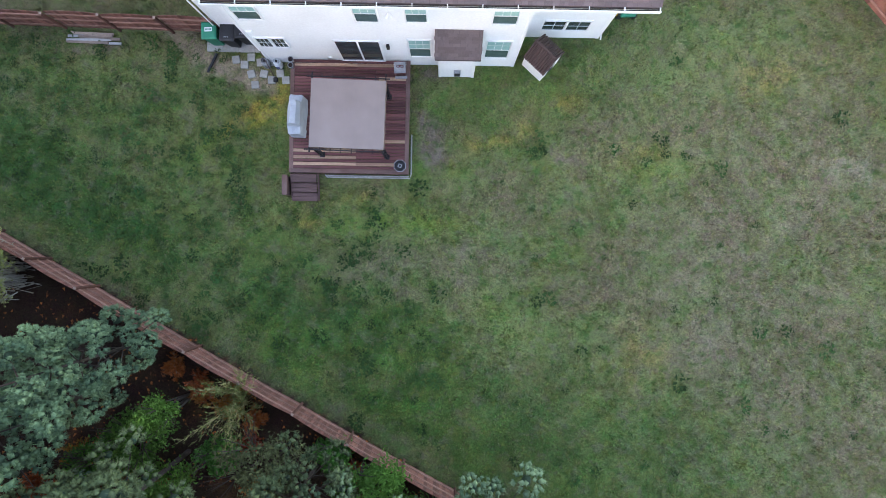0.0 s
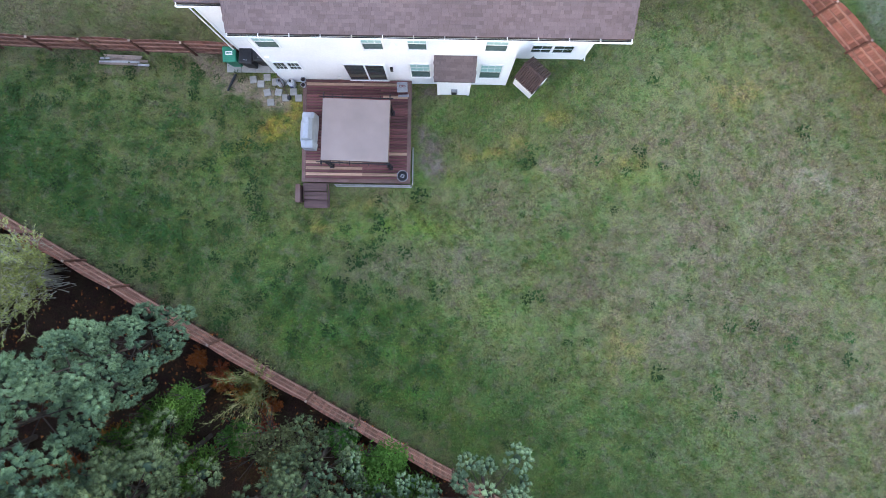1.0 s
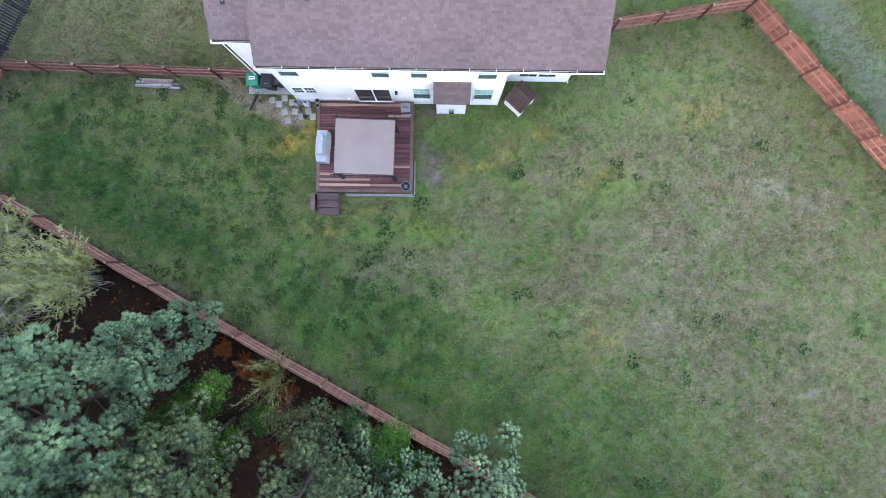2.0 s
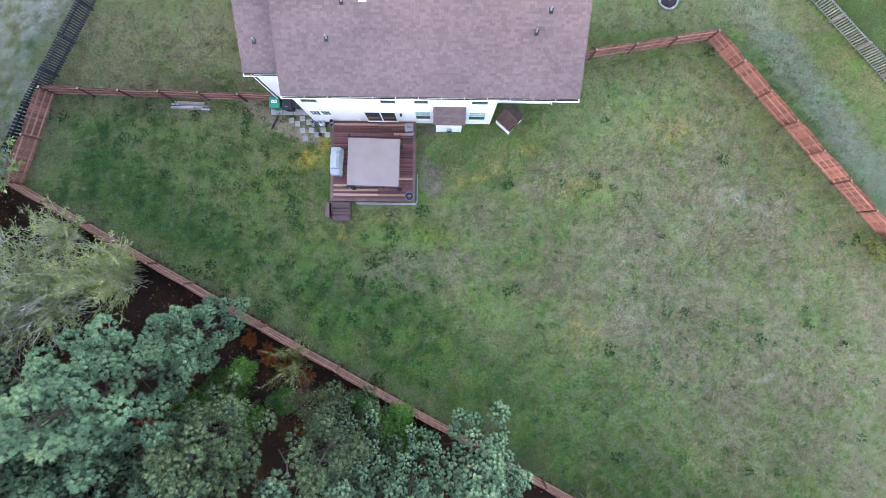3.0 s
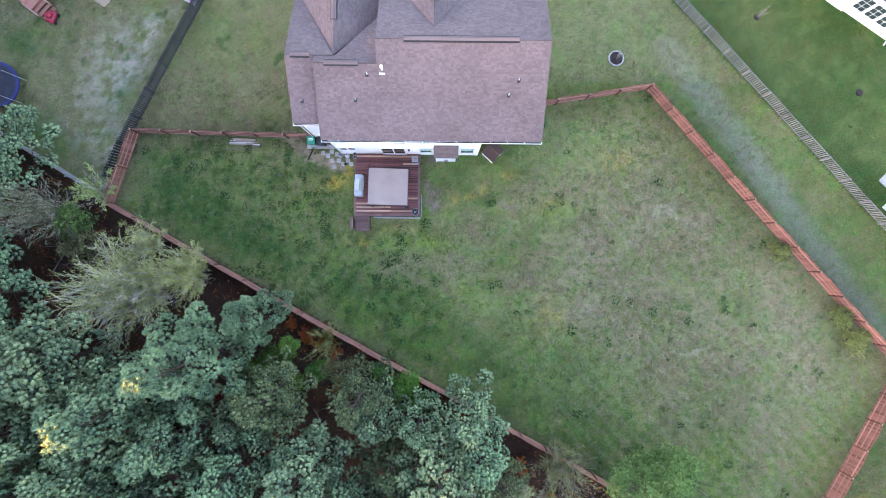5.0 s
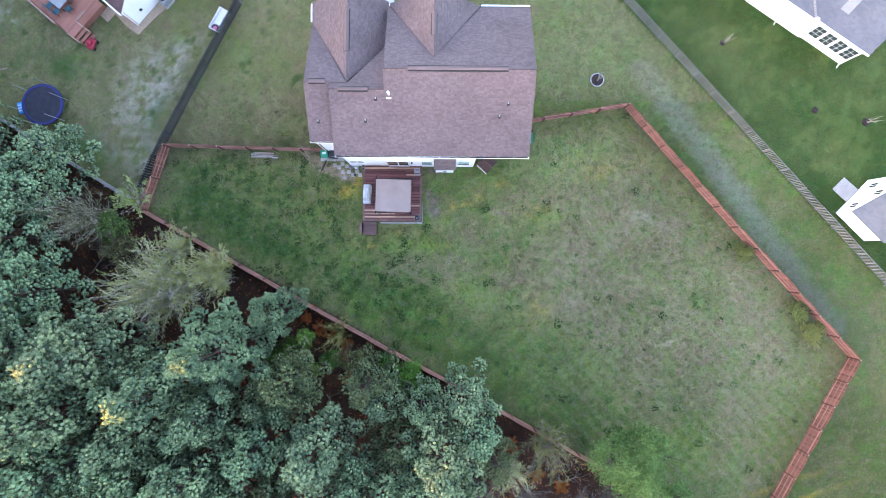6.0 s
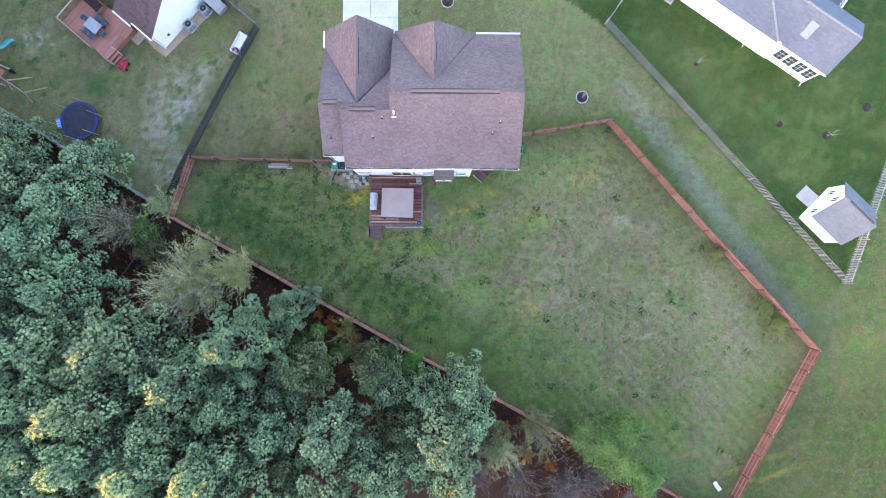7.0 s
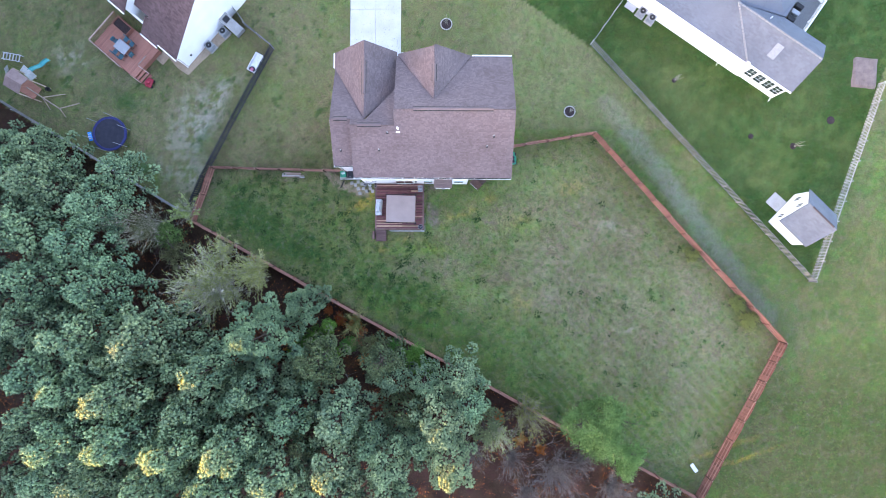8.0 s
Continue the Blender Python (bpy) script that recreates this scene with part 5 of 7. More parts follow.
for row in ((2.2, -11.4, 9.4, 2.3), (-1.3, -11.9, 9.0, 1.7), (-31.6, 8.2, 7.8, 2.4), (-39.0, 7.6, 8.6, 2.7), (-42.4, 11.0, 7.6, 2.5), (-4.6, -11.8, 8.0, 2.2), (23.6, -26.3, 5.6, 2.5), (-38.8, 10.6, 8.6, 2.4), (3.0, -14.0, 9.5, 2.2), (-6.2, -17.4, 10.0, 2.6), (-23.6, -10.0, 11.0, 2.5), (-28.9, -9.4, 12.0, 2.6), (-18.6, -13.0, 11.0, 2.4), (-24.0, -17.6, 12.5, 2.7), (-13.4, -11.4, 9.5, 2.1), (-1.6, -17.6, 9.5, 2.4), (-19.4, -17.8, 12.0, 2.6), (-29.2, -16.8, 13.0, 2.7)):
    pine("low", *row)
for row in ((-5.4, -9.9, 11.0, 2.2), (-3.2, -15.0, 8.5, 2.2), (-12.6, -17.2, 10.5, 2.3), (4.6, -16.6, 8.0, 2.0)):
    pine("olive", *row)
# the woods behind them
for row in ((-36.5, 6.5, 12.5, 3.3), (-37.5, 2.0, 14.0, 3.2), (-36.0, -1.8, 14.0, 3.3), (-36.5, -6.0, 13.5, 3.3), (-35.5, -10.5, 13.5, 3.3), (-31.2, -11.2, 15.4, 3.0),
            (-31.5, -15.5, 16.2, 3.2), (-36.5, -15.5, 13.5, 3.2), (-29.0, -18.6, 16.0, 3.2), (-24.2, -18.9, 16.2, 3.2), (-19.4, -19.0, 15.8, 3.1), (-14.4, -18.6, 15.0, 3.1),
            (-9.4, -18.6, 14.0, 3.1), (-4.6, -18.9, 12.5, 2.9), (1.0, -18.9, 13.0, 2.9), (-33.6, -18.9, 14.0, 3.3), (-41.5, 8.0, 12.0, 3.2), (-41.5, 4.0, 14.0, 3.2), (-41.0, -3.5, 15.5, 3.3), (-41.0, -9.5, 13.5, 3.3), (-39.5, -19.5, 14.0, 3.3)):
    pine("tall", *row)
for k in range(7):
    pine("tall", -36.5 + 5.25 * k, -23.0 + 0.2 * (k % 2), 14.4 - 0.25 * k, 3.3)

# broad-leaved shrubs and small trees
plant("willow_shrub", "pale green willow with bare grey shoots, beside the fence", "shrub", twiggy_mesh(31, 4.0, 8.8, 200, LEAFPALE, leaf=0.08, leaves=9, thick=1.25, bare=0.4, whips=7), pose(-22.7, -2.9, 0))
plant("willow_shrub", "pale green willow with bare grey shoots, leaning to the fence", "shrub", twiggy_mesh(32, 2.5, 6.4, 110, LEAFPALE, leaf=0.075, leaves=10, bare=0.2), pose(-19.0, -1.8, 0))
plant("willow_shrub", "sparse greyish willow shoots over the fence", "shrub", twiggy_mesh(33, 1.9, 4.2, 45, LEAFPALE, leaf=0.06, leaves=7, bare=0.6, thick=1.2), pose(-19.3, -0.9, 0))
plant("willow_shrub", "sparse shoots with small green leaves at the fence corner", "shrub", twiggy_mesh(34, 2.1, 4.2, 70, LEAFPALE, leaf=0.07, leaves=8, bare=0.4, thick=1.2), pose(-22.6, 0.6, 0))
plant("bare_tree", "grey-brown budding tree among the pines", "tree", twiggy_mesh(35, 2.9, 8.0, 110, LEAFOLIVE, leaf=0.07, leaves=9, bare=0.35), pose(-29.8, 3.0, 0))
plant("cedar_tree", "broad dull olive evergreen with fine sprays", "tree", CEDAR_TREE, pose(-11.3, -9.6, 0, 0, 0, 40) @ Matrix.Diagonal((1.12, 1.12, 1.12, 1)))
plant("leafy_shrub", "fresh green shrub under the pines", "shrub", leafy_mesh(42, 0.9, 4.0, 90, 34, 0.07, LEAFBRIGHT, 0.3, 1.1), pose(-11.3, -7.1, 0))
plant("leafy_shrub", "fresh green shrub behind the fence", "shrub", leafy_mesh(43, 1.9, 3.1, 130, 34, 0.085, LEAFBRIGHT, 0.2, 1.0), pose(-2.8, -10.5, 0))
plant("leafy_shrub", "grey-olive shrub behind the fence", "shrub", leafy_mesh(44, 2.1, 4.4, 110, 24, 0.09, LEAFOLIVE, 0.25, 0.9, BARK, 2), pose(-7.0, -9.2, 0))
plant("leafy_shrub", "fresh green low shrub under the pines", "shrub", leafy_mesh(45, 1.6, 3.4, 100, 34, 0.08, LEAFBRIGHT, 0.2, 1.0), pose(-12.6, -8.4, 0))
plant("budding_shrub", "yellowish budding shrub behind the fence", "shrub", twiggy_mesh(36, 1.9, 3.2, 42, LEAFYELLOW, leaf=0.05, leaves=8, bare=0.15, bark=YELLOWTWIG, whips=5), pose(-8.7, -7.0, 0))
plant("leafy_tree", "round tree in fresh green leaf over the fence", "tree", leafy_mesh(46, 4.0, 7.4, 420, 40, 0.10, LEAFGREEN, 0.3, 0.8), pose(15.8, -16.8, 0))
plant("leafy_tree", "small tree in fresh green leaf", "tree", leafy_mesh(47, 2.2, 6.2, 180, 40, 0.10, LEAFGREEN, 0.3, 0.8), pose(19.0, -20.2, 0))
plant("budding_tree", "twiggy tree with first leaves over the fence", "tree", twiggy_mesh(37, 2.9, 6.0, 75, LEAFYELLOW, leaf=0.065, leaves=8, bare=0.3, bark=DARKTWIG, thick=1.2), pose(9.4, -16.2, 0))
plant("budding_tree", "twiggy tree with pale buds", "tree", twiggy_mesh(38, 2.3, 6.0, 70, LEAFPALE, leaf=0.06, leaves=7, bare=0.3), pose(6.0, -18.2, 0))
plant("bare_shrub", "bare grey tangle of twigs", "shrub", twiggy_mesh(39, 3.2, 4.0, 150, LEAFOLIVE, bare=1.0, bark=DARKTWIG), pose(12.6, -22.6, 0), wood="branchwork")
plant("bare_shrub", "bare grey tangle of twigs", "shrub", twiggy_mesh(40, 2.8, 4.0, 130, LEAFOLIVE, bare=1.0, bark=DARKTWIG), pose(18.6, -24.2, 0), wood="branchwork")
for k, (x, y, rr, h) in enumerate(((7.8, -21.4, 2.4, 3.4), (3.6, -20.4, 2.2, 3.6), (15.4, -21.4, 1.8, 2.6), (9.6, -25.0, 2.6, 3.6), (21.6, -26.4, 2.0, 3.0))):
    plant("bare_shrub", "bare grey-brown tangle of twigs on the forest floor", "shrub", twiggy_mesh(140 + k, rr, h, 90, LEAFOLIVE, bare=1.0, bark=DARKTWIG), pose(x, y, 0), wood="branchwork")
plant("leafy_shrub", "olive shrub at the corner of the fences", "shrub", leafy_mesh(48, 1.9, 4.0, 100, 26, 0.10, LEAFGREEN, 0.2, 0.9), pose(-28.2, 2.2, 0))
plant("leafy_shrub", "dull green shrub under the pines", "shrub", leafy_mesh(49, 2.0, 4.5, 100, 24, 0.10, LEAFOLIVE, 0.2, 0.9), pose(-27.0, 0.0, 0))
plant("bare_shrub", "bare grey shoots at the fence corner", "shrub", twiggy_mesh(50, 1.7, 3.6, 60, LEAFPALE, leaves=5, bare=0.6), pose(-26.6, 4.6, 0), wood="branchwork")

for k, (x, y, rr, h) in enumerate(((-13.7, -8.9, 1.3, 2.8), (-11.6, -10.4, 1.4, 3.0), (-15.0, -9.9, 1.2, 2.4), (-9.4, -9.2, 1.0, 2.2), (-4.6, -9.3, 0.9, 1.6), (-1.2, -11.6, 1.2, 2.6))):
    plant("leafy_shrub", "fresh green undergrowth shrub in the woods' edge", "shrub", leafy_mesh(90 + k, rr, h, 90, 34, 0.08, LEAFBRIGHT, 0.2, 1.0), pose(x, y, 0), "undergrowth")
for k, (x, y, rr, h) in enumerate(((-10.6, -6.5, 0.7, 0.8), (-11.8, -5.7, 0.6, 0.6), (-9.0, -6.7, 0.5, 0.6), (-8.5, -9.0, 0.6, 0.7), (-16.0, -9.7, 0.8, 0.8), (-17.8, -11.0, 0.7, 0.8), (-20.1, -0.4, 0.6, 0.8), (-15.0, -9.4, 0.6, 0.7), (-9.3, -7.4, 0.8, 0.9), (-10.6, -6.9, 0.5, 0.6), (-8.2, -8.0, 0.6, 0.7), (-7.9, -10.9, 0.8, 0.8), (-12.3, -10.9, 0.7, 0.7), (-13.8, -10.4, 0.6, 0.6), (-4.0, -10.2, 0.6, 0.7), (6.6, -17.0, 0.8, 0.8), (8.8, -19.6, 0.9, 0.7), (-26.8, -3.6, 0.9, 0.6), (-24.6, -4.4, 0.8, 0.6), (-28.4, -5.4, 0.9, 0.6), (11.0, -20.6, 0.8, 0.6), (-22.4, -11.0, 0.8, 0.5))):
    plant("dead_fern", "clump of orange dead ferns on the forest floor", "fern", twiggy_mesh(110 + k, rr, h, 26, LEAFORANGE, leaf=0.10, leaves=4), pose(x, y, 0), "dead ferns")



def build_litter(count, seed):
    """Fallen leaves on the forest floor, in drifts of orange and brown, as one body of stuff."""
    r = np.random.RandomState(seed)
    x, y = r.uniform(-48, 30, count), r.uniform(-30, 12, count)
    drift = step(N_PATCH(x + 17, y + 5) * 0.55 + N_FINE(x, y + 70) * 0.45, 0.42, 0.66)
    keep = in_poly(x, y, WOODS) & (r.rand(count) < 0.10 + 0.9 * drift)
    x, y = x[keep], y[keep]
    n = len(x)
    a, ln = r.uniform(0, math.tau, n), r.uniform(0.06, 0.16, n)
    d, e = np.stack([np.cos(a), np.sin(a), r.normal(0, 0.25, n)], -1), np.stack([-np.sin(a), np.cos(a), r.normal(0, 0.3, n)], -1)
    c = np.stack([x, y, r.uniform(0.05, 0.11, n)], -1)
    v = np.stack([c - e * ln[:, None] * 0.4, c + e * ln[:, None] * 0.4, c + d * ln[:, None]], 1).reshape(-1, 3)
    tagged(new("leaf_litter", tri_mesh("leaf_litter", v, r.rand(n) ** 1.6, LITTER)), "orange and brown fallen leaves on the forest floor", "leaf litter", kind="stuff")


build_litter(60000, 44)
for k, (x, y, a) in enumerate(((-29.4, -3.9, 20), (-28.2, -4.6, -35), (-31.2, -1.8, 60), (13.0, -21.6, -15), (10.2, -20.4, 10), (-6.6, -13.0, 70), (-10.0, -12.6, -50))):
    r = np.random.RandomState(200 + k)
    b = bmesh.new()
    main = [Vector((0, 0, 0.12)), Vector((1.1, r.normal(0, 0.2), 0.3)), Vector((2.1, r.normal(0, 0.3), 0.35)), Vector((3.0, r.normal(0, 0.4), 0.2))]
    for p, q, w0, w1 in zip(main, main[1:], (0.06, 0.045, 0.03), (0.045, 0.03, 0.012)):
        tube(b, p, q, w0, w1, 6)
    for j in range(9):
        p = main[j % 3].lerp(main[j % 3 + 1], r.rand())
        q = p + Vector((r.uniform(0.1, 0.8), r.normal(0, 0.6), r.uniform(0.0, 0.5)))
        tube(b, p, q, 0.022, 0.008, 4)
        tube(b, p.lerp(q, 0.6), q + Vector((r.uniform(0, 0.4), r.normal(0, 0.3), 0.1)), 0.012, 0.005, 4)
    t = thing("fallen_branch", "bare grey fallen branch on the forest floor", "branch", pose(x, y, 0.02, 0, 0, a), "fallen branches")
    part("branchwork", b, DARKTWIG, t)

# unseen pines added beyond the woods to keep the low sun from the yards
far = [blocker_pine_mesh(s, 3.6, 19.0) for s in (61, 62)]
for k in range(96):
    x, y = -56.0 - 5.0 * (k % 3) + trng.uniform(-1.2, 1.2), -95.0 + 1.65 * k
    plant("pine_tree", "unseen tall pine added to block the low sun", "tree", far[k % 2], pose(x, y, 0, 0, 0, trng.uniform(0, 360)) @ Matrix.Diagonal((1.2, 1.2, (trng.uniform(1.05, 1.15) if y > -13 else trng.uniform(1.0, 1.1) if y < -38 else trng.uniform(0.95, 1.02)), 1)), "pines of the woods")

# ---- deck and what stands on it ----
DZ = 0.50


def build_deck():
    d = thing("deck", "low red-stained wooden deck against the rear wall", "deck", pose(0, 0, 0))
    x0, x1, y0, y1 = -6.67, -1.76, 3.18, 7.98
    r = random.Random(4)
    n = 33
    w = (y1 - y0) / n
    cache = {}

    def board(a, b, k, wood):
        key = (round(b - a, 3), wood.name)
        if key not in cache:
            cache[key] = mesh_of("deck_board", boxed(0, 0.008, 0, b - a, w - 0.008, 0.035, 0.003), wood)
        o = part("deck_board", cache[key], None, d)
        o.location = (a, y0 + w * k, DZ - 0.035)

    mid = x0 + 2.75
    fresh = {31: "all", 27: "right", 8: "right", 5: "left", 4: "none", 3: "left", 1: "all"}
    for k in range(n):
        f = fresh.get(k, "")
        if f == "all":
            board(x0, mid, k, DECKNEW)
            board(mid + 0.004, x1, k, DECKNEW)
        elif f == "left":
            board(x0, mid, k, DECKNEW)
            board(mid + 0.004, x1, k, DECKWOOD)
        elif f == "right":
            board(x0, x1 - 1.2, k, DECKWOOD)
            board(x1 - 1.196, x1, k, DECKNEW)
        else:
            c = x0 + (1.2, 2.75, 3.6)[r.randrange(3)]
            board(x0, c, k, DECKWOOD)
            board(c + 0.004, x1, k, DECKWOOD)
    for a, b in ((x0 - 0.18, x0 - 0.004), (x1 + 0.004, x1 + 0.18)):
        for k in range(3):
            ya = y0 + (y1 - y0) * k / 3
            part("rim_board", boxed(a, ya, DZ - 0.04, b, ya + (y1 - y0) / 3 - 0.006, DZ + 0.004, 0.003), DECKEDGE, d, "greyed rim board")
    for k in range(7):
        a = x0 - 0.18 + (x1 - x0 + 0.36) * k / 7
        part("rim_board", boxed(a, y0 - 0.18, DZ - 0.04, a + (x1 - x0 + 0.36) / 7 - 0.006, y0 - 0.004, DZ + 0.004, 0.003), DECKEDGE, d, "greyed rim board")
    for x in (x0 - 0.1, (x0 + x1) / 2, x1 + 0.1):
        for y in (y0 - 0.08, (y0 + y1) / 2, y1 - 0.1):
            part("deck_post", boxed(x - 0.05, y - 0.05, -0.05, x + 0.05, y + 0.05, DZ - 0.042), CEDARPOST, d)
    # pale scalloped hoops along the foot, standing in for the deck's lattice skirt
    e = thing("garden_edging", "pale scalloped hoops in place of the lattice skirt at the deck's foot", "edging", pose(0, 0, 0))
    b = bmesh.new()
    bow = [(0, 0, -0.02), (0, 0, 0.16)] + [(0.07 - 0.07 * math.cos(math.pi * i / 6), -0.05 * math.sin(math.pi * i / 6), 0.16 + 0.08 * math.sin(math.pi * i / 6)) for i in range(1, 7)]
    rings = [[b.verts.new((px + 0.026 * math.cos(u), py + 0.026 * math.sin(u), pz)) for u in (0, math.tau / 4, math.tau / 2, math.tau * 0.75)] for px, py, pz in bow]
    for p, q in zip(rings, rings[1:]):
        for k in range(4):
            b.faces.new((p[k], p[(k + 1) % 4], q[(k + 1) % 4], q[k]))
    hoop = mesh_of("hoop", b, PALEFENCE)
    for k in range(30):
        for s in (0, 1):
            o = part("hoop", hoop, None, e)
            o.location = (x0 + 1.35 + (x1 - x0 - 1.2) * k / 30 + s * 0.07, y0 - 0.22 - 0.07 * s, 0)
    for k in range(13):
        o = part("hoop", hoop, None, e)
        o.matrix_basis = pose(x1 + 0.24, y0 - 0.2 + 0.14 * k, 0, 0, 0, 90)
    # side skirts of dark boards
    for a, b2, c, e2 in ((x0 - 0.16, y0 - 0.17, x0 - 0.13, y1), (x1 + 0.13, y0 - 0.17, x1 + 0.16, y1), (x0 - 0.128, y0 - 0.17, x1 + 0.128, y0 - 0.14)):
        part("skirt_board", boxed(a, b2, 0.18, c, e2, DZ - 0.045), DECKEDGE, d)


def build_steps():
    s = thing("deck_steps", "dark weathered wooden steps down from the deck", "steps", pose(0, 0, 0))
    for k in range(3):
        z, y = DZ - 0.10 - 0.14 * k, 2.97 - 0.40 * k
        for j in range(2):
            part("tread", boxed(-6.78, y - 0.40 + 0.195 * j, z - 0.04, -5.66, y - 0.40 + 0.195 * j + 0.185, z, 0.004), STEPWOOD, s)
        part("riser", boxed(-6.74, y - 0.02, max(z - 0.14, -0.02), -5.66, y - 0.002, z - 0.042), STEPWOOD, s)
    for x in (-6.82, -5.62):
        b = bmesh.new()
        slab(b, [(x, 1.8, 0.1), (x + 0.035, 1.8, 0.1), (x + 0.035, 2.98, 0.42), (x, 2.98, 0.42)], 0.22)
        part("stringer", b, STEPWOOD, s)
    p = thing("rail_post_box", "short dark wooden planter post beside the steps", "post", pose(0, 0, 0))
    part("box_body", boxed(-7.1, 2.02, -0.03, -6.92, 2.85, 0.55, 0.01), STEPWOOD, p)
    part("box_top", boxed(-7.12, 2.0, 0.552, -6.9, 2.87, 0.59), DECKEDGE, p)


def build_gazebo():
    g = thing("gazebo", "square gazebo with taupe fabric canopy on black iron posts", "gazebo", pose(-3.93, 5.09, DZ, 0, 0, -1.2))
    hx, hy, z = 1.50, 1.38, 2.02
    r = np.random.RandomState(8)
    b = bmesh.new()
    n = 16
    rows = []
    for j in range(n + 1):
        row = []
        for i in range(n + 1):
            u, v = 2 * i / n - 1, 2 * j / n - 1
            sag = 0.05 * (1 - max(abs(u), abs(v))) + 0.012 * math.sin(u * 5 + v * 2) * (1 - u * u) * (1 - v * v)
            row.append(b.verts.new((u * hx, v * hy, z + sag)))
        rows.append(row)
    for j in range(n):
        for i in range(n):
            b.faces.new((rows[j][i], rows[j][i + 1], rows[j + 1][i + 1], rows[j + 1][i]))
    part("canopy", b, FABRIC, g, "taupe fabric canopy")
    for x0, y0, x1, y1 in ((-hx, -hy, hx, -hy), (hx, -hy, hx, hy), (hx, hy, -hx, hy), (-hx, hy, -hx, -hy)):
        b = bmesh.new()
        m = 12
        vs = []
        for k in range(m + 1):
            t = k / m
            x, y = x0 + (x1 - x0) * t, y0 + (y1 - y0) * t
            nx, ny = (y1 - y0) / max(abs(y1 - y0), abs(x1 - x0)), -(x1 - x0) / max(abs(y1 - y0), abs(x1 - x0))
            o = 0.012 * math.sin(k * 2.3)
            vs.append((b.verts.new((x, y, z - 0.004)), b.verts.new((x + nx * (0.02 + o), y + ny * (0.02 + o), z - 0.17))))
        for p, q in zip(vs, vs[1:]):
            b.faces.new((p[0], q[0], q[1], p[1]))
        part("valance", b, FABRICDARK, g, "darker fabric edge")
    for sx in (-1, 1):
        for sy in (-1, 1):
            x, y = sx * (hx - 0.08), sy * (hy - 0.06)
            b = bmesh.new()
            for ox, oy in ((-0.05, -0.05), (0.05, -0.05), (-0.05, 0.05), (0.05, 0.05)):
                tube(b, (x + ox, y + oy, 0.01), (x + ox, y + oy, z - 0.19), 0.024, None, 6)
            for k in range(5):
                zz = 0.2 + 0.38 * k
                box(b, x - 0.06, y - 0.06, zz, x + 0.06, y + 0.06, zz + 0.02)
            leg = part("post", b, IRON, g, "black iron lattice post")
            part("foot_plate", boxed(x - 0.11, y - 0.11, 0.0, x + 0.11, y + 0.11, 0.012), IRON, leg)
    for sy in (-1, 1):
        b = bmesh.new()
        tube(b, (-hx - 0.2, sy * (hy + 0.09), z - 0.05), (hx + 0.14, sy * (hy + 0.09), z - 0.05), 0.026, None, 6)
        for k in range(8):
            x = -hx + 2 * hx * k / 7
            tube(b, (x, sy * (hy - 0.05), z - 0.03), (x, sy * (hy + 0.2), z - 0.03), 0.016, None, 5)
        part("frame_bar", b, IRON, g)
    for sx in (-1, 1):
        b = bmesh.new()
        tube(b, (sx * (hx - 0.02), -hy - 0.2, z - 0.10), (sx * (hx - 0.02), hy + 0.3, z - 0.10), 0.024, None, 6)
        part("frame_bar", b, IRON, g)


def build_grill():
    g = thing("grill", "barbecue grill under a silver-grey fitted cover", "grill", pose(-6.40, 5.36, DZ, 0, 0, -2) @ Matrix.Diagonal((0.86, 1, 1, 1)))
    b = bmesh.new()
    prof = [(-0.36, 0.0), (-0.35, 0.62), (-0.33, 0.86), (-0.12, 1.12), (0.14, 1.12), (0.31, 0.9), (0.34, 0.62), (0.36, 0.0)]
    r = random.Random(2)
    rings = []
    for k, t in enumerate((-0.84, -0.80, -0.52, -0.48, -0.1, 0.3, 0.5, 0.55, 0.78, 0.84)):
        low = 0.82 if abs(t) > 0.5 else 1.0
        end = 0.88 if abs(t) > 0.82 else 1.0
        rings.append([b.verts.new((x * end * (1 + r.uniform(-0.10, 0.10)), t, (min(z, 0.9 * low) if low < 1 else z) * (1 + r.uniform(-0.06, 0.06)))) for x, z in prof])
    for p, q in zip(rings, rings[1:]):
        for k in range(len(prof) - 1):
            b.faces.new((p[k], p[k + 1], q[k + 1], q[k]))
    b.faces.new(rings[0][::-1])
    b.faces.new(rings[-1])
    bmesh.ops.recalc_face_normals(b, faces=b.faces)
    part("cover", b, COVER, g)
    for sx in (-0.28, 0.28):
        for sy in (-0.6, 0.6):
            part("wheel", lathe(bmesh.new(), [(0.05, -0.002), (0.05, 0.03)], 8, sx, sy), BLACKPLASTIC, g)


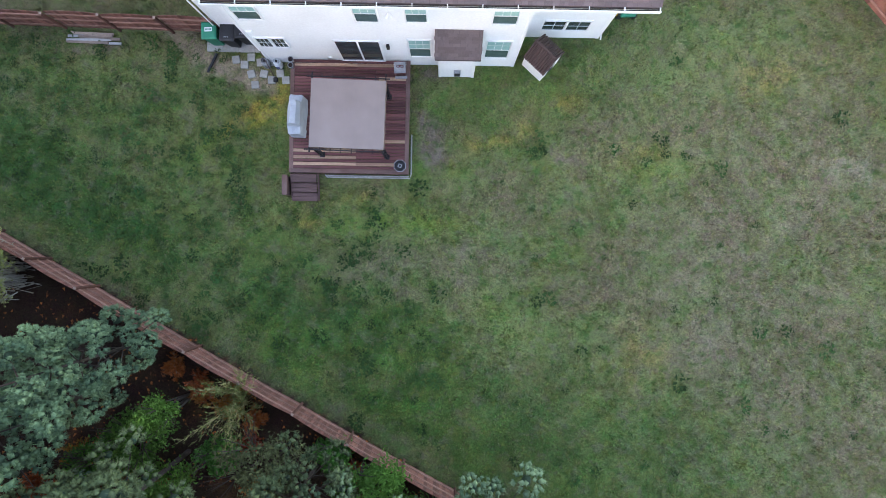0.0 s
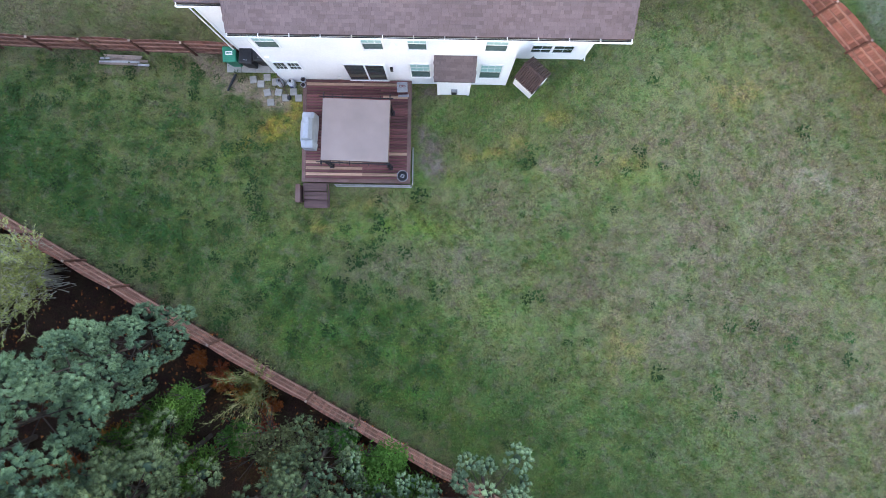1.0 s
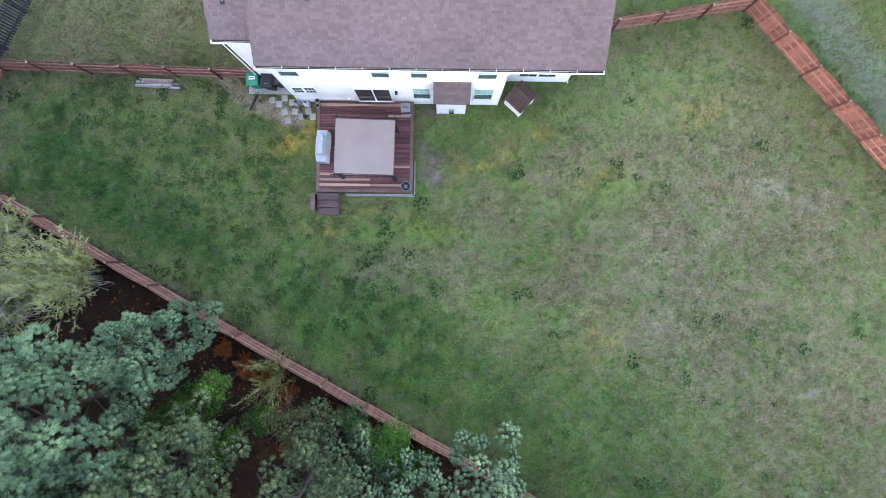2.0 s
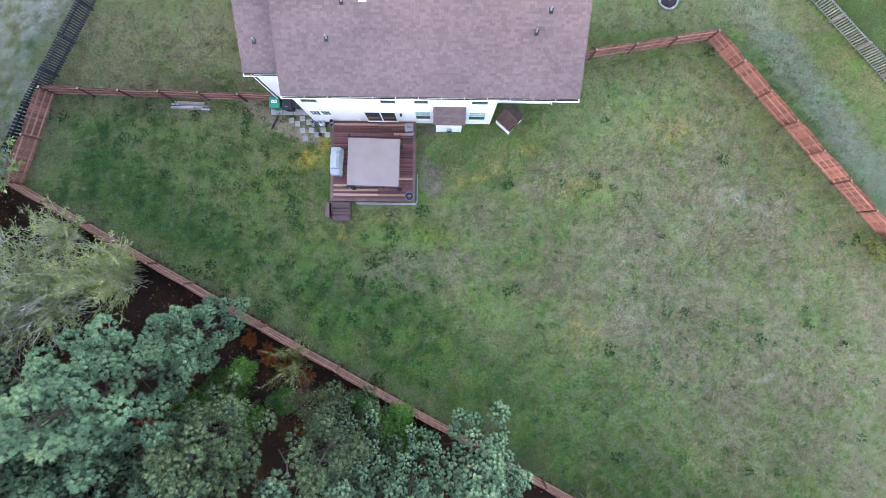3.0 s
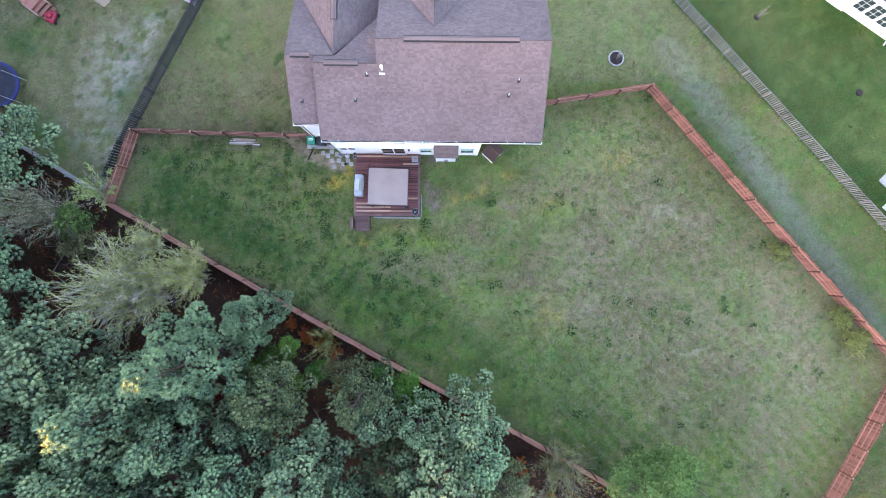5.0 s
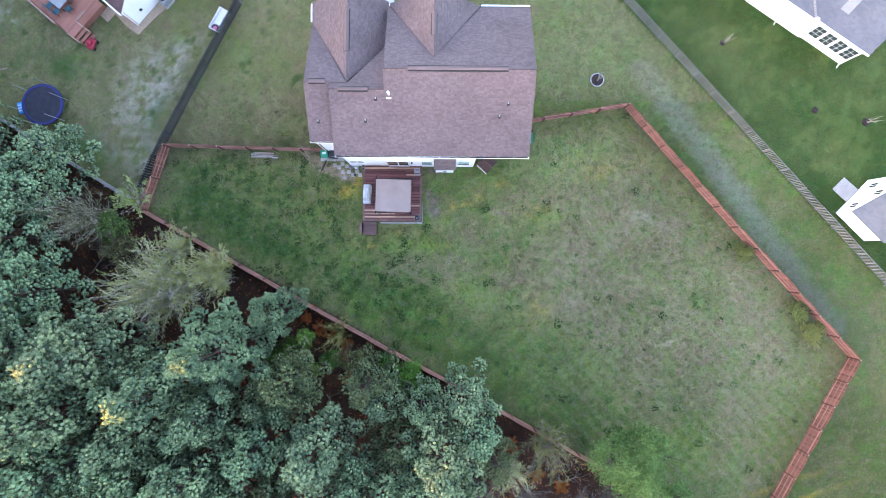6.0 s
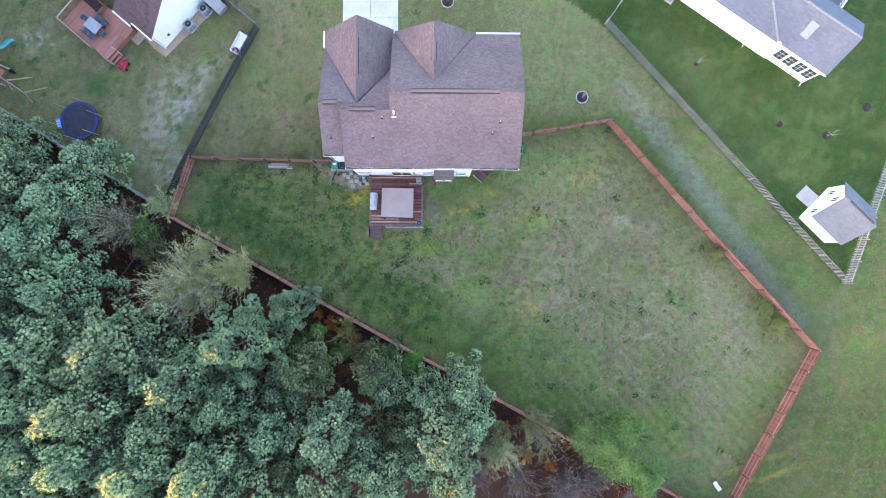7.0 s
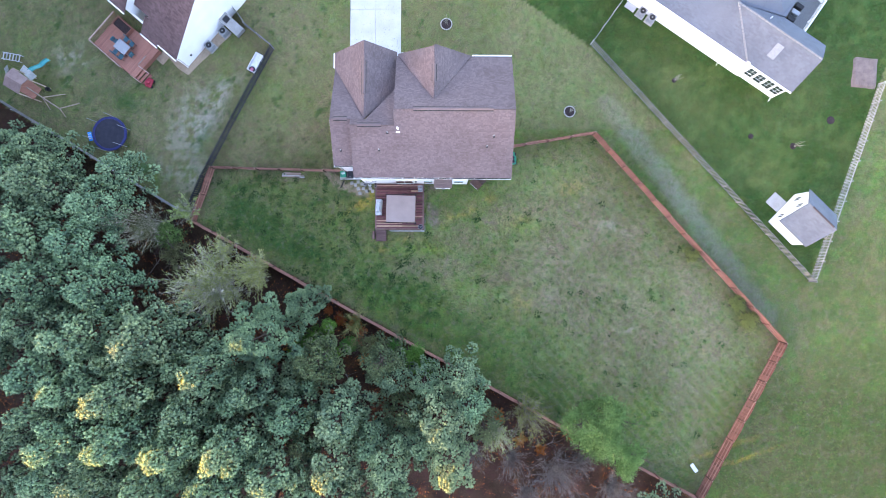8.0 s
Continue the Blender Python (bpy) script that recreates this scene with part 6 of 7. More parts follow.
def build_deck_clutter():
    f = thing("fire_bowl", "black octagonal fire bowl with pale rim at the deck's corner", "fire bowl", pose(-1.93, 3.30, DZ, 0, 0, 22.5))
    part("bowl", lathe(bmesh.new(), [(0.16, 0.0), (0.2, 0.3), (0.27, 0.36), (0.27, 0.40), (0.22, 0.40), (0.20, 0.37)], 8), IRON, f)
    b = bmesh.new()
    for k in range(8):
        a, c = math.tau * k / 8, math.tau * (k + 1) / 8
        slab(b, [(0.255 * math.cos(a), 0.255 * math.sin(a), 0.425), (0.28 * math.cos(a), 0.28 * math.sin(a), 0.425), (0.28 * math.cos(c), 0.28 * math.sin(c), 0.425), (0.255 * math.cos(c), 0.255 * math.sin(c), 0.425)], 0.02)
    bmesh.ops.remove_doubles(b, verts=b.verts, dist=0.001)
    part("rim", b, GREYMETAL, f, "pale worn rim")
    b = bmesh.new()
    for k in range(4):
        a, c = math.tau * k / 4, math.tau * (k + 1) / 4
        slab(b, [(0.07 * math.cos(a), 0.07 * math.sin(a), 0.43), (0.11 * math.cos(a), 0.11 * math.sin(a), 0.43), (0.11 * math.cos(c), 0.11 * math.sin(c), 0.43), (0.07 * math.cos(c), 0.07 * math.sin(c), 0.43)], 0.045)
    bmesh.ops.remove_doubles(b, verts=b.verts, dist=0.001)
    part("grate", b, GREYMETAL, f)
    t = thing("side_table", "grey side table with a coiled red-brown cord on top", "table", pose(-1.98, 7.45, DZ, 0, 0, 3))
    part("tabletop", boxed(-0.25, -0.24, 0.66, 0.25, 0.24, 0.70, 0.01), GREYMETAL, t)
    for x in (-0.21, 0.21):
        for y in (-0.2, 0.2):
            part("leg", boxed(x - 0.025, y - 0.025, 0, x + 0.025, y + 0.025, 0.66), DECKWOOD, t)
    part("shelf", boxed(-0.24, -0.36, 0.30, 0.28, -0.25, 0.34), GREYMETAL, t)
    c = thing("cord", "coiled red-brown cord on the side table", "cord", pose(-1.98, 7.49, DZ + 0.70))
    b = bmesh.new()
    for s in (-1, 1):
        for k in range(10):
            a0, a1 = math.tau * k / 10, math.tau * (k + 1) / 10
            tube(b, (s * 0.075 + 0.07 * math.cos(a0), 0.05 * math.sin(a0), 0.015), (s * 0.075 + 0.07 * math.cos(a1), 0.05 * math.sin(a1), 0.015), 0.013, None, 5)
    part("coil", b, surface("red_brown_cord", (0.13, 0.03, 0.03), (0.17, 0.045, 0.04), 5), c)
    for k, (x, y) in enumerate(((-6.8, 7.9), (-6.8, 7.64))):
        p = thing("plant_pot", "small pale metal pot with dark soil", "pot", pose(x, y, DZ + 0.004))
        part("pot", lathe(bmesh.new(), [(0.085, 0), (0.115, 0.2), (0.125, 0.2), (0.125, 0.22), (0.10, 0.22), (0.10, 0.185)], 14), GREYMETAL, p)
        part("soil", lathe(bmesh.new(), [(0.098, 0.175), (0.098, 0.192), (0.04, 0.2)], 12), MULCH, p)


build_deck()
build_steps()
build_gazebo()
build_grill()
build_deck_clutter()


# ---- beside the house ----
def wheeled_bin(label, x, y, turn, lid, body, tag=False):
    t = thing("wheeled_bin", label, "bin", pose(x, y, 0.06, 0, 0, turn), "wheeled bins")
    b = bmesh.new()
    ring = lambda w, d, z: [b.verts.new((sx * w, sy * d, z)) for sx, sy in ((-1, -1), (1, -1), (1, 1), (-1, 1))]
    rs = [ring(0.22, 0.25, 0.0), ring(0.29, 0.33, 0.95), ring(0.31, 0.35, 0.97), ring(0.31, 0.35, 1.02)]
    for p, q in zip(rs, rs[1:]):
        for k in range(4):
            b.faces.new((p[k - 1], p[k], q[k], q[k - 1]))
    b.faces.new(rs[0][::-1])
    b.faces.new(rs[-1])
    bmesh.ops.recalc_face_normals(b, faces=b.faces)
    part("body", b, body, t)
    b = bmesh.new()
    rs = [[b.verts.new((sx * w, sy * d - 0.02, z)) for sx, sy in ((-1, -1), (1, -1), (1, 1), (-1, 1))] for w, d, z in ((0.32, 0.37, 1.022), (0.32, 0.37, 1.06), (0.26, 0.30, 1.10))]
    for p, q in zip(rs, rs[1:]):
        for k in range(4):
            b.faces.new((p[k - 1], p[k], q[k], q[k - 1]))
    b.faces.new(rs[0][::-1])
    b.faces.new(rs[-1])
    bmesh.ops.recalc_face_normals(b, faces=b.faces)
    l = part("lid", b, lid, t)
    b = bmesh.new()
    tube(b, (-0.25, 0.40, 1.0), (0.25, 0.40, 1.0), 0.018, None, 6)
    for sx in (-0.25, 0.25):
        tube(b, (sx, 0.33, 0.99), (sx, 0.41, 1.0), 0.018, None, 6)
    part("handle", b, body, t)
    for sx in (-0.24, 0.24):
        b = bmesh.new()
        tube(b, (sx - 0.03, 0.3, 0.06), (sx + 0.03, 0.3, 0.06), 0.11, None, 12)
        part("wheel", b, BLACKPLASTIC, t)
    if tag:
        part("label_plate", boxed(-0.16, -0.08, 1.102, 0.16, 0.10, 1.106), LABELWHITE, l, "white label")
        for k in range(5):
            part("label_bar", boxed(-0.12 + 0.05 * k, -0.03, 1.107, -0.085 + 0.05 * k, 0.05, 1.110), GREENPLASTIC, l)
    else:
        for k in range(3):
            part("label_bar", boxed(-0.10 + 0.07 * k, -0.25, 1.101, -0.06 + 0.07 * k, -0.21, 1.106), GREYMETAL, l)


wheeled_bin("green wheeled bin with a white label on its lid", -10.2, 8.93, 3, GREENPLASTIC, GREENPLASTIC, True)
wheeled_bin("black wheeled bin beside the wall", -9.42, 8.86, -3, BLACKPLASTIC, BLACKPLASTIC)
wheeled_bin("black wheeled bin against the corner", -8.78, 9.0, 2, BLACKPLASTIC, BLACKPLASTIC)
pad = thing("concrete_pad", "pale concrete pad under the bins", "pad", pose(0, 0, 0))
for k in range(4):
    part("slab", boxed(-10.75 + 0.72 * k, 8.42, -0.05, -10.05 + 0.72 * k, 9.15, 0.055, 0.01), PAVER, pad)
    
for k, (x, y, a) in enumerate(((-9.46, 8.08, 8), (-8.78, 8.2, 2), (-9.08, 7.87, 0), (-8.36, 7.98, 5), (-8.76, 7.45, 14), (-8.2, 7.47, -10), (-8.58, 6.97, 3), (-7.84, 7.2, 2), (-7.46, 7.5, 4), (-7.2, 7.2, 3), (-7.95, 7.98, 12))):
    s = thing("stepping_stone", "square grey concrete stepping stone in worn turf", "stepping stone", pose(x, y, 0, 0, 0, a), "stepping stones")
    part("stone", boxed(-0.17, -0.17, -0.06, 0.17, 0.17, 0.03, 0.012), PAVER, s)

for x, y, m, label in ((-8.02, 7.86, GREYMETAL, "grey steel gas cylinder by the wall"), (-7.48, 7.84, WHITEMETAL, "white gas cylinder with a blue mark by the wall")):
    t = thing("gas_cylinder", label, "gas cylinder", pose(x, y, 0) @ Matrix.Diagonal((1.2, 1.2, 1.2, 1)), "gas cylinders")
    part("body", lathe(bmesh.new(), [(0.13, 0.0), (0.15, 0.06), (0.15, 0.32), (0.13, 0.39), (0.05, 0.43)], 16), m, t)
    part("collar", lathe(bmesh.new(), [(0.10, 0.40), (0.10, 0.52), (0.085, 0.52), (0.085, 0.44)], 14), m, t)
    part("valve", boxed(-0.03, -0.03, 0.43, 0.03, 0.05, 0.5), IRON, t)
    if m is WHITEMETAL:
        part("blue_mark", boxed(-0.06, -0.156, 0.12, 0.06, -0.146, 0.28), BLUEPLASTIC, t)
t = thing("shovel", "long-handled dark shovel leaning on the wall", "shovel", pose(-7.78, 7.45, 0))
part("handle", tube(bmesh.new(), (0.12, -0.22, 0.1), (-0.12, 0.52, 1.35), 0.016, None, 6), STEPWOOD, t)
part("blade", boxed(0.04, -0.36, 0.0, 0.22, -0.16, 0.12, 0.02), IRON, t)
t = thing("drain_pipe", "black corrugated drain pipe lying on bare soil", "pipe", pose(-10.5, 7.9, 0.06, 0, 0, 65))
b = bmesh.new()
for k in range(16):
    x = -0.46 + 0.0575 * k
    tube(b, (x, 0, 0), (x + 0.03, 0, 0), 0.065, None, 10)
    tube(b, (x + 0.03, 0, 0), (x + 0.0575, 0, 0), 0.052, None, 10)
tagged(part("ribs", b, BLACKPLASTIC, t), kind="stuff")


def build_dog_house():
    t = thing("dog_house", "small white resin hut with brown ribbed roof by the wall", "dog house", pose(4.17, 8.14, 0, 0, 0, -42))
    w, l, e, top = 0.56, 0.60, 1.05, 1.62
    b = bmesh.new()
    pts = [(-w, 0), (w, 0), (w, e), (0, top - 0.08), (-w, e)]
    ends = [[b.verts.new((s * l * 0.92, y, z)) for y, z in pts] for s in (-1, 1)]
    b.faces.new(ends[0])
    b.faces.new(ends[1][::-1])
    for k in range(5):
        b.faces.new((ends[0][k - 1], ends[0][k], ends[1][k], ends[1][k - 1]))
    bmesh.ops.recalc_face_normals(b, faces=b.faces)
    part("body", b, SIDING, t)
    part("doorway", boxed(l * 0.92 + 0.002, -0.2, 0.05, l * 0.92 + 0.012, 0.2, 0.75), BLACKPLASTIC, t)
    for s in (-1, 1):
        b = bmesh.new()
        slab(b, [(-l, 0, top), (l, 0, top), (l, s * (w + 0.07), e + 0.02), (-l, s * (w + 0.07), e + 0.02)], 0.03)
        roof = part("roof", b, BROWNROOF, t, "brown ribbed roof half")
        for k in range(11):
            x = -l + 0.05 + (2 * l - 0.10) * k / 10
            part("rib", tube(bmesh.new(), (x, s * 0.04, top - 0.02), (x, s * (w + 0.11), e + 0.01), 0.042, 0.046, 7), BROWNROOF, roof)
    part("ridge_cap", boxed(-l - 0.01, -0.06, top - 0.03, l + 0.01, 0.06, top + 0.03, 0.015), BROWNROOF, t)


build_dog_house()


def build_mower():
    t = thing("riding_mower", "small green riding mower with black seat parked by the wall", "mower", pose(7.95, 10.75, 0, 0, 0, 92) @ Matrix.Diagonal((0.8, 0.8, 0.9, 1)))
    part("hood", boxed(0.12, -0.28, 0.35, 0.85, 0.28, 0.85, 0.08), GREENPLASTIC, t)
    part("rear_body", boxed(-0.8, -0.42, 0.38, -0.15, 0.42, 0.62, 0.06), GREENPLASTIC, t)
    part("cutting_deck", boxed(-0.3, -0.55, 0.12, 0.4, 0.55, 0.26, 0.04), GREENPLASTIC, t)
    yellow = surface("yellow_rim_paint", (0.62, 0.42, 0.04), (0.55, 0.36, 0.03), 4)
    seat = part("seat", boxed(-0.55, -0.22, 0.63, -0.15, 0.22, 0.74, 0.04), BLACKPLASTIC, t, "black seat")
    part("backrest", boxed(-0.64, -0.22, 0.70, -0.54, 0.22, 1.05, 0.03), BLACKPLASTIC, seat)
    b = lathe(bmesh.new(), [(0.17, 0.98), (0.19, 1.0), (0.17, 1.02)], 16, 0.05, 0)
    part("steering_wheel", b, BLACKPLASTIC, t)
    part("column", tube(bmesh.new(), (0.2, 0, 0.8), (0.05, 0, 0.985), 0.025, None, 6), IRON, t)
    for x, y, r2, w in ((-0.5, -0.42, 0.26, 0.1), (-0.5, 0.42, 0.26, 0.1), (0.62, -0.4, 0.19, 0.08), (0.62, 0.4, 0.19, 0.08)):
        wheel = part("wheel", tube(bmesh.new(), (x, y - w, r2), (x, y + w, r2), r2, None, 16), BLACKPLASTIC, t)
        part("rim", tube(bmesh.new(), (x, y - w - 0.005, r2), (x, y + w + 0.005, r2), r2 * 0.5, None, 12), yellow, wheel)


build_mower()

# ---- about the yard ----
lr = random.Random(6)
for k in range(9):
    l = lr.uniform(1.2, 2.2)
    t = thing("plank", "weathered grey-brown plank lying by the fence", "plank", pose(-15.85 + lr.uniform(-0.4, 0.4), 8.72 + 0.10 * (k % 5), 0.02 + 0.055 * (k // 5), 0, 0, lr.uniform(-7, 3)), "pile of planks")
    part("board", boxed(-l / 2, -0.055, 0, l / 2, 0.055, 0.05, 0.006), LUMBER if k % 3 else PALEFENCE, t)
for k, (x, y, rr, h) in enumerate(((27.35, 0.45, 0.9, 1.0), (32.2, -4.8, 1.15, 1.15), (33.4, -6.6, 1.25, 1.2))):
    plant("leafy_shrub", "small yellow-green shrub inside the fence", "shrub", leafy_mesh(70 + k, rr, h, 90, 34, 0.08, LEAFYELLOW, 0.2, 1.0), pose(x, y, 0), "shrubs along the fence")
t = thing("plastic_lounger", "small curved white plastic lounger on the grass", "lounger", pose(27.75, -22.6, 0, 0, 0, -55))
b = bmesh.new()
for k in range(8):
    x0, x1 = -0.5 + 0.125 * k, -0.5 + 0.125 * (k + 1)
    za, zb = 0.14 + 0.25 * (x0 * x0), 0.14 + 0.25 * (x1 * x1)
    slab(b, [(x0, -0.2, za), (x1, -0.2, zb), (x1, 0.2, zb), (x0, 0.2, za)], 0.05)
bmesh.ops.remove_doubles(b, verts=b.verts, dist=0.001)
part("shell", b, WHITEMETAL, t)
part("base", boxed(-0.3, -0.17, -0.02, 0.3, 0.17, 0.09), WHITEMETAL, t)


def ring_bed(x, y, r, seed):
    t = thing("tree_bed", "round mulch bed edged with pale stones", "garden bed", pose(x, y, 0), "tree beds")
    part("mulch", lathe(bmesh.new(), [(r - 0.05, -0.05), (r - 0.05, 0.04), (r * 0.5, 0.09), (0.05, 0.11)], 22), MULCH, t)
    q = random.Random(seed)
    n = int(math.tau * r / 0.21)
    for k in range(n):
        a = math.tau * k / n
        b = boxed(-0.06, -0.095, -0.03, 0.06, 0.095, q.uniform(0.07, 0.11), 0.02)
        o = part("edging_stone", b, STONE, t)
        o.matrix_basis = pose(math.cos(a) * r, math.sin(a) * r, 0, 0, 0, math.degrees(a) + q.uniform(-6, 6))


def sapling(x, y, h, seed, label="bare young tree in a mulch ring"):
    plant("sapling", label, "tree", twiggy_mesh(seed, 0.45, h, 9, LEAFOLIVE, leaf=0.04, leaves=2, bare=0.6), pose(x, y, 0.05), "young trees", wood="branchwork")


ring_bed(14.2, 15.98, 0.58, 1)
ring_bed(0.73, 25.47, 0.60, 2)
sapling(14.2, 15.98, 1.7, 81)
sapling(0.73, 25.47, 1.7, 82)

# ---- drive and neighbours ----
t = tagged(new("driveway"), "pale concrete driveway in square slabs", "driveway", kind="structure")
for i in range(2):
    for k in range(4):
        part("slab", boxed(-9.72 + 2.76 * i, 20.6 + 3.2 * k, -0.1, -6.98 + 2.76 * i, 23.78 + 3.2 * k, 0.03, 0.01), CONCRETE, t)
for k in range(3):
    part("walk_slab", boxed(-4.15 + 1.32 * k, 21.2, -0.1, -2.86 + 1.32 * k, 22.35, 0.025, 0.01), CONCRETE, t)


def roof_part(parent, name, pts, material, rng, along, up, label=""):
    """A neighbour's roof slope with shingle courses. pts: the outline in the house's own frame."""
    d = slab(bmesh.new(), pts, 0.14)
    ob = part(name, d, material, parent, label)
    p0, p1, p2 = (Vector(p) for p in pts[:3])
    n = (p1 - p0).cross(p2 - p0)
    z_of = lambda x, y: p0.z - (n.x * (x - p0.x) + n.y * (y - p0.y)) / n.z
    v, f = shingles([p[:2] for p in pts], z_of, along, up, rng, 0.17, 0.32)
    tagged(part("shingles", raw_mesh("shingles", v, f, material), None, ob), kind="stuff")
    return ob


def build_white_house():
    """Long single-storey house. Own frame: x along its yard wall, y into the house, from the corner."""
    h = thing("white_house", "long white single-storey house with grey shingle roof", "house")
    h.matrix_basis = Matrix.Translation((36.15, 17.6, 0)) @ Matrix.Rotation(math.atan2(-0.563, 0.826), 4, "Z")
    q = random.Random(3)
    L, W, E = 22.0, 4.4, 3.2
    part("wall", boxed(-W, 0, 0, 0, 0.2, E), SIDING, h, "white siding")
    part("wall", boxed(-L, -0.12, 0, -W, 0.08, E), SIDING, h, "white siding")
    part("wall", boxed(-0.2, 0.2, 0, 0, 5.0, E), SIDING, h)
    part("wall", boxed(-W, 4.8, 0, -0.2, 5.0, E), SIDING, h)
    b = bmesh.new()
    tri = [[b.verts.new(p) for p in ((x, 0.02, E), (x, 5.0, E), (x, 2.6, 4.85))] for x in (-0.15, -0.02)]
    b.faces.new(tri[0])
    b.faces.new(tri[1][::-1])
    for k in range(3):
        b.faces.new((tri[0][k - 1], tri[0][k], tri[1][k], tri[1][k - 1]))
    part("gable_wall", b, SIDING, h)
    roof_part(h, "wing_roof", [(-5.2, -0.3, E), (0.3, -0.3, E), (0.3, 2.95, 5.05), (-9.8, 2.95, 5.05)], GREYSHINGLE, q, (1, 0), (0, 1), "grey shingled slope")
    roof_part(h, "wing_roof", [(-9.8, 2.95, 5.05), (0.3, 2.95, 5.05), (0.3, 5.3, 3.7), (-9.8, 5.3, 3.7)], GREYSHINGLE, q, (1, 0), (0, -1))
    roof_part(h, "main_roof", [(-L, -0.4, E), (-5.2, -0.4, E), (-9.8, 2.95, 5.05), (-9.8, 6.5, 7.06), (-L, 6.5, 7.06)], GREYSHINGLE, q, (1, 0), (0, 1), "grey shingled slope")
    roof_part(h, "main_roof", [(-L, 6.5, 7.06), (-9.8, 6.5, 7.06), (-4.8, 11.5, 3.9), (-L, 11.5, 3.9)], GREYSHINGLE, q, (1, 0), (0, -1))
    roof_part(h, "hip_roof", [(-9.8, 2.95, 5.05), (-4.8, 5.3, 3.9), (-4.8, 11.5, 3.9), (-9.8, 6.5, 7.06)], GREYSHINGLE, q, (0, 1), (-1, 0))
    cap = surface("pale_ridge_cap", (0.22, 0.225, 0.24), (0.19, 0.195, 0.21), 3)
    for a, c in (((-9.8, 2.95, 5.08), (0.3, 2.95, 5.08)), ((-9.8, 2.95, 5.08), (-5.2, -0.35, 3.26))):
        for k in range(22):
            p, s = Vector(a).lerp(Vector(c), k / 22), Vector(a).lerp(Vector(c), (k + 0.8) / 22)
            part("ridge_cap", tube(bmesh.new(), p, s, 0.11, 0.09, 5), cap, h)
    part("gutter", boxed(-L, -0.52, E - 0.14, -5.3, -0.41, E - 0.01), TRIM, h)
    part("gutter", boxed(-4.9, -0.42, E - 0.14, 0.3, -0.31, E - 0.01), TRIM, h)
    part("eave_return", boxed(-5.3, -0.6, E - 0.2, -4.9, -0.25, E + 0.15), TRIM, h)
    for x in (-7.0, -0.1):
        b = bmesh.new()
        tube(b, (x, -0.35, E - 0.2), (x, -0.18, E - 0.5), 0.04, None, 6)
        tube(b, (x, -0.18, E - 0.5), (x, -0.18, 0.15), 0.04, None, 6)
        tube(b, (x, -0.18, 0.15), (x + 0.06, -0.5, 0.06), 0.05, None, 6)
        part("downspout", b, TRIM, h)
    for k, x in enumerate((-3.85, -2.75, -1.65, -0.58)):
        b = bmesh.new()
        w = 0.49
        for a in (x - w, x + w - 0.06):
            box(b, a, -0.06, 0.85, a + 0.06, 0.0, 2.45)
        for z in (0.85, 2.39):
            box(b, x - w + 0.06, -0.06, z, x + w - 0.06, 0.0, z + 0.06)
        win = part("window", b, TRIM, h)
        part("pane", boxed(x - w + 0.06, -0.03, 0.91, x + w - 0.06, -0.02, 2.39), GLASS, win)
        b = bmesh.new()
        box(b, x - 0.009, -0.045, 0.91, x + 0.009, -0.031, 2.39)
        for z in (1.38, 1.88):
            box(b, x - w + 0.06, -0.046, z, x + w - 0.06, -0.0305, z + 0.016)
        part("sash_grille", b, TRIM, win)
    sky_z = lambda y: E + (y + 0.3) * 0.569
    b = slab(bmesh.new(), [(-4.2, 0.9, sky_z(0.9) + 0.1), (-3.4, 0.9, sky_z(0.9) + 0.1), (-3.4, 2.1, sky_z(2.1) + 0.1), (-4.2, 2.1, sky_z(2.1) + 0.1)], 0.1)
    part("skylight", b, surface("milky_skylight", (0.24, 0.25, 0.27), (0.21, 0.22, 0.24), 3), h, "pale skylight")
    part("roof_vent", tube(bmesh.new(), (-6.2, 3.7, 4.4), (-6.2, 3.7, 5.0), 0.06, None, 8), WHITEMETAL, h)
    # small railed deck on the far side
    d = part("rear_deck", boxed(-4.2, 5.9, 0.75, -1.6, 11.0, 0.9), GREYFENCE, h, "grey deck with white rail")
    for y in (5.9, 8.4, 10.95):
        part("rail_post", boxed(-1.72, y, 0.9, -1.6, y + 0.1, 1.95), TRIM, d)
    part("rail", boxed(-1.7, 5.9, 1.8, -1.58, 11.0, 1.9), TRIM, d)
    for k in range(24):
        part("baluster", boxed(-1.67, 6.05 + 0.2 * k, 0.95, -1.63, 6.09 + 0.2 * k, 1.8), TRIM, d)
    part("lattice_panel", boxed(-2.6, 11.0, 0.9, -1.6, 11.05, 2.2), TRIM, d)
    for k in range(3):
        part("deck_box", boxed(-3.9, 7.2 + 0.8 * k, 0.902, -3.0, 7.7 + 0.8 * k, 1.4, 0.05), GREYMETAL if k % 2 else IRON, d)


def placed(x, y, turn):
    return pose(x, y, 0, 0, 0, turn)


def ac_unit(x, y, turn, label="grey air conditioner unit with round fan grille"):
    t = thing("air_conditioner", label, "air conditioner", placed(x, y, turn), "air conditioners")
    part("pad", boxed(-0.5, -0.5, -0.03, 0.5, 0.5, 0.06), PAVER, t)
    part("case", boxed(-0.4, -0.4, 0.062, 0.4, 0.4, 0.75, 0.03), GREYMETAL, t)
    part("fan_guard", lathe(bmesh.new(), [(0.3, 0.752), (0.3, 0.775), (0.08, 0.78)], 18), IRON, t)
    part("hub", lathe(bmesh.new(), [(0.08, 0.781), (0.08, 0.80)], 10), GREYMETAL, t)


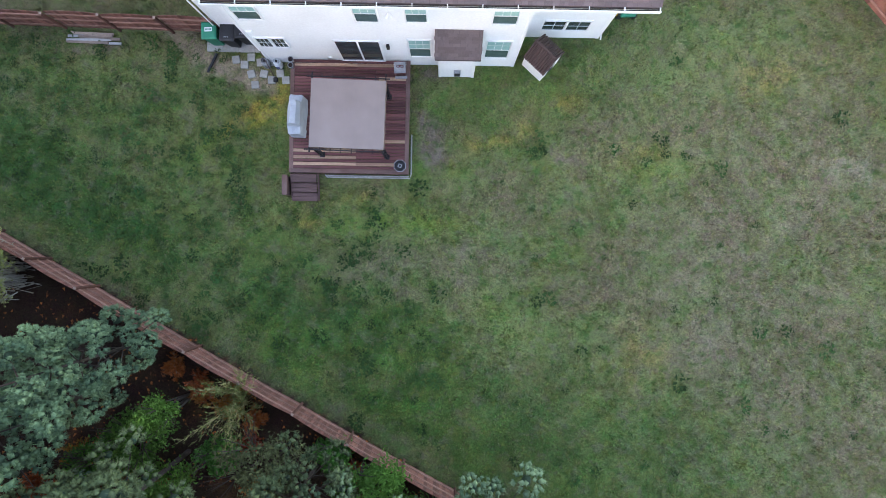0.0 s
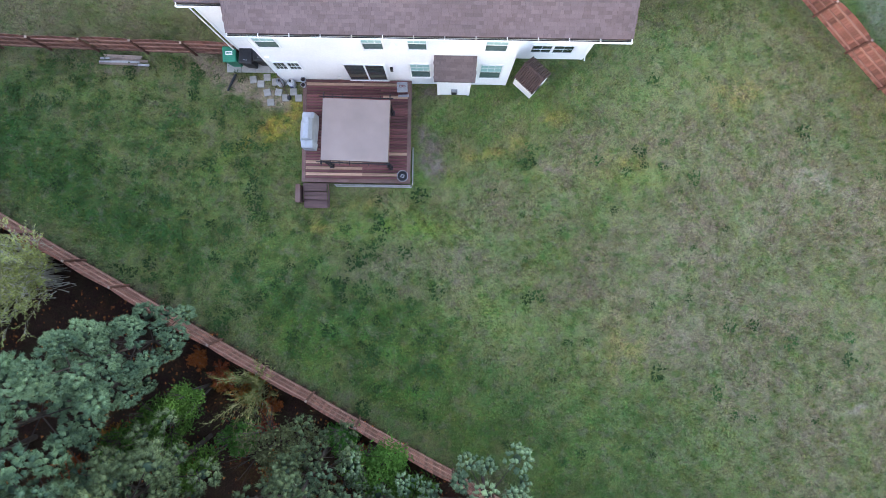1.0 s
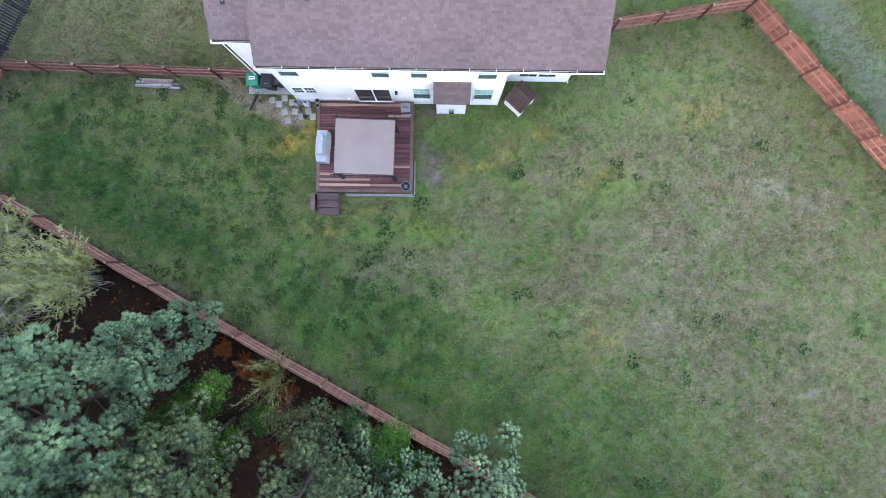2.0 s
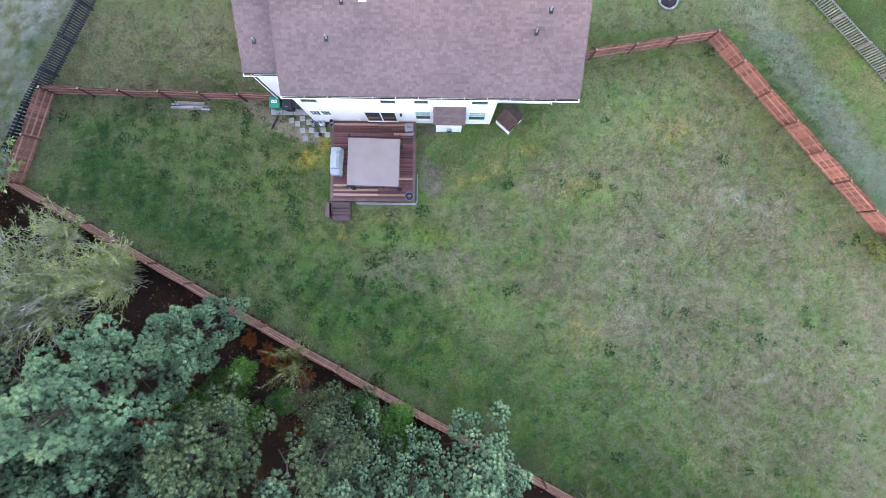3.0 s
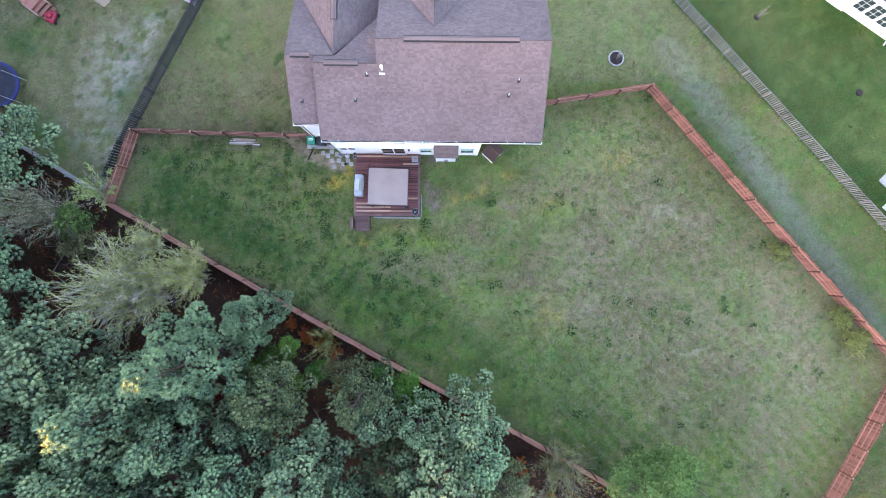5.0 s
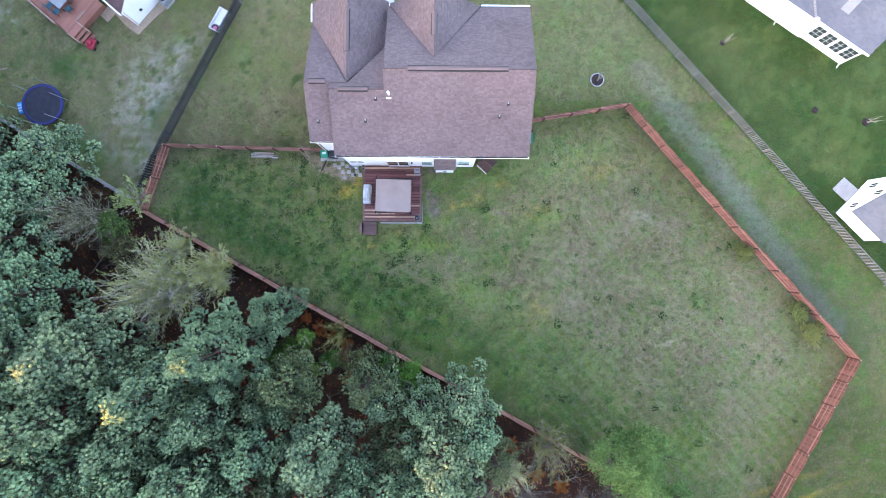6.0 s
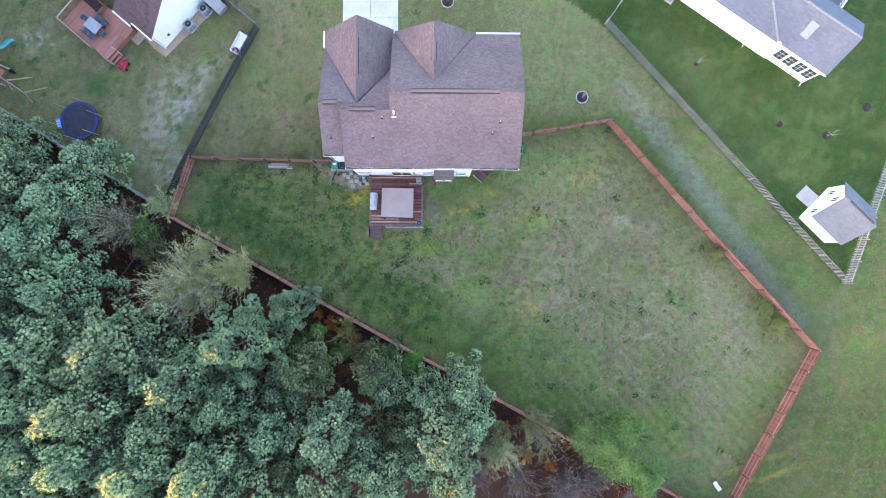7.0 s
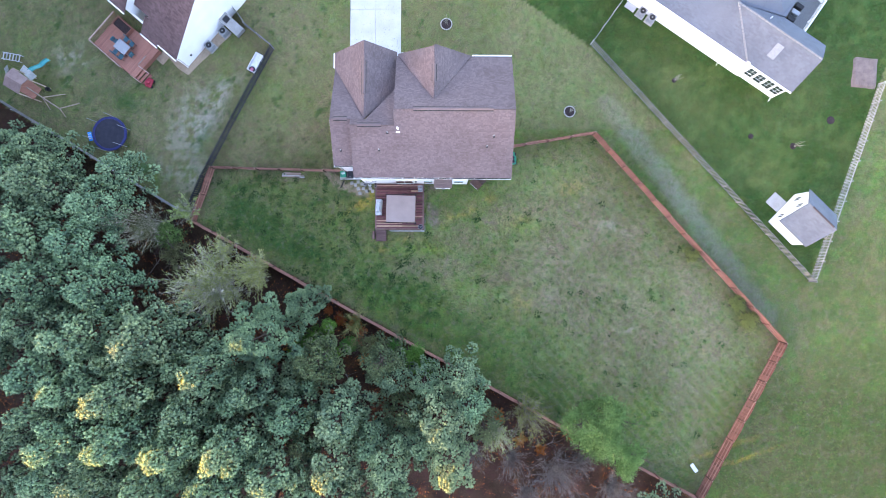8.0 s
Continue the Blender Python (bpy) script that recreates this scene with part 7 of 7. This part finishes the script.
build_white_house()
ac_unit(21.9, 26.7, -34, "dark air conditioner unit by the white wall")
ac_unit(22.9, 26.0, -34)
t = thing("paving_slab", "pale square slab by the white wall", "slab", placed(20.9, 27.6, -34))
part("slab", boxed(-0.6, -0.5, -0.03, 0.6, 0.5, 0.06, 0.01), CONCRETE, t)


def build_barn_shed():
    t = thing("garden_shed", "white garden shed with grey shingle roof inside the slat fence", "shed", Matrix.Translation((35.85, 4.1, 0)) @ Matrix.Rotation(math.atan2(-0.70, 0.72), 4, "Z"))
    L, W, E, T = 3.6, 4.2, 2.35, 4.35
    q = random.Random(12)
    b = bmesh.new()
    for x in (0.0, L - 0.12):
        pts = [(0, 0), (W, 0), (W, E), (W / 2, T - 0.1), (0, E)]
        e = [[b.verts.new((xx, y, z)) for y, z in pts] for xx in (x, x + 0.12)]
        b.faces.new(e[0])
        b.faces.new(e[1][::-1])
        for k in range(5):
            b.faces.new((e[0][k - 1], e[0][k], e[1][k], e[1][k - 1]))
    bmesh.ops.recalc_face_normals(b, faces=b.faces)
    part("gable_wall", b, SIDING, t)
    for y in (0, W - 0.12):
        part("wall", boxed(0.12, y, 0, L - 0.12, y + 0.12, E), SIDING, t)
    roof_part(t, "roof", [(-0.15, -0.2, E - 0.1), (L + 0.15, -0.2, E - 0.1), (L + 0.15, W / 2, T), (-0.15, W / 2, T)], GREYSHINGLE, q, (1, 0), (0, 1), "grey shingled slope")
    roof_part(t, "roof", [(-0.15, W / 2, T), (L + 0.15, W / 2, T), (L + 0.15, W + 0.2, E - 0.1), (-0.15, W + 0.2, E - 0.1)], GREYSHINGLE, q, (1, 0), (0, -1))
    part("ridge_vent", boxed(0.4, W / 2 - 0.08, T - 0.02, L - 0.3, W / 2 + 0.08, T + 0.06), VENTS, t)
    for y, z in ((0.75, 1.1), (3.2, 1.1), (2.1, 2.5)):
        for k in (-0.14, 0.14):
            win = part("window", boxed(-0.05, y + k - 0.11, z, -0.002, y + k + 0.11, z + 0.75), TRIM, t)
            part("pane", boxed(-0.06, y + k - 0.085, z + 0.04, -0.051, y + k + 0.085, z + 0.71), GLASS, win)
    part("door", boxed(-0.04, 1.4, 0.05, -0.003, 2.8, 2.05), TRIM, t)
    part("ramp", slab(bmesh.new(), [(-1.7, 1.35, 0.02), (-0.05, 1.35, 0.18), (-0.05, 2.85, 0.18), (-1.7, 2.85, 0.02)], 0.08), PALEFENCE, t, "pale wooden ramp")


build_barn_shed()
for x, y, r in ((25.6, 19.45, 0.28), (38.6, 12.35, 0.36)):
    t = thing("mulch_ring", "small dark mulch patch round a young tree", "mulch", pose(x, y, 0), "mulch patches")
    part("mulch", lathe(bmesh.new(), [(r, -0.04), (r * 0.9, 0.03), (r * 0.3, 0.07)], 14), MULCH, t)
    sapling(x, y, 1.6, int(90 + x))
for x, y, r in ((42.7, 15.2, 0.45), (34.0, 13.4, 0.30)):
    t = thing("mulch_ring", "round dark bare patch in the green lawn", "mulch", pose(x, y, 0), "mulch patches")
    part("mulch", lathe(bmesh.new(), [(r, -0.04), (r * 0.9, 0.02), (r * 0.3, 0.04)], 14), MULCH, t)
t = thing("garden_bed", "rectangular bed of bare brown earth in the green lawn", "garden bed", placed(46.4, 20.4, -5))
b = bmesh.new()
rows = [[b.verts.new((-1.4 + 2.8 * i / 8, -1.7 + 3.4 * j / 12, (0.04 + 0.06 * random.Random(i * 31 + j).random()) if 0 < i < 8 and 0 < j < 12 else -0.05)) for i in range(9)] for j in range(13)]
for j in range(12):
    for i in range(8):
        b.faces.new((rows[j][i], rows[j][i + 1], rows[j + 1][i + 1], rows[j + 1][i]))
part("earth", b, surface("brown_earth", (0.145, 0.108, 0.098), (0.19, 0.145, 0.13), 1.5, 20, 0.95, bump=0.8, grain=0.4), t)


def build_maroon_house():
    """House with the terracotta deck. Own frame: x north-east along its end wall, y north-west along its deck side."""
    h = thing("maroon_roof_house", "white house with maroon shingle roof beside a terracotta deck", "house", pose(-27.3, 20.69, 0, 0, 0, 49.46))
    q = random.Random(14)
    E, P = 2.75, 0.66
    b = bmesh.new()
    pts = [(0, 0), (13, 0), (13, E), (6.5, E + 6.5 * P), (0, E)]
    e = [[b.verts.new((x, y, z)) for x, z in pts] for y in (0.0, 0.2)]
    b.faces.new(e[0])
    b.faces.new(e[1][::-1])
    for k in range(5):
        b.faces.new((e[0][k - 1], e[0][k], e[1][k], e[1][k - 1]))
    bmesh.ops.recalc_face_normals(b, faces=b.faces)
    part("gable_wall", b, SIDING, h, "tall white gable wall")
    part("wall", boxed(0, 0.2, 0, 0.2, 4.6, E), SIDING, h)
    part("wall", boxed(0.35, 4.6, 0, 0.55, 12.0, E), SIDING, h)
    roof_part(h, "roof", [(-0.25, -0.2, E - 0.15), (6.5, -0.2, E + 6.5 * P), (6.5, 6.15, E + 6.5 * P), (1.3, 6.15, E - 0.15 + 1.55 * 0.6575), (1.3, 4.2, E - 0.15 + 1.55 * 0.6575), (-0.25, 4.2, E - 0.15)], REDROOF, q, (0, 1), (1, 0), "maroon shingled slope")
    roof_part(h, "roof", [(6.5, -0.2, E + 6.5 * P), (13.2, -0.2, E - 0.1), (13.2, 12, E - 0.1), (6.5, 12, E + 6.5 * P)], REDROOF, q, (0, 1), (-1, 0), "maroon shingled slope")
    roof_part(h, "porch_roof", [(-0.55, 2.35, E - 0.35), (1.2, 2.35, E + 0.8), (1.2, 4.6, E + 0.8), (-0.55, 4.6, E - 0.35)], REDROOF, q, (0, 1), (1, 0))
    # the further wing, standing higher
    b = bmesh.new()
    pts = [(0.4, 0), (12.6, 0), (12.6, E + 1.5), (6.5, E + 5.8), (0.4, E + 1.5)]
    e = [[b.verts.new((x, y, z)) for x, z in pts] for y in (6.2, 6.4)]
    b.faces.new(e[0])
    b.faces.new(e[1][::-1])
    for k in range(5):
        b.faces.new((e[0][k - 1], e[0][k], e[1][k], e[1][k - 1]))
    bmesh.ops.recalc_face_normals(b, faces=b.faces)
    part("gable_wall", b, SIDING, h)
    roof_part(h, "wing_roof", [(0.0, 6.0, E + 1.35), (6.5, 6.0, E + 6.0), (6.5, 12.5, E + 6.0), (0.0, 12.5, E + 1.35)], REDROOF, q, (0, 1), (1, 0), "maroon shingled slope")
    for x0, y0, x1, y1, z in ((-0.38, -0.2, -0.26, 2.3, E - 0.15), (-0.68, 2.35, -0.56, 4.6, E - 0.35), (-0.13, 6.0, -0.01, 12.5, E + 1.35)):
        part("gutter", boxed(x0, y0, z - 0.14, x1, y1, z), TRIM, h)
    part("downspout", tube(bmesh.new(), (-0.1, -0.12, 0.1), (-0.1, -0.12, E - 0.2), 0.045, None, 6), TRIM, h)
    b = bmesh.new()
    slab(b, [(-0.2, -0.22, E - 0.12), (-0.2, -0.19, E - 0.12), (6.5, -0.19, E + 6.5 * P + 0.03), (6.5, -0.22, E + 6.5 * P + 0.03)], 0.2)
    part("rake_board", b, TRIM, h)
    part("wall_vent", boxed(1.0, -0.06, 0.9, 1.25, -0.003, 1.15), IRON, h)
    # cellar entry at the end wall
    c = part("cellar_entry", slab(bmesh.new(), [(5.9, -2.1, 0.5), (7.0, -2.1, 0.5), (7.0, -0.02, 1.5), (5.9, -0.02, 1.5)], 0.5), PALEFENCE, h, "pale grey cellar entry")
    w = part("window", slab(bmesh.new(), [(6.15, -0.75, 1.19), (6.8, -0.75, 1.19), (6.8, -0.25, 1.43), (6.15, -0.25, 1.43)], 0.03), IRON, c)
    return h


build_maroon_house()
for x, y in ((-24.8, 22.75), (-23.35, 24.3)):
    ac_unit(x, y, 49)
t = tagged(new("gravel_border"), "tan gravel border along the neighbour's wall", "gravel", kind="structure")
for k, poly in enumerate(([(-0.75, -0.6), (1.5, -0.75), (3.4, -0.95), (5.6, -1.25), (5.6, -0.02), (-0.02, -0.02), (-0.02, 2.2), (-0.7, 2.2), (-0.9, 0.8)], [(-1.7, 2.22), (-0.05, 2.22), (-0.05, 3.2), (-1.7, 3.2)])):
    o = part("gravel_bed", prism(bmesh.new(), poly, -0.05, 0.035 + 0.004 * k), GRAVEL, t)
    o.matrix_basis = pose(-27.3, 20.69, 0, 0, 0, 49.46)


def build_red_deck():
    d = thing("terracotta_deck", "terracotta-stained deck with wooden rail beside the neighbour's house", "deck", pose(-27.3, 20.69, 0, 0, 0, 49.46))
    z = 0.6
    x0, x1, y0, y1 = -4.75, -0.75, 3.2, 9.0
    n = 29
    cache = mesh_of("deck_board", boxed(x0, 0.004, z - 0.035, x1, (y1 - y0) / n - 0.004, z), REDDECK)
    for k in range(n):
        o = part("deck_board", cache, None, d)
        o.location = (0, y0 + (y1 - y0) * k / n, 0)
    part("skirt", boxed(x0 + 0.03, y0 + 0.03, -0.02, x0 + 0.06, y1 - 0.03, z - 0.04), REDDECK, d)
    part("skirt", boxed(x0 + 0.06, y0 + 0.03, -0.02, x1, y0 + 0.06, z - 0.04), REDDECK, d)
    def rail(ax, ay, bx, by):
        l = math.hypot(bx - ax, by - ay)
        a = math.degrees(math.atan2(by - ay, bx - ax))
        k = max(2, int(l / 0.16))
        r = part("top_rail", boxed(0, -0.07, z + 0.88, l, 0.07, z + 0.92), CEDARCAP, d, "sawn wooden top rail")
        r.matrix_basis = pose(ax, ay, 0, 0, 0, a)
        bal = mesh_of("baluster", boxed(-0.018, -0.018, z, 0.018, 0.018, z + 0.88), REDDECK)
        for i in range(k + 1):
            o = part("baluster", bal, None, d)
            o.location = (ax + (bx - ax) * i / k, ay + (by - ay) * i / k, 0)
    rail(x0 + 0.05, y0 + 1.3, x0 + 0.05, y1 - 0.05)
    rail(x0 + 0.05, y1 - 0.05, x1, y1 - 0.05)
    rail(x0 + 1.5, y0 + 0.05, x1 - 1.3, y0 + 0.05)
    for k in range(3):
        part("stair", boxed(x0 + 0.1, y0 - 0.3 * (k + 1), z - 0.2 * (k + 1) - 0.04, x0 + 1.4, y0 - 0.3 * k - 0.01, z - 0.2 * (k + 1)), REDDECK, d)
    for x in (x0 + 0.1, x0 + 1.4):
        r = part("stair_rail", slab(bmesh.new(), [(x - 0.04, y0 - 0.9, 0.75), (x + 0.04, y0 - 0.9, 0.75), (x + 0.04, y0, z + 0.9), (x - 0.04, y0, z + 0.9)], 0.05), CEDARCAP, d)
        for k in range(6):
            y = y0 - 0.85 + 0.16 * k
            part("baluster", boxed(x - 0.018, y - 0.018, 0.02, x + 0.018, y + 0.018, 0.78 + 0.13 * k), REDDECK, d)
    # planter well by the wall
    p = thing("planter_box", "long wooden planter with dark earth on the terracotta deck", "planter", d.matrix_basis @ pose(-1.35, 7.6, z))
    for a in ((-0.5, -1.0, 0.0, -0.45, 1.0, 0.5), (0.45, -1.0, 0.0, 0.5, 1.0, 0.5), (-0.45, -1.0, 0.0, 0.45, -0.95, 0.5), (-0.45, 0.95, 0.0, 0.45, 1.0, 0.5)):
        part("side", boxed(*a), REDDECK, p)
    part("earth", boxed(-0.449, -0.949, 0.002, 0.449, 0.949, 0.36), MULCH, p)
    m = d.matrix_basis
    t = thing("patio_table", "rectangular pale grey patio table on the deck", "table", m @ pose(-3.0, 5.95, z, 0, 0, 2))
    part("tabletop", boxed(-0.55, -0.75, 0.70, 0.55, 0.75, 0.73, 0.02), GREYMETAL, t)
    for x in (-0.45, 0.45):
        for y in (-0.65, 0.65):
            part("leg", boxed(x - 0.025, y - 0.025, 0, x + 0.025, y + 0.025, 0.70), IRON, t)
    teal = surface("teal_chair_fabric", (0.035, 0.09, 0.12), (0.05, 0.12, 0.15), 4)
    first = None
    for x, y, a in ((-0.85, -0.4, 90), (-0.85, 0.4, 90), (0.85, -0.4, -90), (0.85, 0.4, -90), (0, -1.05, 180), (0, 1.05, 0)):
        at = m @ pose(-3.0 + x, 5.95 + y, z, 0, 0, a)
        if first:
            copy_thing(first, at)
            continue
        first = thing("patio_chair", "teal-grey patio chair drawn up to the table", "chair", at, "patio chairs")
        part("seat", boxed(-0.24, -0.24, 0.40, 0.24, 0.24, 0.44, 0.02), teal, first)
        part("backrest", slab(bmesh.new(), [(-0.24, 0.24, 0.9), (0.24, 0.24, 0.9), (0.24, 0.32, 0.9), (-0.24, 0.32, 0.9)], 0.44), teal, first)
        for lx in (-0.22, 0.22):
            for ly in (-0.22, 0.22):
                part("leg", boxed(lx - 0.015, ly - 0.015, 0, lx + 0.015, ly + 0.015, 0.40), IRON, first)
    t = thing("ride_on_toy", "red plastic ride-on toy car by the deck stairs", "toy", m @ pose(-4.1, 1.85, 0, 0, 0, 20))
    part("body", boxed(-0.5, -0.33, 0.15, 0.5, 0.33, 0.5, 0.1), REDPLASTIC, t)
    part("bonnet", boxed(-0.2, -0.25, 0.502, 0.2, 0.25, 0.8, 0.08), REDPLASTIC, t)
    for x in (-0.32, 0.32):
        for y in (-0.3, 0.3):
            part("wheel", tube(bmesh.new(), (x, y - 0.05, 0.15), (x, y + 0.05, 0.15), 0.15, None, 12), BLACKPLASTIC, t)


build_red_deck()


def build_trampoline():
    t = thing("trampoline", "round trampoline with blue pad and net poles", "trampoline", pose(-35.3, 13.13, 0))
    R, z = 1.82, 0.85
    part("jumping_mat", lathe(bmesh.new(), [(R - 0.22, z - 0.03), (R - 0.22, z - 0.015), (0.02, z - 0.03)], 36), MESHBLACK, t)
    b = bmesh.new()
    n = 40
    rings = [[b.verts.new((math.cos(k * math.tau / n) * r, math.sin(k * math.tau / n) * r, zz)) for k in range(n)] for r, zz in ((R - 0.24, z - 0.05), (R - 0.23, z + 0.03), (R, z + 0.03), (R + 0.02, z - 0.08))]
    for p, q in zip(rings, rings[1:]):
        for k in range(n):
            b.faces.new((p[k], p[(k + 1) % n], q[(k + 1) % n], q[k]))
    part("pad", b, BLUEPLASTIC, t, "blue vinyl pad")
    for k in range(6):
        a = math.tau * (k + 0.3) / 6
        b = bmesh.new()
        x, y = math.cos(a) * (R + 0.05), math.sin(a) * (R + 0.05)
        tube(b, (x, y, 0), (x, y, 2.4), 0.025, None, 6)
        part("net_pole", b, GREYMETAL, t)
    b = bmesh.new()
    for k in range(36):
        a, c = math.tau * k / 36, math.tau * (k + 1) / 36
        tube(b, (math.cos(a) * (R - 0.05), math.sin(a) * (R - 0.05), z - 0.1), (math.cos(c) * (R - 0.05), math.sin(c) * (R - 0.05), z - 0.1), 0.03, None, 5)
    part("frame_ring", b, GREYMETAL, t)
    t = thing("plastic_sled", "bright blue plastic sled on the grass", "sled", pose(-37.9, 13.0, 0.0, 0, 0, 15))
    part("shell", boxed(-0.22, -0.5, 0.0, 0.22, 0.5, 0.1, 0.05), CYANPLASTIC, t)
    for k in range(3):
        part("grip", boxed(-0.16, -0.3 + 0.25 * k, 0.101, 0.16, -0.22 + 0.25 * k, 0.12), WHITEMETAL, t)


build_trampoline()


def build_playset():
    t = thing("playset", "wooden playset with tower, teal slide and swing beam", "playset", pose(0, 0, 0))
    c = Vector((-43.6, 18.0))
    part("tower_roof", slab(bmesh.new(), [(-44.9, 17.63, 3.0), (-43.26, 16.65, 3.0), (-42.75, 17.5, 3.35), (-44.4, 18.5, 3.35)], 0.05), surface("pinkish_tarp", (0.20, 0.13, 0.12), (0.24, 0.16, 0.145), 2), t, "faded pinkish roof board")
    part("tower_roof", slab(bmesh.new(), [(-44.4, 18.5, 3.35), (-42.75, 17.5, 3.35), (-42.29, 18.23, 3.0), (-43.93, 19.38, 3.0)], 0.05), surface("greyish_tarp", (0.18, 0.125, 0.12), (0.22, 0.155, 0.145), 2), t, "faded pinkish roof board")
    for x, y in ((-44.8, 17.7), (-43.3, 16.75), (-42.35, 18.2), (-43.9, 19.3)):
        part("post", boxed(x - 0.05, y - 0.05, -0.02, x + 0.05, y + 0.05, 2.98), LUMBER, t)
    part("platform", slab(bmesh.new(), [(-44.7, 17.6, 1.4), (-43.0, 16.6, 1.4), (-42.2, 17.7, 1.4), (-43.9, 19.0, 1.4)], 0.06), REDDECK, t, "reddish platform")
    part("side_platform", slab(bmesh.new(), [(-44.42, 19.63, 1.5), (-43.21, 18.55, 1.5), (-42.62, 19.04, 1.5), (-44.01, 20.23, 1.5)], 0.06), PALEFENCE, t)
    b = bmesh.new()
    rows = []
    for k in range(13):
        f = k / 12
        p = Vector((-43.35, 19.55)).lerp(Vector((-42.3, 21.25)), f)
        z = 1.45 - 1.25 * f + 0.10 * math.sin(f * 9)
        d = Vector((0.85, -0.53)) * 0.26
        rows.append([b.verts.new(v) for v in ((p.x - d.x, p.y - d.y, z + 0.14), (p.x - d.x * 0.8, p.y - d.y * 0.8, z), (p.x + d.x * 0.8, p.y + d.y * 0.8, z), (p.x + d.x, p.y + d.y, z + 0.14))])
    for p, q in zip(rows, rows[1:]):
        for k in range(3):
            b.faces.new((p[k], p[k + 1], q[k + 1], q[k]))
    part("slide", b, TEALPLASTIC, t, "wavy teal slide")
    part("swing_beam", tube(bmesh.new(), (-43.05, 17.6, 2.25), (-39.55, 15.35, 2.25), 0.07, None, 6), LUMBER, t)
    for x, y, fx, fy in ((-39.6, 15.4, -39.15, 16.6), (-39.6, 15.4, -40.6, 15.1), (-41.4, 16.55, -40.7, 17.6), (-41.4, 16.55, -42.3, 15.9)):
        part("leg", tube(bmesh.new(), (x, y, 2.25), (fx, fy, 0), 0.06, None, 6), LUMBER, t)
    part("step_ladder", slab(bmesh.new(), [(-47.2, 20.3, 0.2), (-46.0, 19.3, 1.4), (-45.7, 19.7, 1.4), (-46.9, 20.7, 0.2)], 0.06), PALEFENCE, t)
    part("bucket_swing", lathe(bmesh.new(), [(0.15, 0.5), (0.22, 0.7), (0.24, 0.9), (0.18, 0.9), (0.15, 0.65)], 12, -42.0, 17.9), IRON, t)
    l = thing("climbing_ladder", "pale wooden ladder on the grass by the playset", "ladder", placed(-46.3, 21.5, -10))
    for y in (-0.35, 0.35):
        part("stile", boxed(-1.0, y - 0.04, 0.3, 1.0, y + 0.04, 0.4), PALEFENCE, l)
    for k in range(6):
        part("rung", boxed(-0.9 + 0.35 * k, -0.31, 0.33, -0.8 + 0.35 * k, 0.31, 0.39), PALEFENCE, l)
    for k in range(4):
        part("leg", boxed((-0.98, 0.9)[k % 2], (-0.39, 0.31)[k // 2], -0.02, (-0.90, 0.98)[k % 2], (-0.31, 0.39)[k // 2], 0.299), PALEFENCE, l)


build_playset()
t = thing("storage_tray", "pale plastic tray with a round toy by the dark fence", "tray", placed(-19.95, 21.05, 62))
part("tray_floor", boxed(-1.0, -0.42, 0.0, 1.0, 0.42, 0.08), WHITEMETAL, t)
for a in ((-1.05, -0.47, 0.0, -1.0, 0.47, 0.4), (1.0, -0.47, 0.0, 1.05, 0.47, 0.4), (-1.0, -0.47, 0.0, 1.0, -0.42, 0.4), (-1.0, 0.42, 0.0, 1.0, 0.47, 0.4)):
    part("tray_side", boxed(*a), WHITEMETAL, t)
t = thing("round_toy", "round black toy with a pink centre in the tray", "toy", placed(-20.35, 20.35, 0))
part("ring", lathe(bmesh.new(), [(0.33, 0.082), (0.36, 0.14), (0.33, 0.2), (0.2, 0.2)], 18), BLACKPLASTIC, t)
part("centre", lathe(bmesh.new(), [(0.19, 0.201), (0.17, 0.24), (0.05, 0.25)], 14), surface("pink_plastic", (0.5, 0.12, 0.2), (0.55, 0.16, 0.25), 4), t)
